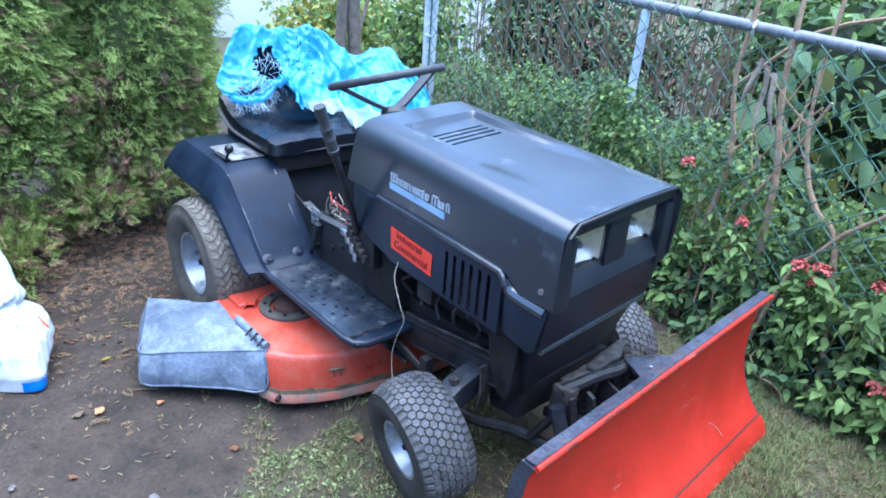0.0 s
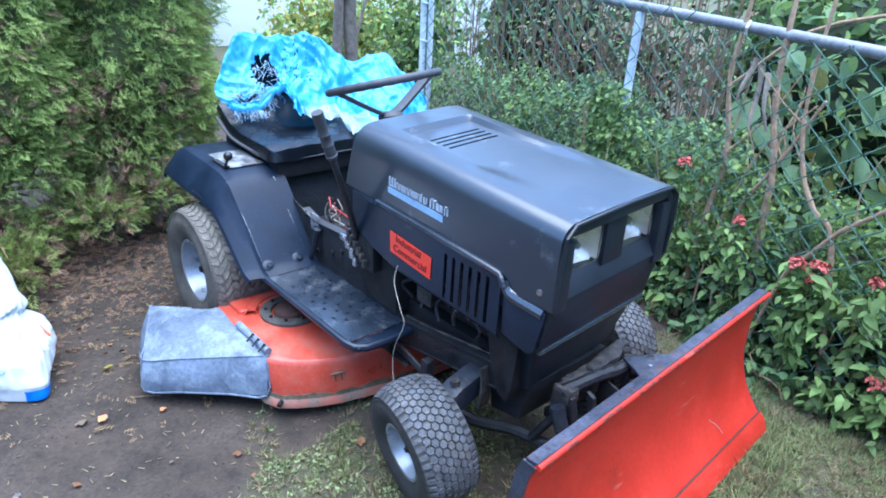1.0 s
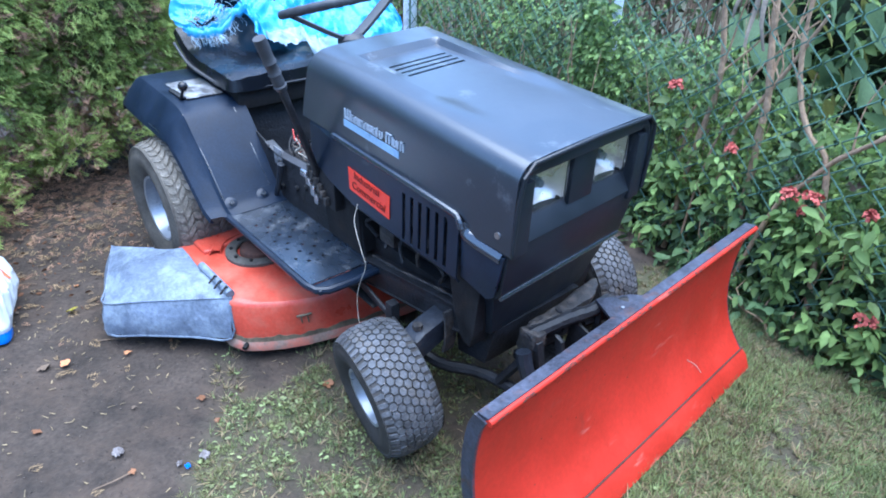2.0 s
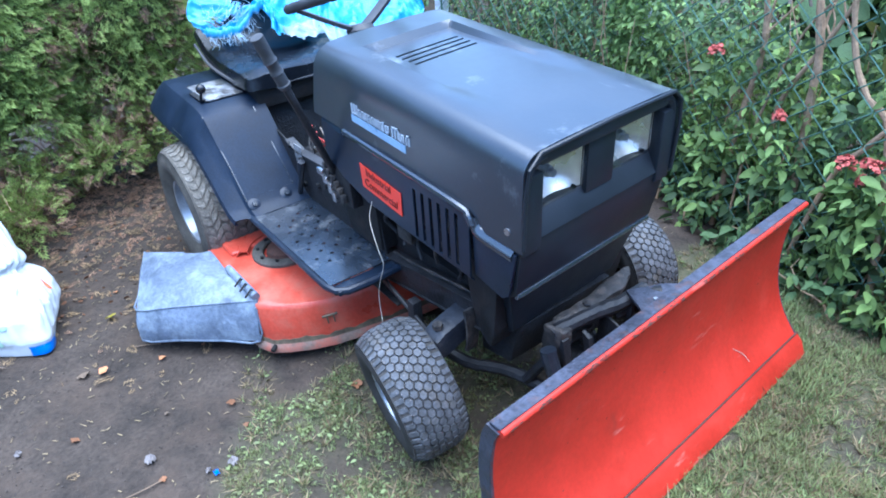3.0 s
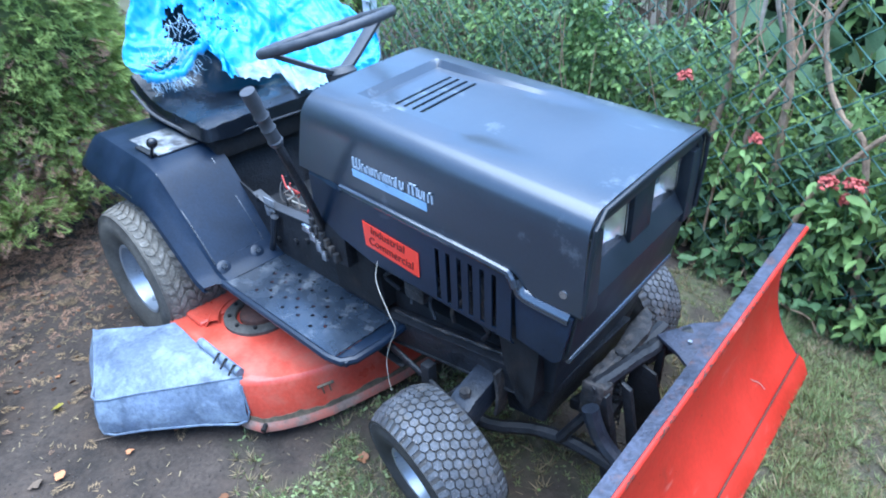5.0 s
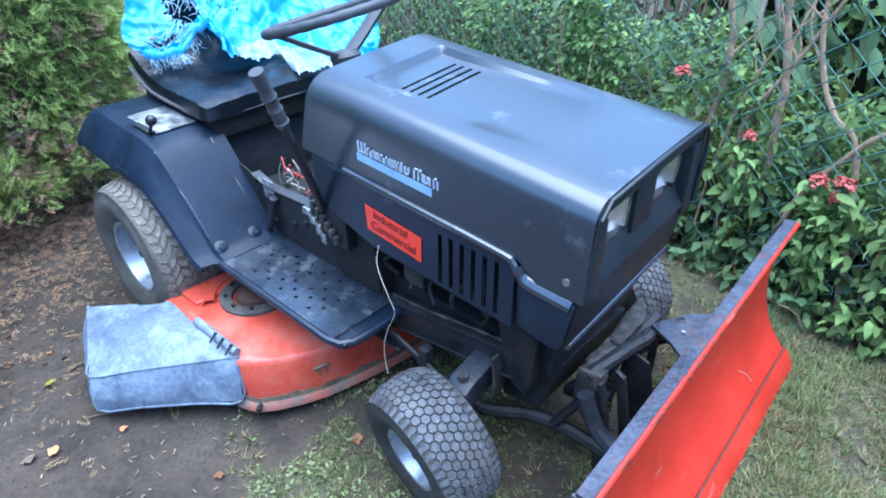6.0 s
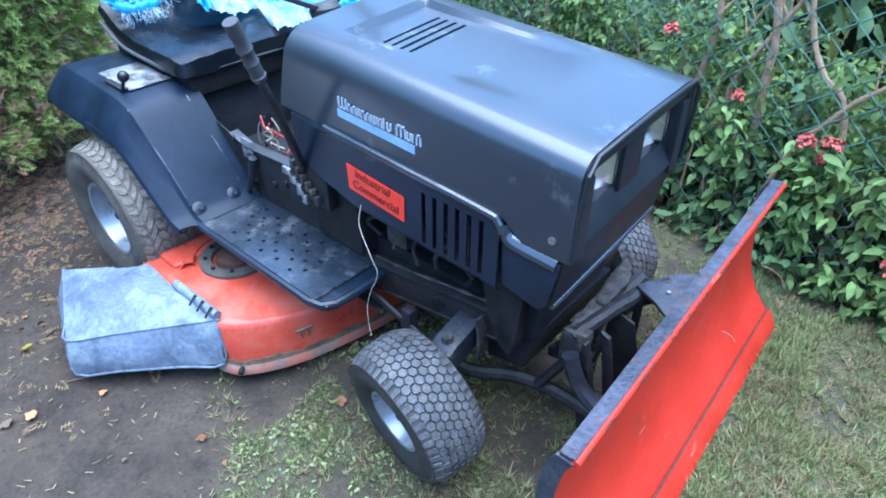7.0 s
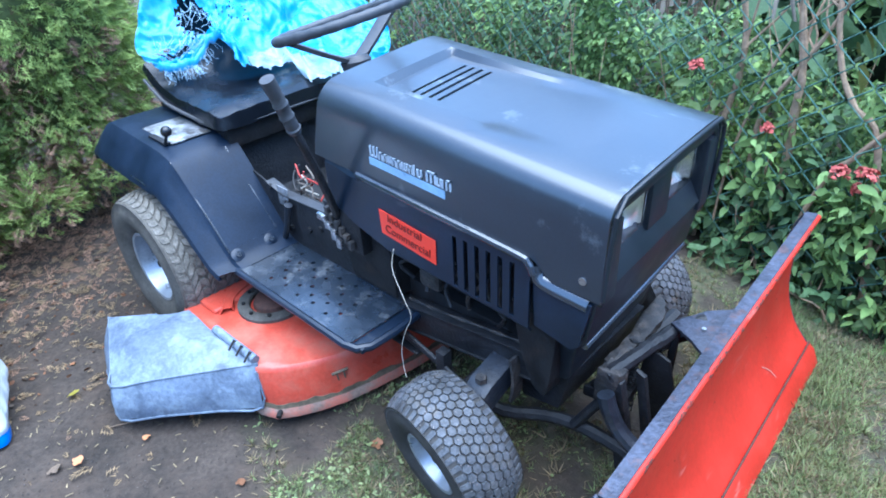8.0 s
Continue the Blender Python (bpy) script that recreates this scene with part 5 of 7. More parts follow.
def build_sheet(flap):
    """The sheet's skin; with flap, only the part that is turned over to show its silver back."""
    nu, nv = 190, 110
    bm = bmesh.new()
    grid = [[bm.verts.new(sheet_point(i / nu, j / nv) + (Vector((0.004, -0.002, 0.004)) if flap else Vector((0, 0, 0)))) for j in range(nv + 1)] for i in range(nu + 1)]
    for i in range(nu):
        for j in range(nv):
            u, v = (i + 0.5) / nu, (j + 0.5) / nv
            rag = noise.noise((u * 60, v * 25, 3.0))
            hole = ((u - 0.18) / 0.062) ** 2 + ((v - 0.59 - 0.9 * (u - 0.18)) / 0.19) ** 2 + 0.7 * rag
            slit = ((u - 0.10) / 0.05) ** 2 + ((v - 0.80) / 0.06) ** 2 + 1.2 * rag
            if hole < 0.8 or slit < 0.55:
                continue
            end = 0.98 + 0.05 * noise.noise((u * 16, 2.2, 1.0)) + 0.012 * noise.noise((u * 60, 7.0, 1.0))
            if v > end and u > 0.2:
                continue
            if 0.32 < v < 0.66 and 0.27 < u < 0.44 and noise.noise((u * 170, v * 60, 12.0)) > 0.42:
                continue
            turned = v > 0.80 + 0.9 * (0.46 - u) * (u < 0.46) + 0.5 * (u - 0.62) * (u > 0.62) + 0.04 * noise.noise((u * 18, v * 9, 5.0)) and 0.36 < u < 0.80
            if turned == flap:
                bm.faces.new((grid[i][j], grid[i + 1][j], grid[i + 1][j + 1], grid[i][j + 1]))
    bmesh.ops.delete(bm, geom=[v for v in bm.verts if not v.link_faces], context='VERTS')
    if flap:
        return bm
    # the hem doubled back on itself as a soft roll
    rows = []
    for k in range(70):
        u = 0.0 + 0.235 * k / 69
        p = sheet_point(u, 1.0)
        w = 0.011 + 0.005 * noise.noise((u * 40, 1, 1)) + 0.004 * noise.noise((u * 110, 4, 1))
        rows.append([p + Vector((w * 1.1 * math.cos(t) * 0.8, -0.003 * math.cos(t), w * 1.5 * math.sin(t) + 0.004)) for t in (2 * math.pi * i / 10 for i in range(10))])
    hem = loft(rows, closed=True)
    me = bpy.data.meshes.new("hem_roll")
    hem.to_mesh(me)
    bm.from_mesh(me)
    hem.free()
    bpy.data.meshes.remove(me)
    return bm


sheet = part("plastic_sheet", build_sheet(False), M["tarp"], angle=75)
tagged(sheet, "torn bright blue plastic sheet draped over the tractor seat", "tarp")
part("turned_flap", build_sheet(True), M["tarp_back"], sheet, "silvery white back of the sheet, turned up", angle=75)
rng = random.Random(3)
fray = bmesh.new()
for k in range(160):
    if k < 46:
        t = rng.uniform(0, 6.28)
        u = 0.176 + 0.05 * math.cos(t)
        p = sheet_point(u, 0.60 + 0.9 * (u - 0.176) + 0.15 * math.sin(t))
        u2 = u + rng.uniform(-0.045, 0.03)
        q = sheet_point(max(0.0, u2), min(1.0, 0.60 + 0.085 * math.sin(t) + rng.uniform(-0.06, 0.16))) + Vector((rng.uniform(0, 0.012), 0, 0))
    elif k < 105:
        u, v = rng.uniform(0.05, 0.16), rng.uniform(0.70, 0.86)
        p = sheet_point(u, v) + Vector((0.004, 0, 0))
        q = sheet_point(u + rng.uniform(-0.03, 0.03), v + rng.uniform(-0.09, 0.07)) + Vector((0.006, 0, 0))
    else:
        u = rng.uniform(0.02, 0.2)
        p = sheet_point(u, 1.0)
        q = p + Vector((rng.uniform(0.005, 0.03), rng.uniform(-0.02, 0.03), -rng.uniform(0.012, 0.05)))
    m = (p + q) / 2 + Vector((rng.uniform(0.002, 0.02), rng.uniform(-0.015, 0.015), rng.uniform(-0.012, 0.015)))
    add_tube(fray, smooth_path([p, m, q], 3), rng.uniform(0.0004, 0.0008), 4)
tagged(part("frayed_threads", fray, M["thread"], sheet, "pale frayed threads at the tears"), kind="stuff")

# ---- white sack ----
SACK = [(0.0, (.30, -1.09), (.08, -1.39), (-.38, -1.46), (-.05, -1.01)), (0.045, (.295, -1.085), (.06, -1.42), (-.41, -1.50), (-.06, -.985)), (0.11, (.25, -1.09), (.05, -1.43), (-.43, -1.51), (-.05, -.98)),
        (0.175, (.17, -1.12), (.01, -1.425), (-.44, -1.50), (-.085, -1.015)), (0.23, (.10, -1.13), (-.03, -1.43), (-.45, -1.50), (-.12, -1.035)), (0.32, (-.06, -1.15), (-.14, -1.44), (-.46, -1.50), (-.20, -1.065)),
        (0.40, (-.23, -1.17), (-.27, -1.46), (-.47, -1.50), (-.285, -1.10)), (0.45, (-.33, -1.15), (-.36, -1.48), (-.46, -1.50), (-.345, -1.125)), (0.49, (-.375, -1.16), (-.40, -1.50), (-.43, -1.51), (-.38, -1.15))]


def sack_point(ang, b):
    """ang round the sack (front -90, right corner -45 degrees), b up 0..1 through the levels."""
    f = b * (len(SACK) - 1)
    i = min(int(f), len(SACK) - 2)
    s = f - i
    s = s * s * (3 - 2 * s) * 0.4 + s * 0.6
    z = SACK[i][0] + (SACK[i + 1][0] - SACK[i][0]) * s
    q = [Vector(SACK[i][k]).lerp(Vector(SACK[i + 1][k]), s) for k in (1, 2, 3, 4)]
    c, sn = math.cos(ang), math.sin(ang)
    k = (abs(c) ** 7 + abs(sn) ** 7) ** (-1 / 7)
    u, v = (c * k + 1) / 2, (sn * k + 1) / 2
    xy = (q[1] * (1 - u) + q[0] * u) * (1 - v) + (q[2] * (1 - u) + q[3] * u) * v
    mid = (q[0] + q[1] + q[2] + q[3]) / 4
    out = (xy - mid)
    soft = min(1.0, b * 6) * (1.0 - 0.5 * b)
    crease = soft * (0.020 * ridge(c * 2 + b * 2, sn * 2 + b * 4, 5.0) + 0.014 * ridge(c * 5 + 2, sn * 5 - b * 7, 1.0) + 0.006 * noise.noise((c * 14, sn * 14, b * 16)))
    fold = -0.03 * math.exp(-((b - 0.42 + 0.05 * math.sin(2 * ang)) / 0.035) ** 2)
    n = out.normalized() if out.length > 1e-4 else Vector((0, 0))
    xy = xy + n * (crease + fold - 0.015)
    top = 0.05 * noise.noise((c * 3, sn * 3, 2.0)) * max(0.0, b - 0.8) * 5
    return Vector((xy.x, xy.y, 0.004 + z + 0.02 * crease + top))


def on_sack(a, b):
    """A point just off the sack's skin; a in degrees."""
    p = sack_point(radians(a), b)
    d = sack_point(radians(a), min(1.0, b + 0.03)) - p
    e = sack_point(radians(a + 1.5), b) - p
    return p + e.cross(d).normalized() * 0.004


def sack_patch(a0, a1, b0, b1, shape="rect", n=14):
    at = on_sack
    if shape == "rect":
        return loft([[at(a0 + (a1 - a0) * i / n, b0 + (b1 - b0) * j / n) for j in range(n + 1)] for i in range(n + 1)])
    ca, cb, ra, rb = (a0 + a1) / 2, (b0 + b1) / 2, (a1 - a0) / 2, (b1 - b0) / 2
    return loft([[at(ca + ra * r / 4 * math.cos(t), cb + rb * r / 4 * math.sin(t)) for r in range(5)] for t in (2 * math.pi * k / 20 for k in range(21))])


rows = [[sack_point(2 * math.pi * i / 120, j / 80) for i in range(120)] for j in range(81)]
sack = part("plastic_sack", loft(rows, closed=True, cap=True), M["bag"], angle=70)
tagged(sack, "crumpled white plastic sack with coloured print, slumped on soil", "sack")
def sack_ring(ca, cb, ra, rb, inner, t0, t1, n=40):
    """A band of print along an ellipse on the sack, from turn t0 to t1."""
    rows = []
    for k in range(n + 1):
        t = t0 + (t1 - t0) * k / n
        rows.append([on_sack(ca + ra * f * math.cos(t), cb + rb * f * math.sin(t)) for f in (1.0, 0.5 + inner / 2, inner)])
    return loft(rows)


for name, args, m in (("red_top_print", (-150, 30, 0.90, 0.99), "bag_red"), ("red_side_print", (-150, -118, 0.70, 0.90), "bag_red"), ("red_shoulder_print", (-40, -14, 0.80, 0.90), "bag_red"),
                      ("red_tip_print", (10, 26, 0.24, 0.31, "oval"), "bag_red"), ("blue_corner_print", (-58, -30, 0.01, 0.10), "bag_blue"), ("red_oval", (-122, -96, 0.40, 0.49, "oval"), "bag_red"), ("green_dot", (-70, -60, 0.335, 0.365, "oval"), "bag_green"),
                      ("pale_green_print", (-92, -76, 0.11, 0.17, "oval"), "bag_mint"), ("pale_green_print", (-116, -104, 0.07, 0.12, "oval"), "bag_mint"), ("pale_green_print", (-74, -66, 0.22, 0.27, "oval"), "bag_mint"), ("pale_blue_print", (-60, -30, 0.66, 0.72, "oval"), "bag_sky"), ("pale_blue_print", (-98, -78, 0.655, 0.72, "oval"), "bag_sky"),
                      ("red_line", (-52, -14, 0.585, 0.60), "bag_red"), ("red_line", (-100, -60, 0.745, 0.76), "bag_red"), ("green_spot", (-74, -66, 0.62, 0.645, "oval"), "bag_green"), ("blue_edge_print", (-156, -128, 0.36, 0.58), "bag_blue")):
    part(name, sack_patch(*args), M[m], sack)
part("blue_ring", sack_ring(-92, 0.435, 27, 0.11, 0.62, -0.3, 3.6), M["bag_blue"], sack, "blue ring printed on the sack")
part("red_ring", sack_ring(-94, 0.425, 15, 0.06, 0.45, 0.4, 4.0), M["bag_red"], sack)
part("sky_ring", sack_ring(-48, 0.69, 17, 0.06, 0.72, 0.0, 5.2), M["bag_sky"], sack)
# unreadable red lettering as slanted strokes
for k in range(8):
    a0 = -121 + 4.6 * k
    h = 0.055 if k in (0, 4) else 0.034
    part("red_stroke", loft([[on_sack(a0 + w + 1.5 * j / 3, 0.272 + 0.001 * k + h * j / 3) for j in range(4)] for w in (0, 1.1, 2.2)]), M["bag_red"], sack)

# ---- chain-link fence ----
F0, FD, FN = Vector((1.70, 1.03, 0)), Vector((-0.979, 0.203, 0)), Vector((0.203, 0.979, 0))


def fence_at(u, z=0.0, back=0.0):
    p = F0 + FD * u + FN * back
    return Vector((p.x, p.y, z))


def rail_z(u):
    return 1.194 + 0.0464 * u


fence = thing("chain_link_fence", "green coated chain-link fence on grey steel posts", "fence")
part("top_rail", tube([fence_at(-2.4, rail_z(-2.4), 0.03), fence_at(2.94, rail_z(2.94), 0.03)], 0.0205, 14), M["rail"], fence, "weathered galvanised top rail")
for u, r in ((2.95, 0.046), (1.01, 0.0195), (-1.25, 0.0195)):
    top_z = rail_z(u) + (0.05 if r > 0.03 else -0.02)
    post = part("post", tube([fence_at(u, -0.05, 0.03), fence_at(u, top_z, 0.03)], r, 18), M["galv"], fence, "grey galvanised post")
    if r > 0.03:
        part("post_cap", tube([fence_at(u, top_z, 0.03), fence_at(u, top_z + 0.012, 0.03), fence_at(u, top_z + 0.03, 0.03)], [r + 0.004, r + 0.004, r * 0.4], 18), M["galv"], post)
        part("tension_bar", tube([fence_at(u - 0.06, 0.08, 0.0), fence_at(u - 0.06, top_z - 0.06, 0.0)], 0.006, 6), M["mesh"], post)
        for z in (0.3, 0.62, 0.86, 1.1):
            part("tension_band", tube([fence_at(u + 0.045, z, 0.03), fence_at(u, z, -0.016), fence_at(u - 0.07, z, -0.004)], 0.007, 6), M["galv"], post)


def build_mesh():
    wide, tall = 0.137, 0.103
    bm = bmesh.new()
    r = 0.0025
    for i in range(-30, 43):
        uu = i * wide / 2
        top = rail_z(uu) + 0.03
        pts = []
        k = 0
        while True:
            z = 0.018 + k * tall / 2
            if z > top:
                break
            flip = (k + i) % 2
            sag = 0.010 * noise.noise((uu * 1.3, z * 1.7, 3.3))
            du, dz = 0.006 * noise.noise((uu * 2.1, z * 2.3, 7.7)), 0.006 * noise.noise((uu * 2.1, z * 2.3, 1.7))
            pts.append(fence_at(uu + flip * wide / 2 + du - (0.006 if flip else -0.006), z + dz - 0.004, sag + (0.003 if k % 2 else -0.003)))
            pts.append(fence_at(uu + flip * wide / 2 + du - (0.006 if flip else -0.006), z + dz + 0.004, sag - (0.003 if k % 2 else -0.003)))
            k += 1
        add_tube(bm, pts, r, 4, caps=False)
    return bm


part("wire_mesh", build_mesh(), M["mesh"], fence, "green coated diamond wire mesh", smooth=False)
part("wire_tie", tube([fence_at(0.46, rail_z(0.46) + 0.023, 0.02), fence_at(0.455, rail_z(0.46), 0.0), fence_at(0.46, rail_z(0.46) - 0.03, 0.01)], 0.006, 6), M["wire"], fence, "white string tied round the rail")

# ---- plants ----
LEAF_V = [(0, 0, 0), (-0.17, 0.15, 0.03), (-0.24, 0.40, 0.06), (-0.16, 0.72, 0.03), (0, 1.0, -0.12), (0.16, 0.72, 0.03), (0.24, 0.40, 0.06), (0.17, 0.15, 0.03), (0, 0.42, 0.0), (0, 0.74, -0.03)]
LEAF_F = [(0, 8, 2, 1), (8, 9, 3, 2), (9, 4, 3), (0, 7, 6, 8), (8, 6, 5, 9), (9, 5, 4)]
BROAD_V = [(0, 0, 0), (-0.3, 0.12, 0.05), (-0.46, 0.42, 0.09), (-0.33, 0.74, 0.05), (0, 1.05, -0.08), (0.33, 0.74, 0.05), (0.46, 0.42, 0.09), (0.3, 0.12, 0.05), (0, 0.45, 0.0), (0, 0.78, -0.02)]
BROAD_F = [(0, 8, 2, 1), (8, 9, 3, 2), (9, 4, 3), (0, 7, 6, 8), (8, 6, 5, 9), (9, 5, 4)]


def leaf_turns(rng, n, size, droop=0.5, face=None):
    """Leaves that mostly show their upper side to the light and, where face is given, lean towards it."""
    out = np.zeros((n, 3, 3))
    for i in range(n):
        yaw = rng.uniform(0, 2 * math.pi) if face is None else math.atan2(-face[0], face[1]) + rng.gauss(0, 1.4)
        m = Euler((-abs(rng.gauss(droop, 0.6)), rng.gauss(0, 0.6), yaw), 'XYZ').to_matrix()
        out[i] = np.array(m) * size * rng.uniform(0.5, 1.35)
    return out


def shrub(name, label, region, n, size, leaf_mats, broad=False, stems=10, seed=1, face=(0.3, -0.95), droop=0.5, group="shrubs by the fence", stem_r=0.004, gaps=-0.16):
    """A bush in a stretch of the fence: region is (u0, u1, back0, back1, z0, z1); its outline is uneven, with gaps."""
    rng = random.Random(seed)
    u0, u1, b0, b1, z0, z1 = region
    bush = thing(name, label, "shrub", group)
    foot = fence_at((u0 + u1) / 2, 0.0, (b0 + b1) / 2)
    for k in range(stems):
        u, bk = rng.uniform(u0 + 0.05, u1 - 0.05), rng.uniform(b0, b1)
        lean = rng.uniform(-0.12, 0.12)
        h = rng.uniform(0.55, 0.98) * z1
        pts = [fence_at(u + lean * t, h * t - 0.02, bk + 0.1 * math.sin(2 * t + k) * t) for t in (0, 0.25, 0.5, 0.75, 1.0)]
        pts = [p + Vector((rng.uniform(-.015, .015), rng.uniform(-.015, .015), 0)) for p in pts]
        r = stem_r * rng.uniform(0.7, 1.4)
        part("stem", tube(pts, [r * f for f in (1.3, 1.1, 0.9, 0.7, 0.4)], 6), M["twig" if "twiggy" in name else "stem"], bush)
    per = [[] for _ in leaf_mats]
    tries = 0
    while sum(map(len, per)) < n and tries < n * 12:
        tries += 1
        u, bk, z = rng.uniform(u0, u1), rng.uniform(b0, b1), rng.uniform(z0, z1)
        p = fence_at(u, z, bk)
        fu = (u - u0) / (u1 - u0)
        crest = z1 * (0.72 + 0.28 * math.sin(math.pi * fu) ** 0.5 + 0.22 * noise.noise((u * 3.1, bk * 3, seed)))
        if z > crest or noise.noise((p.x * 6.5, p.y * 6.5, p.z * 6.5 + seed)) < gaps:
            continue
        pick = 0 if len(leaf_mats) == 1 else (noise.noise((p.x * 3 + 5, p.y * 3, p.z * 3)) + rng.uniform(-0.35, 0.35) > 0.08) + (rng.random() > 0.93 and len(leaf_mats) > 2)
        per[min(int(pick), len(leaf_mats) - 1)].append(p)
    for m, pts in zip(leaf_mats, per):
        if pts:
            turns = leaf_turns(rng, len(pts), size, droop, face)
            scatter("leaves", BROAD_V if broad else LEAF_V, BROAD_F if broad else LEAF_F, placed(turns, np.array([tuple(p) for p in pts])), M[m], bush, "stuff")
    return bush


shrub("leafy_shrub", "dense small-leaved green shrub behind the wire fence", (1.75, 2.95, 0.06, 0.5, 0.02, 0.80), 6200, 0.029, ["leaf_dark", "leaf", "leaf_light"], seed=2, stems=22)
shrub("leafy_shrub", "dense small-leaved green shrub behind the wire fence", (0.95, 1.9, -0.01, 0.5, 0.02, 0.86), 9000, 0.030, ["leaf_dark", "leaf", "leaf_light"], seed=3, stems=18)
shrub("leafy_shrub", "bushy green shrub growing through the wire fence", (0.2, 1.1, -0.01, 0.5, 0.02, 0.80), 7200, 0.032, ["leaf_dark", "leaf", "leaf_light"], seed=4, stems=16)
shrub("leafy_shrub", "low green shrub with pointed leaves behind the fence", (-0.7, 0.35, 0.0, 0.6, 0.02, 0.64), 4600, 0.043, ["leaf_dark", "leaf", "leaf_light"], seed=5, stems=12)
shrub("leafy_shrub", "low green shrub with pointed leaves behind the fence", (-1.9, -0.5, 0.0, 0.7, 0.02, 0.60), 4200, 0.045, ["leaf_dark", "leaf", "leaf_light"], seed=6, stems=12)
shrub("twiggy_shrub", "tall thin grey-brown twiggy shrub with few leaves", (0.9, 3.3, 0.25, 1.0, 0.4, 1.75), 1500, 0.030, ["leaf_dark", "leaf"], seed=7, stems=170, stem_r=0.004)
shrub("leafy_shrub", "small green shrub growing up through the wire", (0.84, 1.20, -0.07, 0.01, 0.1, 0.92), 2600, 0.034, ["leaf_dark", "leaf", "leaf_light"], seed=10, stems=5, gaps=-1.0)
shrub("leafy_shrub", "low light green shrub growing through the wire", (-0.45, 0.75, 0.02, 0.2, 0.3, 0.72), 1900, 0.033, ["leaf", "leaf_fresh", "leaf_light"], seed=12, stems=8)
# broad-leaved plants along the foot of the fence, on both sides of the mesh
for k, (u0, u1, b0, b1, h, n) in enumerate(((0.55, 1.05, -0.03, 0.22, 0.36, 330), (0.10, 0.62, 0.0, 0.24, 0.40, 430), (-0.38, 0.18, 0.01, 0.28, 0.46, 520), (-0.92, -0.30, 0.01, 0.32, 0.46, 520), (-1.6, -0.85, 0.01, 0.34, 0.42, 520))):
    shrub("broad_leaved_plant", "clump of broad fleshy green leaves at the fence foot", (u0, u1, b0, b1, 0.02, h), int(n * (2.5 if k < 2 else 1.9)), 0.056 if k < 2 else 0.066, ["leaf_dark", "leaf", "leaf_light"], False, 10, 30 + k, droop=0.35, group="broad-leaved clumps")
for k, u0 in enumerate((-0.5, 0.05)):
    shrub("broad_leaved_plant", "clump of broad fleshy green leaves at the fence foot", (u0, u0 + 0.55, -0.10, 0.0, 0.01, 0.16), 200, 0.05, ["leaf_dark", "leaf", "leaf_light"], False, 6, 50 + k, droop=0.35, group="broad-leaved clumps")
shrub("creeping_plant", "low creeping dark green plant on the ground by the fence", (0.9, 1.9, -0.25, 0.1, 0.0, 0.22), 900, 0.05, ["leaf_dark", "leaf"], False, 8, 44, group="broad-leaved clumps")


def tall_stem(name, pts, r, seed, label):
    """A woody stem with a fork or two."""
    rng = random.Random(seed)
    ob = thing(name, label, "stem", "woody stems at the fence")
    path = smooth_path(pts, 4)
    n = len(path)
    part("trunk", tube(path, [r * (1.05 - 0.42 * i / n + 0.12 * math.sin(2.1 * i + seed)) for i in range(n)], 8), M["stem"], ob)
    for k in range(2):
        a = path[int(n * rng.uniform(0.3, 0.8))]
        b_ = a + Vector((rng.uniform(-0.22, 0.22), rng.uniform(-0.05, 0.1), rng.uniform(0.15, 0.35)))
        mid = (a + b_) / 2 + Vector((rng.uniform(-0.04, 0.04), 0, -0.02))
        part("side_branch", tube(smooth_path([a, mid, b_], 3), [r * 0.4 * (1 - 0.09 * i) for i in range(7)], 6), M["stem"], ob)
    return ob


wood = "bare brown woody stem growing up behind the wire"
# each stem by (distance along the fence, height) from its foot upward
STEMS = (([(0.50, 0.0), (0.478, 0.44), (0.446, 0.66), (0.45, 0.80), (0.50, 1.03), (0.48, 1.25), (0.44, 1.7)], 0.012, 0.03),
         ([(0.20, 0.0), (0.215, 0.42), (0.228, 0.60), (0.234, 0.74), (0.285, 0.96), (0.305, 1.18), (0.32, 1.75)], 0.015, 0.035),
         ([(0.33, 0.0), (0.345, 0.34), (0.345, 0.50), (0.32, 0.60), (0.255, 0.72), (0.20, 0.83), (0.12, 1.02)], 0.010, 0.05),
         ([(-0.16, 0.0), (-0.05, 0.56), (0.045, 0.66), (0.115, 0.76), (0.17, 0.93), (0.19, 1.18), (0.17, 1.7)], 0.010, 0.04),
         ([(0.16, 0.0), (0.07, 0.40), (0.0, 0.52), (-0.07, 0.63), (-0.22, 0.80), (-0.32, 1.1), (-0.36, 1.6)], 0.009, 0.02),
         ([(0.42, 0.0), (0.40, 0.40), (0.33, 0.72), (0.26, 0.86), (0.14, 1.0)], 0.005, 0.02))
for k, (line, r, back) in enumerate(STEMS):
    tall_stem("woody_stem", [fence_at(u, z - (0.02 if z == 0 else 0), back + 0.012 * math.sin(3 * z + k)) for u, z in line], r, 60 + k, wood)
for k, (u, z, du, dz) in enumerate(((0.36, 1.10, -0.02, -0.22), (0.39, 1.12, 0.03, -0.16), (0.33, 1.08, -0.05, -0.20))):
    ob = thing("dead_leaf", "pale withered leaf hanging at the fence rail", "leaf", "withered hanging leaves")
    bm = loft([[fence_at(u + du * t + w * (1 - t * 0.6) * 0.012, z + dz * t, -0.01 + 0.012 * math.sin(5 * t + k) + 0.008 * abs(w)) for w in (-1, -0.4, 0.4, 1)] for t in (0, .2, .4, .6, .8, 1)])
    part("blade", solid(bm, 0.001), M["withered"], ob)

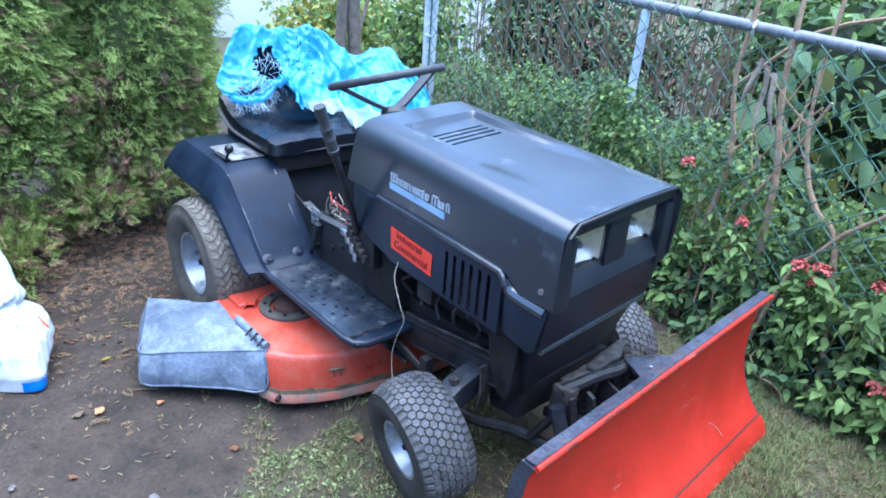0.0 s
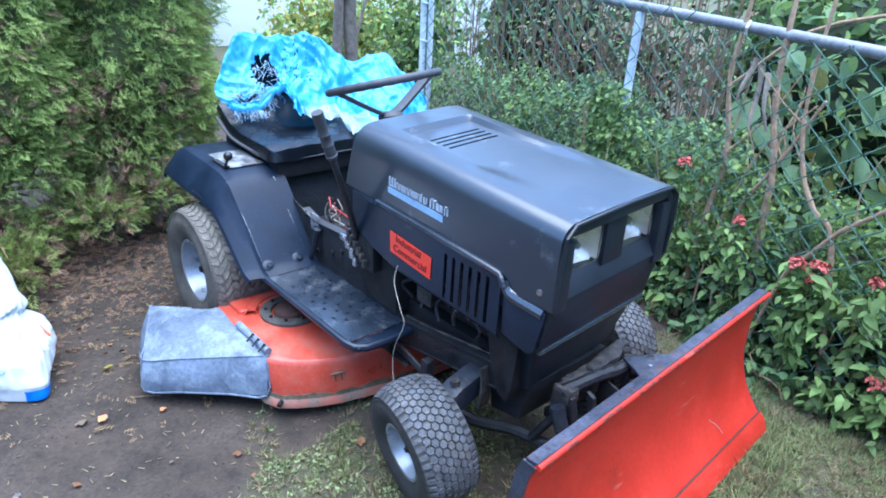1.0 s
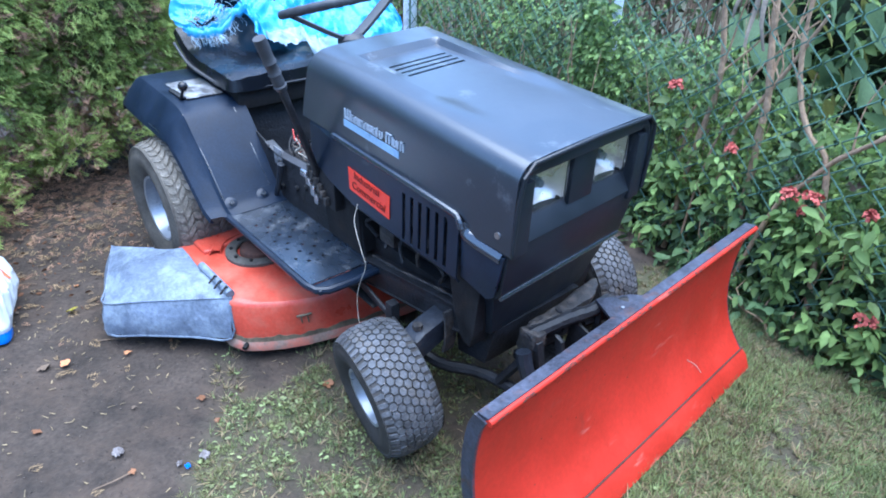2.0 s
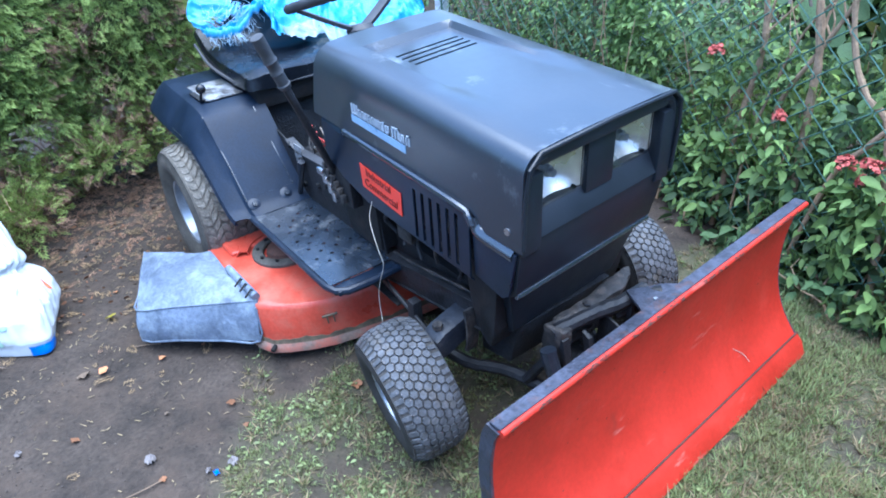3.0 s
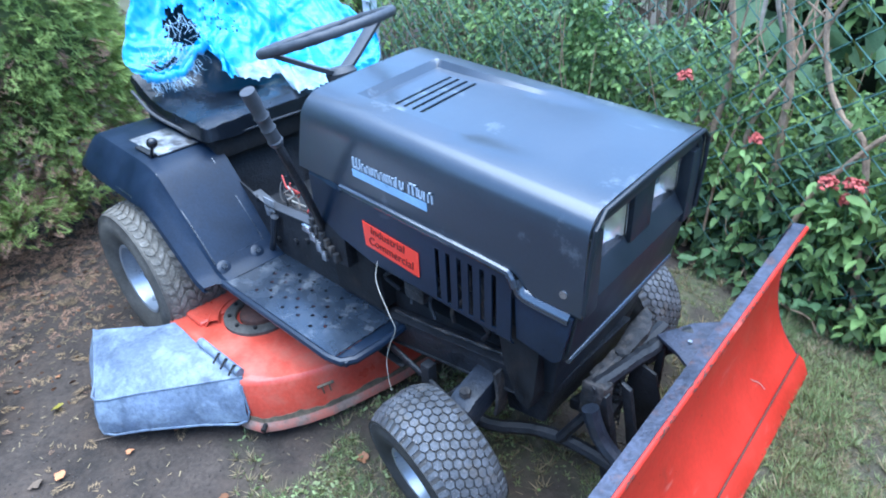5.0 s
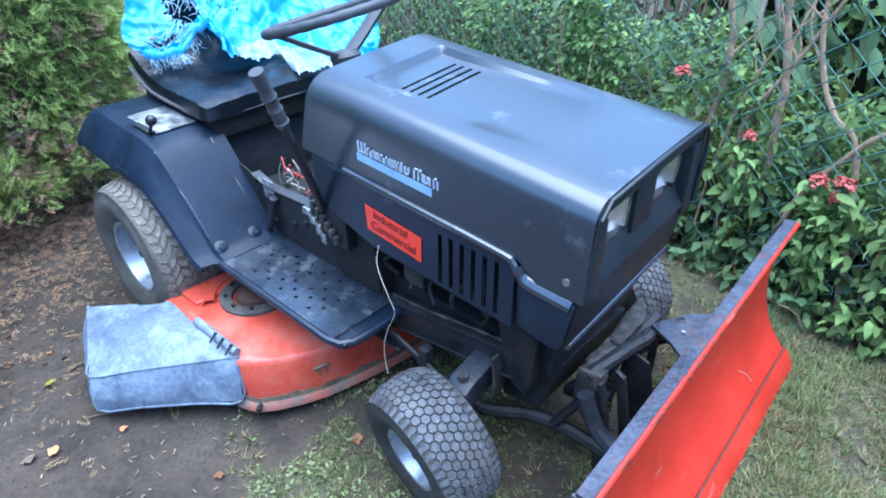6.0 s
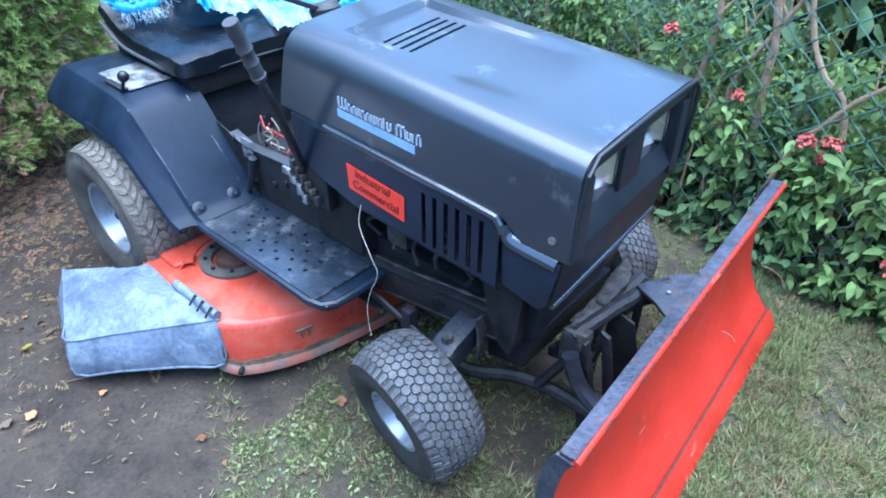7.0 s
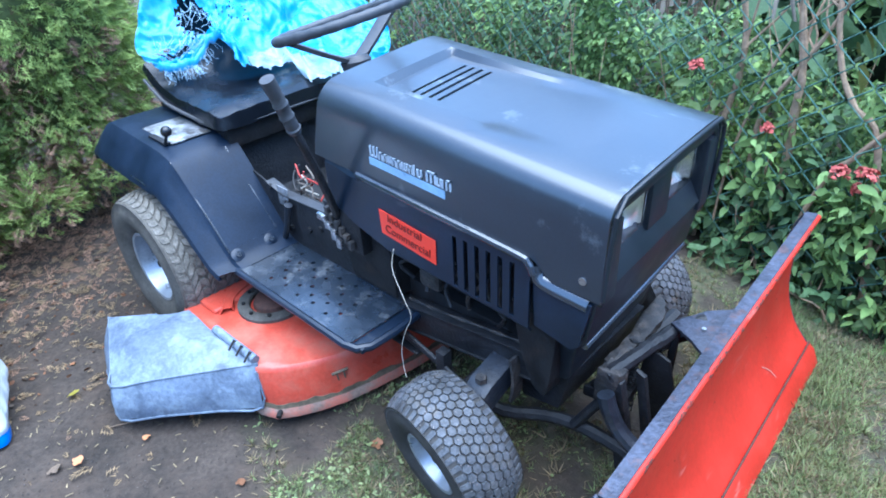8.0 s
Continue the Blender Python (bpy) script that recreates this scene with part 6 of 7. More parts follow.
# big vine leaves high up on the fence
rng = random.Random(11)
vine = thing("climbing_vine", "climbing vine with very large dull green leaves", "vine")
part("vine_stem", tube(smooth_path([fence_at(-1.6, 0.1, 0.3), fence_at(-1.0, 0.8, 0.25), fence_at(-0.5, 1.3, 0.25), fence_at(0.3, 1.25, 0.3), fence_at(0.7, 0.95, 0.3)], 5), 0.008, 6), M["stem"], vine)
bm = bmesh.new()
vs = [bm.verts.new(v) for v in BROAD_V]
for f in BROAD_F:
    bm.faces.new([vs[i] for i in f])
bmesh.ops.subdivide_edges(bm, edges=bm.edges[:], cuts=1, smooth=0.6)
old_leaf = mesh_of("vine_leaf", bm.copy(), M["leaf_olive"], angle=180)
big_leaf = mesh_of("vine_leaf", bm, M["leaf_vine"], angle=180)
for k in range(300):
    u = rng.uniform(-2.0, 0.62)
    z = rng.uniform(0.55, 1.65) if u < -0.2 else rng.uniform(0.68, 1.12)
    p = fence_at(u, z, rng.uniform(0.2, 0.6))
    ob = new("vine_leaf", old_leaf if rng.random() < (0.4 if -0.5 < u < 0.15 else 0.1) else big_leaf)
    ob.parent = vine
    turn = Euler((-rng.uniform(0.6, 1.5), rng.gauss(0, 0.4), math.atan2(-0.25, -0.95) + rng.gauss(0, 0.6) + math.pi / 2)).to_matrix().to_4x4()
    ob.matrix_basis = Matrix.Translation(p) @ turn @ Matrix.Scale(rng.uniform(0.07, 0.135), 4)

# flat red flower heads on stalks
def flower(p, lean, size, seed):
    rng = random.Random(seed)
    ob = thing("red_flower", "flat dusky-red flower head on a leafy stalk", "flower", "red flowers by the fence")
    foot = Vector((p[0] + lean, p[1] + 0.03, 0.0))
    stalk = smooth_path([foot, (Vector(p) + foot) / 2 + Vector((0.01, 0, 0.03)), p], 4)
    part("stalk", tube(stalk, 0.0032, 6), M["leaf_dark"], ob)
    around = [stalk[int(len(stalk) * rng.uniform(0.25, 0.86))] + Vector((rng.gauss(0, 0.03), rng.gauss(0, 0.025), rng.gauss(0, 0.015))) for _ in range(70)]
    scatter("leaves", LEAF_V, LEAF_F, placed(leaf_turns(rng, 70, 0.052, 0.4, (0.3, -0.95)), np.array([tuple(q) for q in around])), M["leaf"], ob, "stuff")
    n = 130
    pts = np.array([(p[0] + size * r * math.cos(a), p[1] + size * r * math.sin(a), p[2] + 0.008 - 0.02 * r * r + 0.010 * math.sin(3 * a + seed) * r + rng.uniform(-.003, .003)) for r, a in ((math.sqrt(rng.random()), rng.uniform(0, 6.28)) for _ in range(n))])
    scatter("flower_head", BROAD_V, BROAD_F, placed(leaf_turns(rng, n, 0.012, 0.15), pts), M["flower"], ob, "stuff")


# each head by its distance along the fence, height, lean and radius
for k, (u, z, lean, s_) in enumerate(((0.0, 0.503, 0.02, 0.024), (-0.070, 0.520, -0.02, 0.030), (-0.062, 0.466, 0.03, 0.018), (0.258, 0.562, 0.03, 0.016), (-0.252, 0.544, 0.02, 0.012), (0.556, 0.705, 0.02, 0.020), (-0.36, 0.235, 0.03, 0.030))):
    p = tuple(fence_at(u, z, -0.05))
    flower(p, lean, s_, 80 + k)

# ---- cedar hedge ----
# one flat fan of scale leaves: a midrib with side fingers that shorten towards the tip
SPRAY_V, SPRAY_F = [], []


def spray_finger(x, y, turn, ln, wide):
    dx, dy = math.sin(turn), math.cos(turn)
    i0 = len(SPRAY_V)
    for t, off in ((0, -wide * 0.35), (0.5, -wide), (1, 0), (0.5, wide)):
        px, py = x + dx * t * ln + dy * off, y + dy * t * ln - dx * off
        SPRAY_V.append((px, py, -0.16 * py * py - 0.25 * px * px + 0.03 * (1 if i0 % 3 else -1) * t))
    SPRAY_F.append((i0, i0 + 1, i0 + 2, i0 + 3))


for k in range(9):
    side = 1 if k % 2 else -1
    y, turn, ln = 0.05 + 0.088 * k, radians(side * (52 - 2.4 * k)), 0.50 - 0.026 * k
    spray_finger(0, y, turn, ln, 0.034)
    if k < 7:
        spray_finger(math.sin(turn) * ln * 0.42, y + math.cos(turn) * ln * 0.42, turn - side * radians(38), ln * 0.46, 0.026)
spray_finger(0, 0.66, 0, 0.36, 0.034)


def cedar(x, y, radius, tall, n, seed):
    rng = random.Random(seed)
    tree = thing("cedar_tree", "dense green cedar hedge tree, brown and bare near its foot", "tree", "cedar hedge")
    part("trunk", tube([(x, y, -0.05), (x + 0.02, y, 0.6), (x, y + 0.02, tall * 0.9)], [0.055, 0.045, 0.015], 10), M["bark"], tree)
    # solid core that closes the gaps; its darker colour paints inner shade
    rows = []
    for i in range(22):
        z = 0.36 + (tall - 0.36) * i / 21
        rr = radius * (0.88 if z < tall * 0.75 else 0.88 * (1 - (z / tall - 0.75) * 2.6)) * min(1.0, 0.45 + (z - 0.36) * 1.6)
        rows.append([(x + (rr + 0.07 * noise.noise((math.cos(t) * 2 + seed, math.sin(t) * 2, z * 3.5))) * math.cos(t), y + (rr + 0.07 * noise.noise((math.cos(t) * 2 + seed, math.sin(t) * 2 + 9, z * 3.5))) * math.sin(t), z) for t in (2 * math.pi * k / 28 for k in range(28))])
    part("inner_foliage", loft(rows, closed=True, cap=True), M["core"], tree, "solid core, painted as shade inside the hedge", angle=180)
    for k in range(26):
        t = rng.uniform(-1.9, 1.9)
        z0 = rng.uniform(0.05, 0.7)
        ln = radius * rng.uniform(0.7, 1.05)
        d = Vector((math.cos(t), math.sin(t), 0))
        a = Vector((x, y, z0))
        part("low_branch", tube(smooth_path([a, a + d * ln * 0.5 + Vector((0, 0, 0.03)), a + d * ln + Vector((0, 0, rng.uniform(-0.08, 0.12)))], 3), [0.012, 0.011, 0.010, 0.008, 0.006, 0.004, 0.003], 5), M["stem"], tree, "bare brown branch")
    green, dead = [[], []], [[], []]
    while len(green[0]) < n:
        t = rng.uniform(-2.4, 2.4) if rng.random() < 0.9 else rng.uniform(2.4, 3.9)
        z = rng.uniform(0.03, tall * 0.97)
        thin = max(0.0, 1 - (z - 0.03) / 0.55)
        if rng.random() < thin * 0.6:
            continue
        lump = noise.noise((math.cos(t) * 2.4 + seed * 3, math.sin(t) * 2.4, z * 3.2))
        tuft = noise.noise((math.cos(t) * 8 + seed, math.sin(t) * 8, z * 9.0))
        rr = radius * (1.0 if z < tall * 0.75 else 1 - (z / tall - 0.75) * 2.6) * (1 - 0.25 * thin) + 0.08 * lump + 0.05 * tuft + rng.uniform(-0.06, 0.03)
        d = Vector((math.cos(t), math.sin(t), 0))
        p = Vector((x, y, z)) + d * rr
        out = (d + Vector((rng.gauss(0, 0.45), rng.gauss(0, 0.45), rng.gauss(-0.15, 0.45)))).normalized()
        q = out.to_track_quat('Y', 'Z').to_matrix() @ Euler((0, rng.gauss(0, 0.8), 0)).to_matrix()
        size = rng.uniform(0.040, 0.086)
        is_dead = rng.random() < 0.05 + 0.42 * thin + (0.22 if tuft < -0.3 else 0) + (0.3 if lump > 0.2 and z < 0.85 else 0)
        lst = dead if is_dead else green
        lst[0].append(np.array(q) * size)
        lst[1].append(tuple(p))
    scatter("foliage", SPRAY_V, SPRAY_F, placed(np.array(green[0]), np.array(green[1])), M["cedar"], tree, "stuff")
    if dead[0]:
        scatter("dead_foliage", SPRAY_V, SPRAY_F, placed(np.array(dead[0]), np.array(dead[1])), M["cedar_dead"], tree, "stuff")
    return tree


for k, (x, y, r, h, n) in enumerate(((-1.20, -0.33, 0.42, 2.2, 12500), (-1.13, -0.98, 0.46, 2.3, 15500), (-1.02, -1.66, 0.46, 2.2, 9000), (-0.95, -2.35, 0.46, 2.2, 2200))):
    cedar(x, y, r, h, n, 100 + k)

# low green shoots that spill from the foot of the hedge
rng = random.Random(77)
for k, (x, y, z, rad, n) in enumerate(((-0.66, -1.16, 0.16, 0.20, 480), (-0.55, -1.02, 0.13, 0.15, 300), (-0.72, -0.93, 0.22, 0.14, 200), (-0.70, -0.62, 0.24, 0.16, 300), (-0.80, -0.40, 0.30, 0.15, 220), (-0.62, -1.36, 0.2, 0.2, 320))):
    shoot = thing("cedar_shoot", "low half-dead green cedar shoots at the foot of the hedge", "shoot", "low cedar shoots")
    turns, places = [], []
    for i in range(int(n * 0.75)):
        d = Vector((rng.gauss(0, 1), rng.gauss(0, 1), rng.gauss(0, 0.8))).normalized() * rng.random() ** 0.5
        q = (Vector((d.x + 0.5, d.y, d.z + 0.35)).normalized() + Vector((rng.gauss(0, 0.4), rng.gauss(0, 0.4), rng.gauss(0, 0.3)))).to_track_quat('Y', 'Z').to_matrix() @ Euler((0, rng.uniform(0, 6.28), 0)).to_matrix()
        turns.append(np.array(q) * rng.uniform(0.045, 0.085))
        places.append((x + d.x * rad, y + d.y * rad, max(0.02, z + d.z * rad * 0.8)))
    cut = int(len(turns) * 0.68)
    scatter("foliage", SPRAY_V, SPRAY_F, placed(np.array(turns[:cut]), np.array(places[:cut])), M["cedar"], shoot, "stuff")
    scatter("dead_foliage", SPRAY_V, SPRAY_F, placed(np.array(turns[cut:]), np.array(places[cut:])), M["cedar_dead"], shoot, "stuff")
    for j in range(7):
        e = Vector((x + rng.uniform(-rad, rad) * 0.8, y + rng.uniform(-rad, rad) * 0.8, z + rng.uniform(-0.05, 0.08)))
        o = Vector((x - 0.32, y + rng.uniform(-0.1, 0.1), rng.uniform(0.1, 0.3)))
        part("twig", tube(smooth_path([o, (o + e) / 2 + Vector((0, 0, 0.03)), e], 3), [0.008, 0.007, 0.006, 0.005, 0.004, 0.003, 0.002], 5), M["stem"], shoot)

# ---- distance ----
def far_bush(p, size, n, seed, mats, leaf=0.07, dense=True):
    rng = random.Random(seed)
    ob = thing("background_bush", "leafy bush in the distance behind the garden", "bush", "background bushes")
    part("stem", tube([(p[0], p[1], -0.02), (p[0] + 0.05, p[1], size[2] * 0.5)], [0.03, 0.012], 8), M["bark"], ob)
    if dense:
        # near-black solid core: the bush's inner shade painted as colour
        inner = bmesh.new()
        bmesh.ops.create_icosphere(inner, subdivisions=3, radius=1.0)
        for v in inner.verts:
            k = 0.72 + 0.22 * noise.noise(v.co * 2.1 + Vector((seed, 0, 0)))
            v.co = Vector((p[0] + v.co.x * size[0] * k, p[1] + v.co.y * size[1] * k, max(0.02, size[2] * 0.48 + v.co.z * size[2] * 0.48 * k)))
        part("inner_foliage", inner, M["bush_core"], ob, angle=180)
    else:
        for k in range(16):
            a_, h_ = rng.uniform(0, 6.28), rng.uniform(0.5, 0.95) * size[2]
            spread = rng.uniform(0.3, 0.8)
            path = [Vector((p[0] + spread * t * size[0] * math.cos(a_ + 0.5 * t), p[1] + spread * t * size[1] * math.sin(a_ + 0.5 * t), 0.05 + h_ * t ** 0.8)) + Vector((rng.gauss(0, 0.04), rng.gauss(0, 0.04), 0)) for t in (0.1, 0.3, 0.5, 0.75, 1.0)]
            part("branch", tube(smooth_path(path, 2), [0.006 - 0.0005 * i for i in range(9)], 6), M["twig"], ob)
    for j, m in enumerate(mats):
        pts = []
        while len(pts) < n // len(mats):
            d = Vector((rng.gauss(0, 1), rng.gauss(0, 1), rng.gauss(0, 1))).normalized()
            k = 0.80 + 0.24 * noise.noise(d * 2.1 + Vector((seed, 0, 0))) + (rng.uniform(-0.12, 0.16) if dense else rng.uniform(-0.7, 0.25))
            q = (p[0] + d.x * size[0] * k, p[1] + d.y * size[1] * k, max(0.03, size[2] * 0.48 + d.z * size[2] * 0.5 * k))
            pts.append(q)
        scatter("leaves", LEAF_V, LEAF_F, placed(leaf_turns(rng, len(pts), leaf, 0.6), np.array(pts)), M[m], ob, "stuff")


for k, (p, s_, n, ms) in enumerate((((2.6, 2.6), (0.9, 0.6, 1.55), 2200, ["leaf_dark", "leaf"]), ((1.2, 2.9), (1.0, 0.6, 1.5), 2600, ["leaf_dark", "leaf"]), ((3.8, 2.5), (0.9, 0.7, 1.6), 1200, ["leaf_dark", "leaf"]), ((0.80, 3.6), (1.0, 0.7, 2.1), 2600, ["leaf_dark", "leaf", "leaf_vine"]), ((2.0, 3.4), (1.0, 0.7, 2.2), 2600, ["leaf_dark", "leaf", "leaf_vine"]), ((-1.45, 3.2), (0.6, 0.6, 1.8), 1500, ["leaf_dark", "twig", "leaf"]))):
    far_bush(p, s_, int(n * 1.5), 140 + k, ms, 0.09)
for k, (p, s_, n, ms) in enumerate((((-0.2, 2.9), (0.9, 0.6, 1.6), 1500, ["leaf_dark", "twig"]), ((-1.0, 3.4), (0.9, 0.6, 1.6), 1300, ["leaf_dark", "twig"]), ((-2.1, 2.35), (0.55, 0.5, 1.5), 1900, ["leaf_dark", "leaf", "leaf_light"]), ((-3.4, 2.75), (0.9, 0.8, 1.5), 2000, ["leaf", "leaf_light", "leaf_yellow"]), ((-3.3, 2.05), (0.6, 0.55, 1.3), 1700, ["leaf_light", "leaf_yellow", "leaf"]), ((-4.6, 3.05), (0.9, 0.8, 1.2), 1500, ["leaf_light", "leaf_yellow", "leaf_light"]))):
    far_bush(p, s_, n, 150 + k, ms, 0.075, False)
for k, (x, y, r, lean) in enumerate(((-1.86, 1.38, 0.036, 0.02), (-1.82, 1.47, 0.045, -0.03))):
    tree = thing("garden_tree", "bare brown tree trunk behind the tractor", "tree", "trees behind")
    rng = random.Random(200 + k)
    pts = smooth_path([(x, y, -0.05), (x + lean * 0.5, y, 0.9), (x + lean, y + 0.02, 1.8), (x + lean * 2, y, 3.2)], 5)
    part("trunk", tube([p + Vector((rng.uniform(-.008, .008), rng.uniform(-.008, .008), 0)) for p in pts], [r * (1.2 - 0.03 * i) for i in range(len(pts))], 12), M["bark"], tree)
    for j in range(4):
        a = Vector((x, y, rng.uniform(0.7, 2.0)))
        b_ = a + Vector((rng.uniform(-0.5, 0.5), rng.uniform(-0.3, 0.4), rng.uniform(0.2, 0.7)))
        part("limb", tube(smooth_path([a, (a + b_) / 2 + Vector((0, 0, -0.03)), b_], 4), [0.02 - 0.0018 * i for i in range(9)], 6), M["bark"], tree)
    pts = np.array([(x + rng.gauss(0, 0.55), y + rng.gauss(0, 0.45), rng.uniform(1.2, 2.2)) for _ in range(110)])
    scatter("crown", BROAD_V, BROAD_F, placed(leaf_turns(rng, len(pts), 0.085, 0.7), pts), M["leaf_light"], tree, "stuff")

house = thing("garden_shed", "white-painted shed wall in the distance", "building")
part("wall", box(-8.2, -7.2, 0.3, 6.6, 0, 2.6, 0.01), M["house"], house)
part("roof", prism([(-8.4, 2.6), (-7.0, 2.6), (-7.7, 3.2)], 0.2, 6.7, "y", 0.01), M["roof"], house)
part("corner_board", box(-7.198, -7.175, 6.5, 6.61, 0, 2.6, 0.004), M["house"], house)

neighbour = thing("neighbour_house", "white house wall showing through gaps between the bushes", "building")
for k in range(13):
    part("siding_board", box(-4.6, -2.2, 5.0 + 0.004 * (k % 2), 5.15, 0.2 * k, 0.2 * k + 0.198, 0.004), M["house"], neighbour)
part("roof", prism([(4.7, 2.6), (8.2, 2.6), (6.4, 3.9)], -4.8, -2.0, "x", 0.01), M["roof"], neighbour)

# plain board walls added out of view to keep low sky off the tractor
for name, args in (("wall_east", (5.6, 5.75, -6.2, 7.0)), ("wall_south", (-4.0, 5.6, -6.2, -6.05))):
    x0, x1, y0, y1 = args
    tagged(part(name, box(x0, x1, y0, y1, -0.02, 2.3, 0.01), M["boards"]), "plain board wall, unseen, added to block low sky", "wall", kind="structure")

# ---- litter, grass and fallen leaves ----
rng = random.Random(50)
BLADE_V, BLADE_F = [], []
for k in range(6):
    a = k * 1.047 + 0.3
    dx, dy = math.cos(a), math.sin(a)
    i0 = len(BLADE_V)
    h = 0.7 + 0.3 * (k % 3) / 2
    BLADE_V += [(dx * 0.06 - dy * 0.07, dy * 0.06 + dx * 0.07, 0), (dx * 0.06 + dy * 0.07, dy * 0.06 - dx * 0.07, 0), (dx * (0.4 + 0.1 * k), dy * (0.4 + 0.1 * k), h)]
    BLADE_F.append((i0, i0 + 1, i0 + 2))
pts = []
while len(pts) < 36000:
    x, y = rng.uniform(0.6, 3.0), rng.uniform(-1.7, 1.15)
    if rng.random() < lawn_share(x, y) * (1.0 if x > 1.5 or y < -0.2 else 0.5):
        pts.append((x, y, height(x, y) - 0.002))
turns = np.array([np.array(Euler((rng.gauss(0, .2), rng.gauss(0, .2), rng.uniform(0, 6.28))).to_matrix()) * rng.uniform(0.008, 0.024) * (1.0 + 0.7 * (p[0] > 1.55) * max(0.0, 0.5 + 1.6 * noise.noise((p[0] * 5, p[1] * 5, 3.0)))) for p in pts])
scatter("grass", BLADE_V, BLADE_F, placed(turns, np.array(pts)), M["grass"], None, "stuff", "thin short green and yellowing grass")
wide = []
while len(wide) < 26000:
    x, y = rng.gauss(2.2, 1.3), rng.gauss(-0.9, 1.5)
    inside = 0.6 < x < 3.0 and -1.7 < y < 1.15
    if x > 0.6 and y < 1.0 + 0.1 * x and not inside and rng.random() < lawn_share(x, y):
        wide.append((x, y, height(x, y) - 0.002))
turns = np.array([np.array(Euler((rng.gauss(0, .2), rng.gauss(0, .2), rng.uniform(0, 6.28))).to_matrix()) * rng.uniform(0.012, 0.036) for _ in wide])
scatter("grass", BLADE_V, BLADE_F, placed(turns, np.array(wide)), M["grass"], None, "stuff", "thin short green and yellowing grass")
half = [p for p in pts if rng.random() < 0.45 + 0.5 * noise.noise((p[0] * 3, p[1] * 3, 6.0))]
turns = np.array([np.array(Euler((rng.gauss(0, .8), rng.gauss(0, .8), rng.uniform(0, 6.28))).to_matrix()) * rng.uniform(0.014, 0.044) for _ in half])
scatter("dead_grass", BLADE_V, BLADE_F, placed(turns, np.array(half)), M["straw"], None, "stuff", "dead straw-coloured grass among the green")
pts = []
while len(pts) < 4200:
    x, y = rng.gauss(1.05, 0.40), rng.gauss(-0.5, 0.36)
    if rng.random() < lawn_share(x, y) ** 1.5:
        pts.append((x, y, height(x, y) + rng.uniform(0.002, 0.014)))
scatter("ground_weeds", LEAF_V, LEAF_F, placed(leaf_turns(rng, len(pts), 0.014, 0.1), np.array(pts)), M["grass"], None, "stuff", "tiny-leaved green weeds on the soil")
pts, turns = [], []
while len(pts) < 3600:
    x, y = rng.uniform(-1.0, 2.4), rng.uniform(-1.7, 1.1)
    if rng.random() < (0.85 if x < -0.1 else 0.30 if x < 0.7 else 0.22):
        pts.append((x, y, height(x, y) + 0.004))
        turns.append(np.array(Euler((rng.gauss(0, .15), rng.gauss(0, .15), rng.uniform(0, 6.28))).to_matrix()) @ np.diag((rng.uniform(.0007, .0018), rng.uniform(.006, .022), 0.004)))
scatter("dry_litter", [(-1, 0, 0), (1, 0, 0), (0.6, 1, 0.4), (-0.6, 1, 0.4)], [(0, 1, 2, 3)], placed(np.array(turns), np.array(pts)), M["straw"], None, "stuff", "dry needles and bits of straw on soil")
pts = [(-1.0 + abs(rng.gauss(0, 0.36)), rng.uniform(-1.4, 0.3)) for _ in range(2600)]
scatter("hedge_litter", SPRAY_V, SPRAY_F, placed(np.array([np.array(Euler((rng.gauss(0, .2), rng.gauss(0, .2), rng.uniform(0, 6.28))).to_matrix()) * rng.uniform(0.02, 0.055) for _ in pts]), np.array([(x, y, height(x, y) + 0.006) for x, y in pts])), M["cedar_dead"], None, "stuff", "dead brown cedar litter below the hedge")
pts = [(-0.65 + abs(rng.gauss(0, 0.55)), rng.uniform(-1.3, -0.25)) for _ in range(330)]
scatter("cedar_bits", SPRAY_V, SPRAY_F, placed(np.array([np.array(Euler((rng.gauss(0, .2), rng.gauss(0, .2), rng.uniform(0, 6.28))).to_matrix()) * rng.uniform(0.02, 0.065) for _ in pts]), np.array([(x, y, height(x, y) + 0.006) for x, y in pts])), M["cedar_bit"], None, "stuff", "yellowed bits of cedar scattered on soil")
pts = [(rng.uniform(-0.9, 0.2), rng.uniform(-1.2, 0.2)) for _ in range(480)]
scatter("small_leaf_litter", LEAF_V, LEAF_F, placed(leaf_turns(rng, len(pts), 0.022, 0.3), np.array([(x, y, height(x, y) + 0.006) for x, y in pts])), M["leaf_brown"], None, "stuff", "small orange-brown leaf litter near the hedge")
leaf_bm = bmesh.new()
vs = [leaf_bm.verts.new((v[0], v[1], v[2] + 0.22 * v[0] * v[0] + 0.12 * (v[1] - 0.5) ** 2)) for v in BROAD_V]
for f in BROAD_F:
    leaf_bm.faces.new([vs[i] for i in f])
bmesh.ops.subdivide_edges(leaf_bm, edges=leaf_bm.edges[:], cuts=1, smooth=0.3)
for v in leaf_bm.verts:
    c = v.co.copy()
    v.co += Vector((0.22 * noise.noise(c * 4.1), 0.22 * noise.noise(c * 4.1 + Vector((7, 0, 0))), 0.30 * noise.noise(c * 3.0 + Vector((0, 7, 0))) + 0.1))
fallen = {}
for key in ("leaf_yellow", "leaf_brown", "leaf_pale"):
    fallen[key] = mesh_of("fallen_leaf", leaf_bm.copy(), M[key], angle=180)
spots = [(0.193, -0.91, "leaf_yellow", 0.05), (0.53, -0.815, "leaf_brown", 0.03), (0.897, -0.73, "leaf_brown", 0.035), (1.06, -0.385, "leaf_brown", 0.045), (0.48, -1.0, "leaf_brown", 0.04), (0.47, -1.045, "leaf_pale", 0.05), (0.734, -1.133, "leaf_brown", 0.035)]
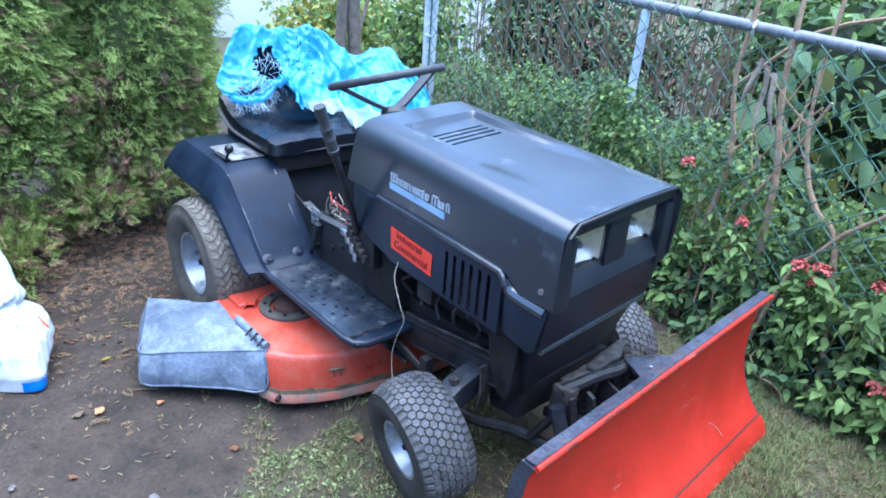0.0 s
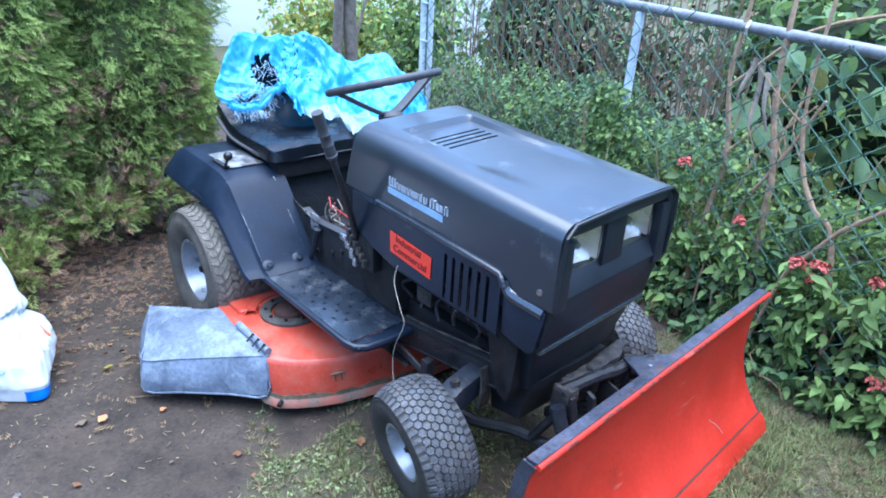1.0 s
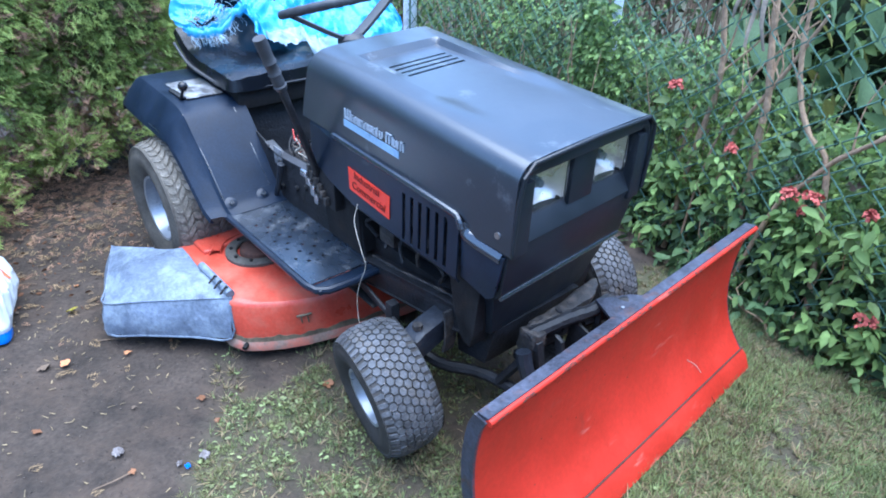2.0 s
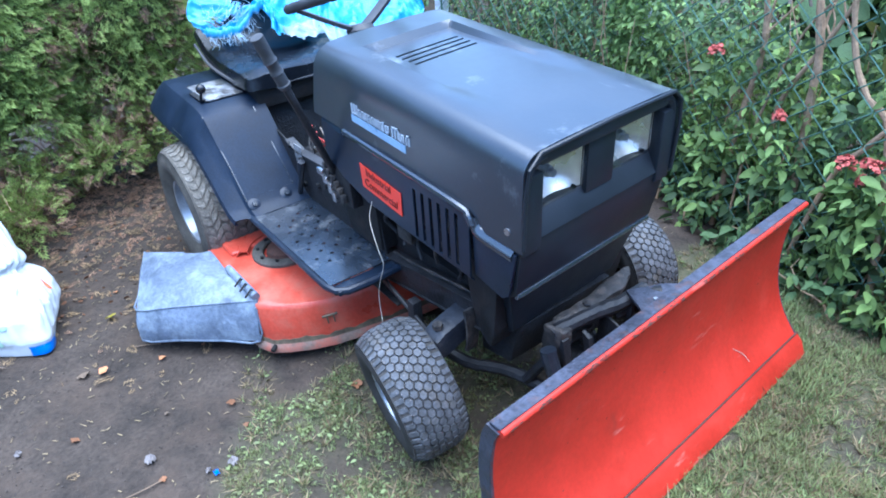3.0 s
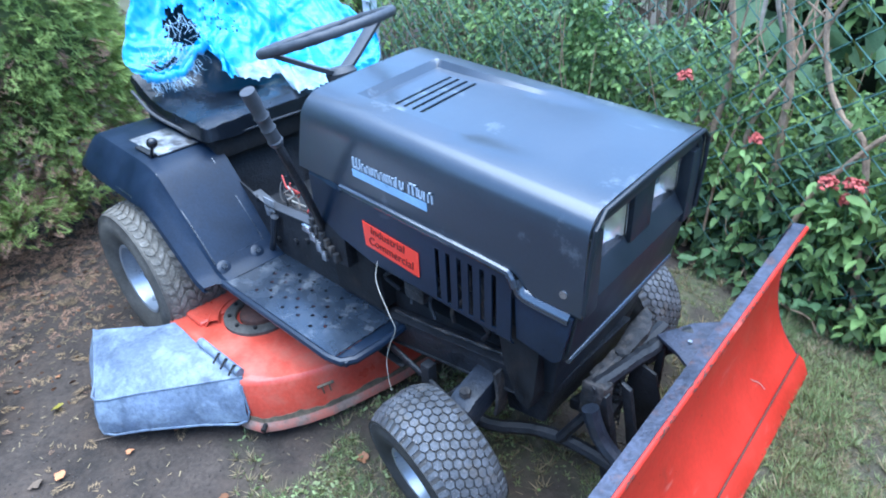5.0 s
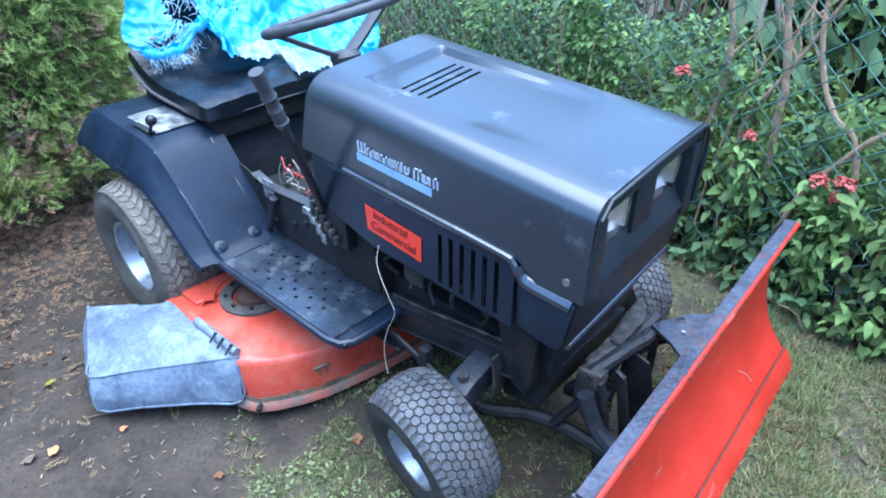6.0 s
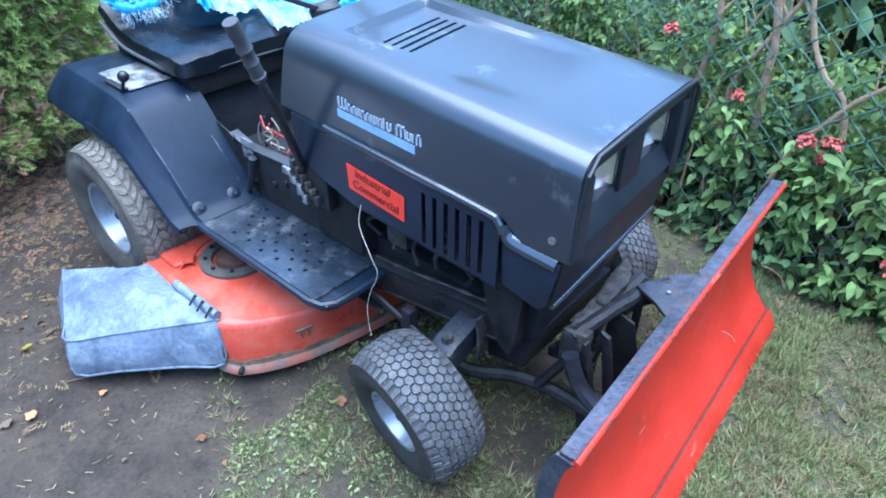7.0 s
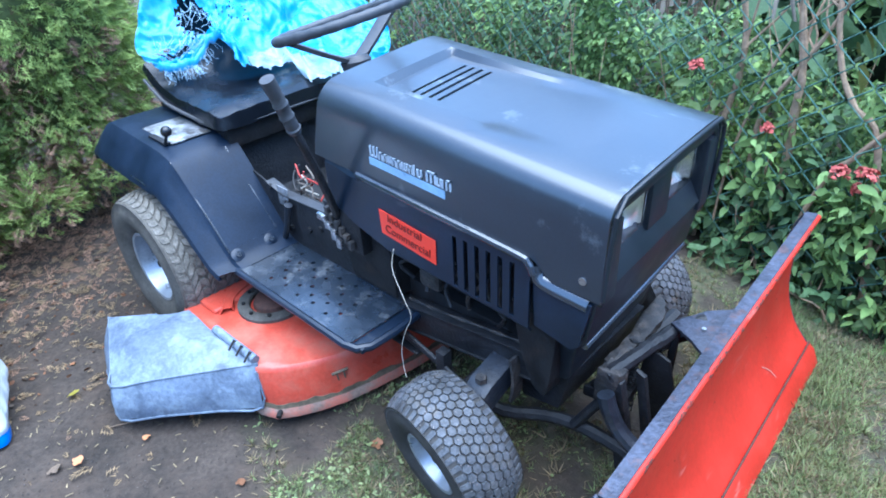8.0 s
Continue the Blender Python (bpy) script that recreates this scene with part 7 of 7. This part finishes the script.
while len(spots) < 52:
    x, y = rng.uniform(-0.5, 2.3), rng.uniform(-1.5, 0.95)
    spots.append((x, y, rng.choice(("leaf_brown", "leaf_brown", "leaf_pale", "leaf_pale")), rng.uniform(0.011, 0.027)))
leaf_labels = {"leaf_yellow": "yellow fallen leaf lying on the soil", "leaf_brown": "orange-brown fallen leaf lying on the soil", "leaf_pale": "pale dry curled leaf lying on the soil"}
for x, y, key, s_ in spots:
    s_ *= 0.8
    ob = tagged(new("fallen_leaf", fallen[key]), leaf_labels[key], "leaf", "fallen leaves")
    ob.matrix_basis = Matrix.Translation((x, y, height(x, y) + 0.004)) @ Euler((rng.gauss(0, .2), rng.gauss(0, .2), rng.uniform(0, 6.28))).to_matrix().to_4x4() @ Matrix.Scale(s_, 4)
for k in range(9):
    x, y, a = rng.uniform(-0.3, 1.2), rng.uniform(-1.4, -0.6), rng.uniform(0, 6.28)
    ln = rng.uniform(0.04, 0.10)
    p = Vector((x, y, height(x, y) + 0.006))
    q = p + Vector((math.cos(a) * ln, math.sin(a) * ln, 0.004))
    tagged(part("fallen_twig", tube(smooth_path([p, (p + q) / 2 + Vector((0.006, 0.006, 0.004)), q], 3), 0.002, 5), M["twig"]), "thin dry twig lying on the soil", "twig", "fallen twigs")
tagged(part("broken_stick", tube(smooth_path([(0.09, -1.46, 0.016), (0.15, -1.37, 0.02), (0.20, -1.305, 0.019), (0.262, -1.235, 0.012)], 4), [0.010, 0.011, 0.011, 0.010, 0.011, 0.010, 0.009, 0.0095, 0.009, 0.008, 0.007, 0.005, 0.002], 8), M["leaf_pale"]), "pale broken stick lying beside the sack", "stick")
pts = []
while len(pts) < 1500:
    x, y = rng.uniform(0.02, 0.95), rng.uniform(-1.75, -1.30)
    if rng.random() < max(0.0, min(1.0, (-1.30 - y) / 0.12 - 0.3 * noise.noise((x * 6, y * 6, 1.0)))):
        pts.append((x, y, height(x, y) + rng.uniform(0.004, 0.022)))
scatter("leaf_litter", BROAD_V, BROAD_F, placed(leaf_turns(rng, len(pts), 0.027, 0.6) @ np.diag((0.55, 1.0, 1.0)), np.array(pts)), M["leaf_litter"], None, "stuff", "heap of dead brown leaves beside the sack")
# crumbs of soil
CRUMB_V = [(1, 0, 0.1), (-0.2, 0.9, 0), (-0.8, -0.5, 0.1), (0.3, -0.8, 0), (0.1, 0, 0.9), (0, 0.1, -0.4)]
CRUMB_F = [(0, 1, 4), (1, 2, 4), (2, 3, 4), (3, 0, 4), (1, 0, 5), (2, 1, 5), (3, 2, 5), (0, 3, 5)]
pts, turns = [], []
while len(pts) < 9000:
    x, y = rng.uniform(-0.95, 2.2), rng.uniform(-1.7, 1.0)
    if rng.random() < (1 - lawn_share(x, y)) * (0.35 + 0.6 * max(0.0, noise.noise((x * 3, y * 3, 8.0)) + 0.2)):
        pts.append((x, y, height(x, y) + 0.001))
        turns.append(np.array(Euler((rng.uniform(0, 6), rng.uniform(0, 6), rng.uniform(0, 6))).to_matrix()) * rng.choice((0.0016, 0.002, 0.0028, 0.0036)))
scatter("soil_crumbs", CRUMB_V, CRUMB_F, placed(np.array(turns), np.array(pts)), M["crumb"], None, "stuff", "loose crumbs of dark soil")
# crumpled scraps
for k, (x, y, w) in enumerate(((0.948, -0.977, 0.022), (1.096, -0.804, 0.019), (1.081, -0.867, 0.012), (0.682, -1.26, 0.014))):
    rows = [[(x + w * u * (0.75 - 0.25 * v * v + 0.5 * noise.noise((u * 1.7 + 5 * k, v * 1.7, 1.0))), y + 0.8 * w * v * (0.75 - 0.25 * u * u + 0.5 * noise.noise((u * 1.7, v * 1.7 + 5 * k, 2.0))), height(x, y) + 0.006 + 0.022 * abs(noise.noise((u * 2.2 + 3 * k, v * 2.2, 0.5)))) for v in (-1, -.6, -.2, .2, .6, 1)] for u in (-1, -.6, -.2, .2, .6, 1)]
    tagged(part("scrap", solid(loft(rows), 0.0008), M["scrap"], angle=40), "pale crumpled scrap lying on the ground", "scrap", "pale scraps")
rows = [[(1.100 + 0.008 * u * (1 + 0.4 * noise.noise((u * 2, v * 2, 4.0))), -0.852 + 0.006 * v * (1 + 0.5 * noise.noise((u * 2, v * 2, 9.0))), height(1.1, -0.852) + 0.006 + 0.012 * abs(noise.noise((u * 2.4, v * 2.4, 6.5)))) for v in (-1, -.6, -.2, .2, .6, 1)] for u in (-1, -.6, -.2, .2, .6, 1)]
tagged(part("scrap", solid(loft(rows), 0.0008), M["bag_blue"], angle=40), "small blue crumpled plastic scrap lying on the ground", "scrap", "pale scraps")
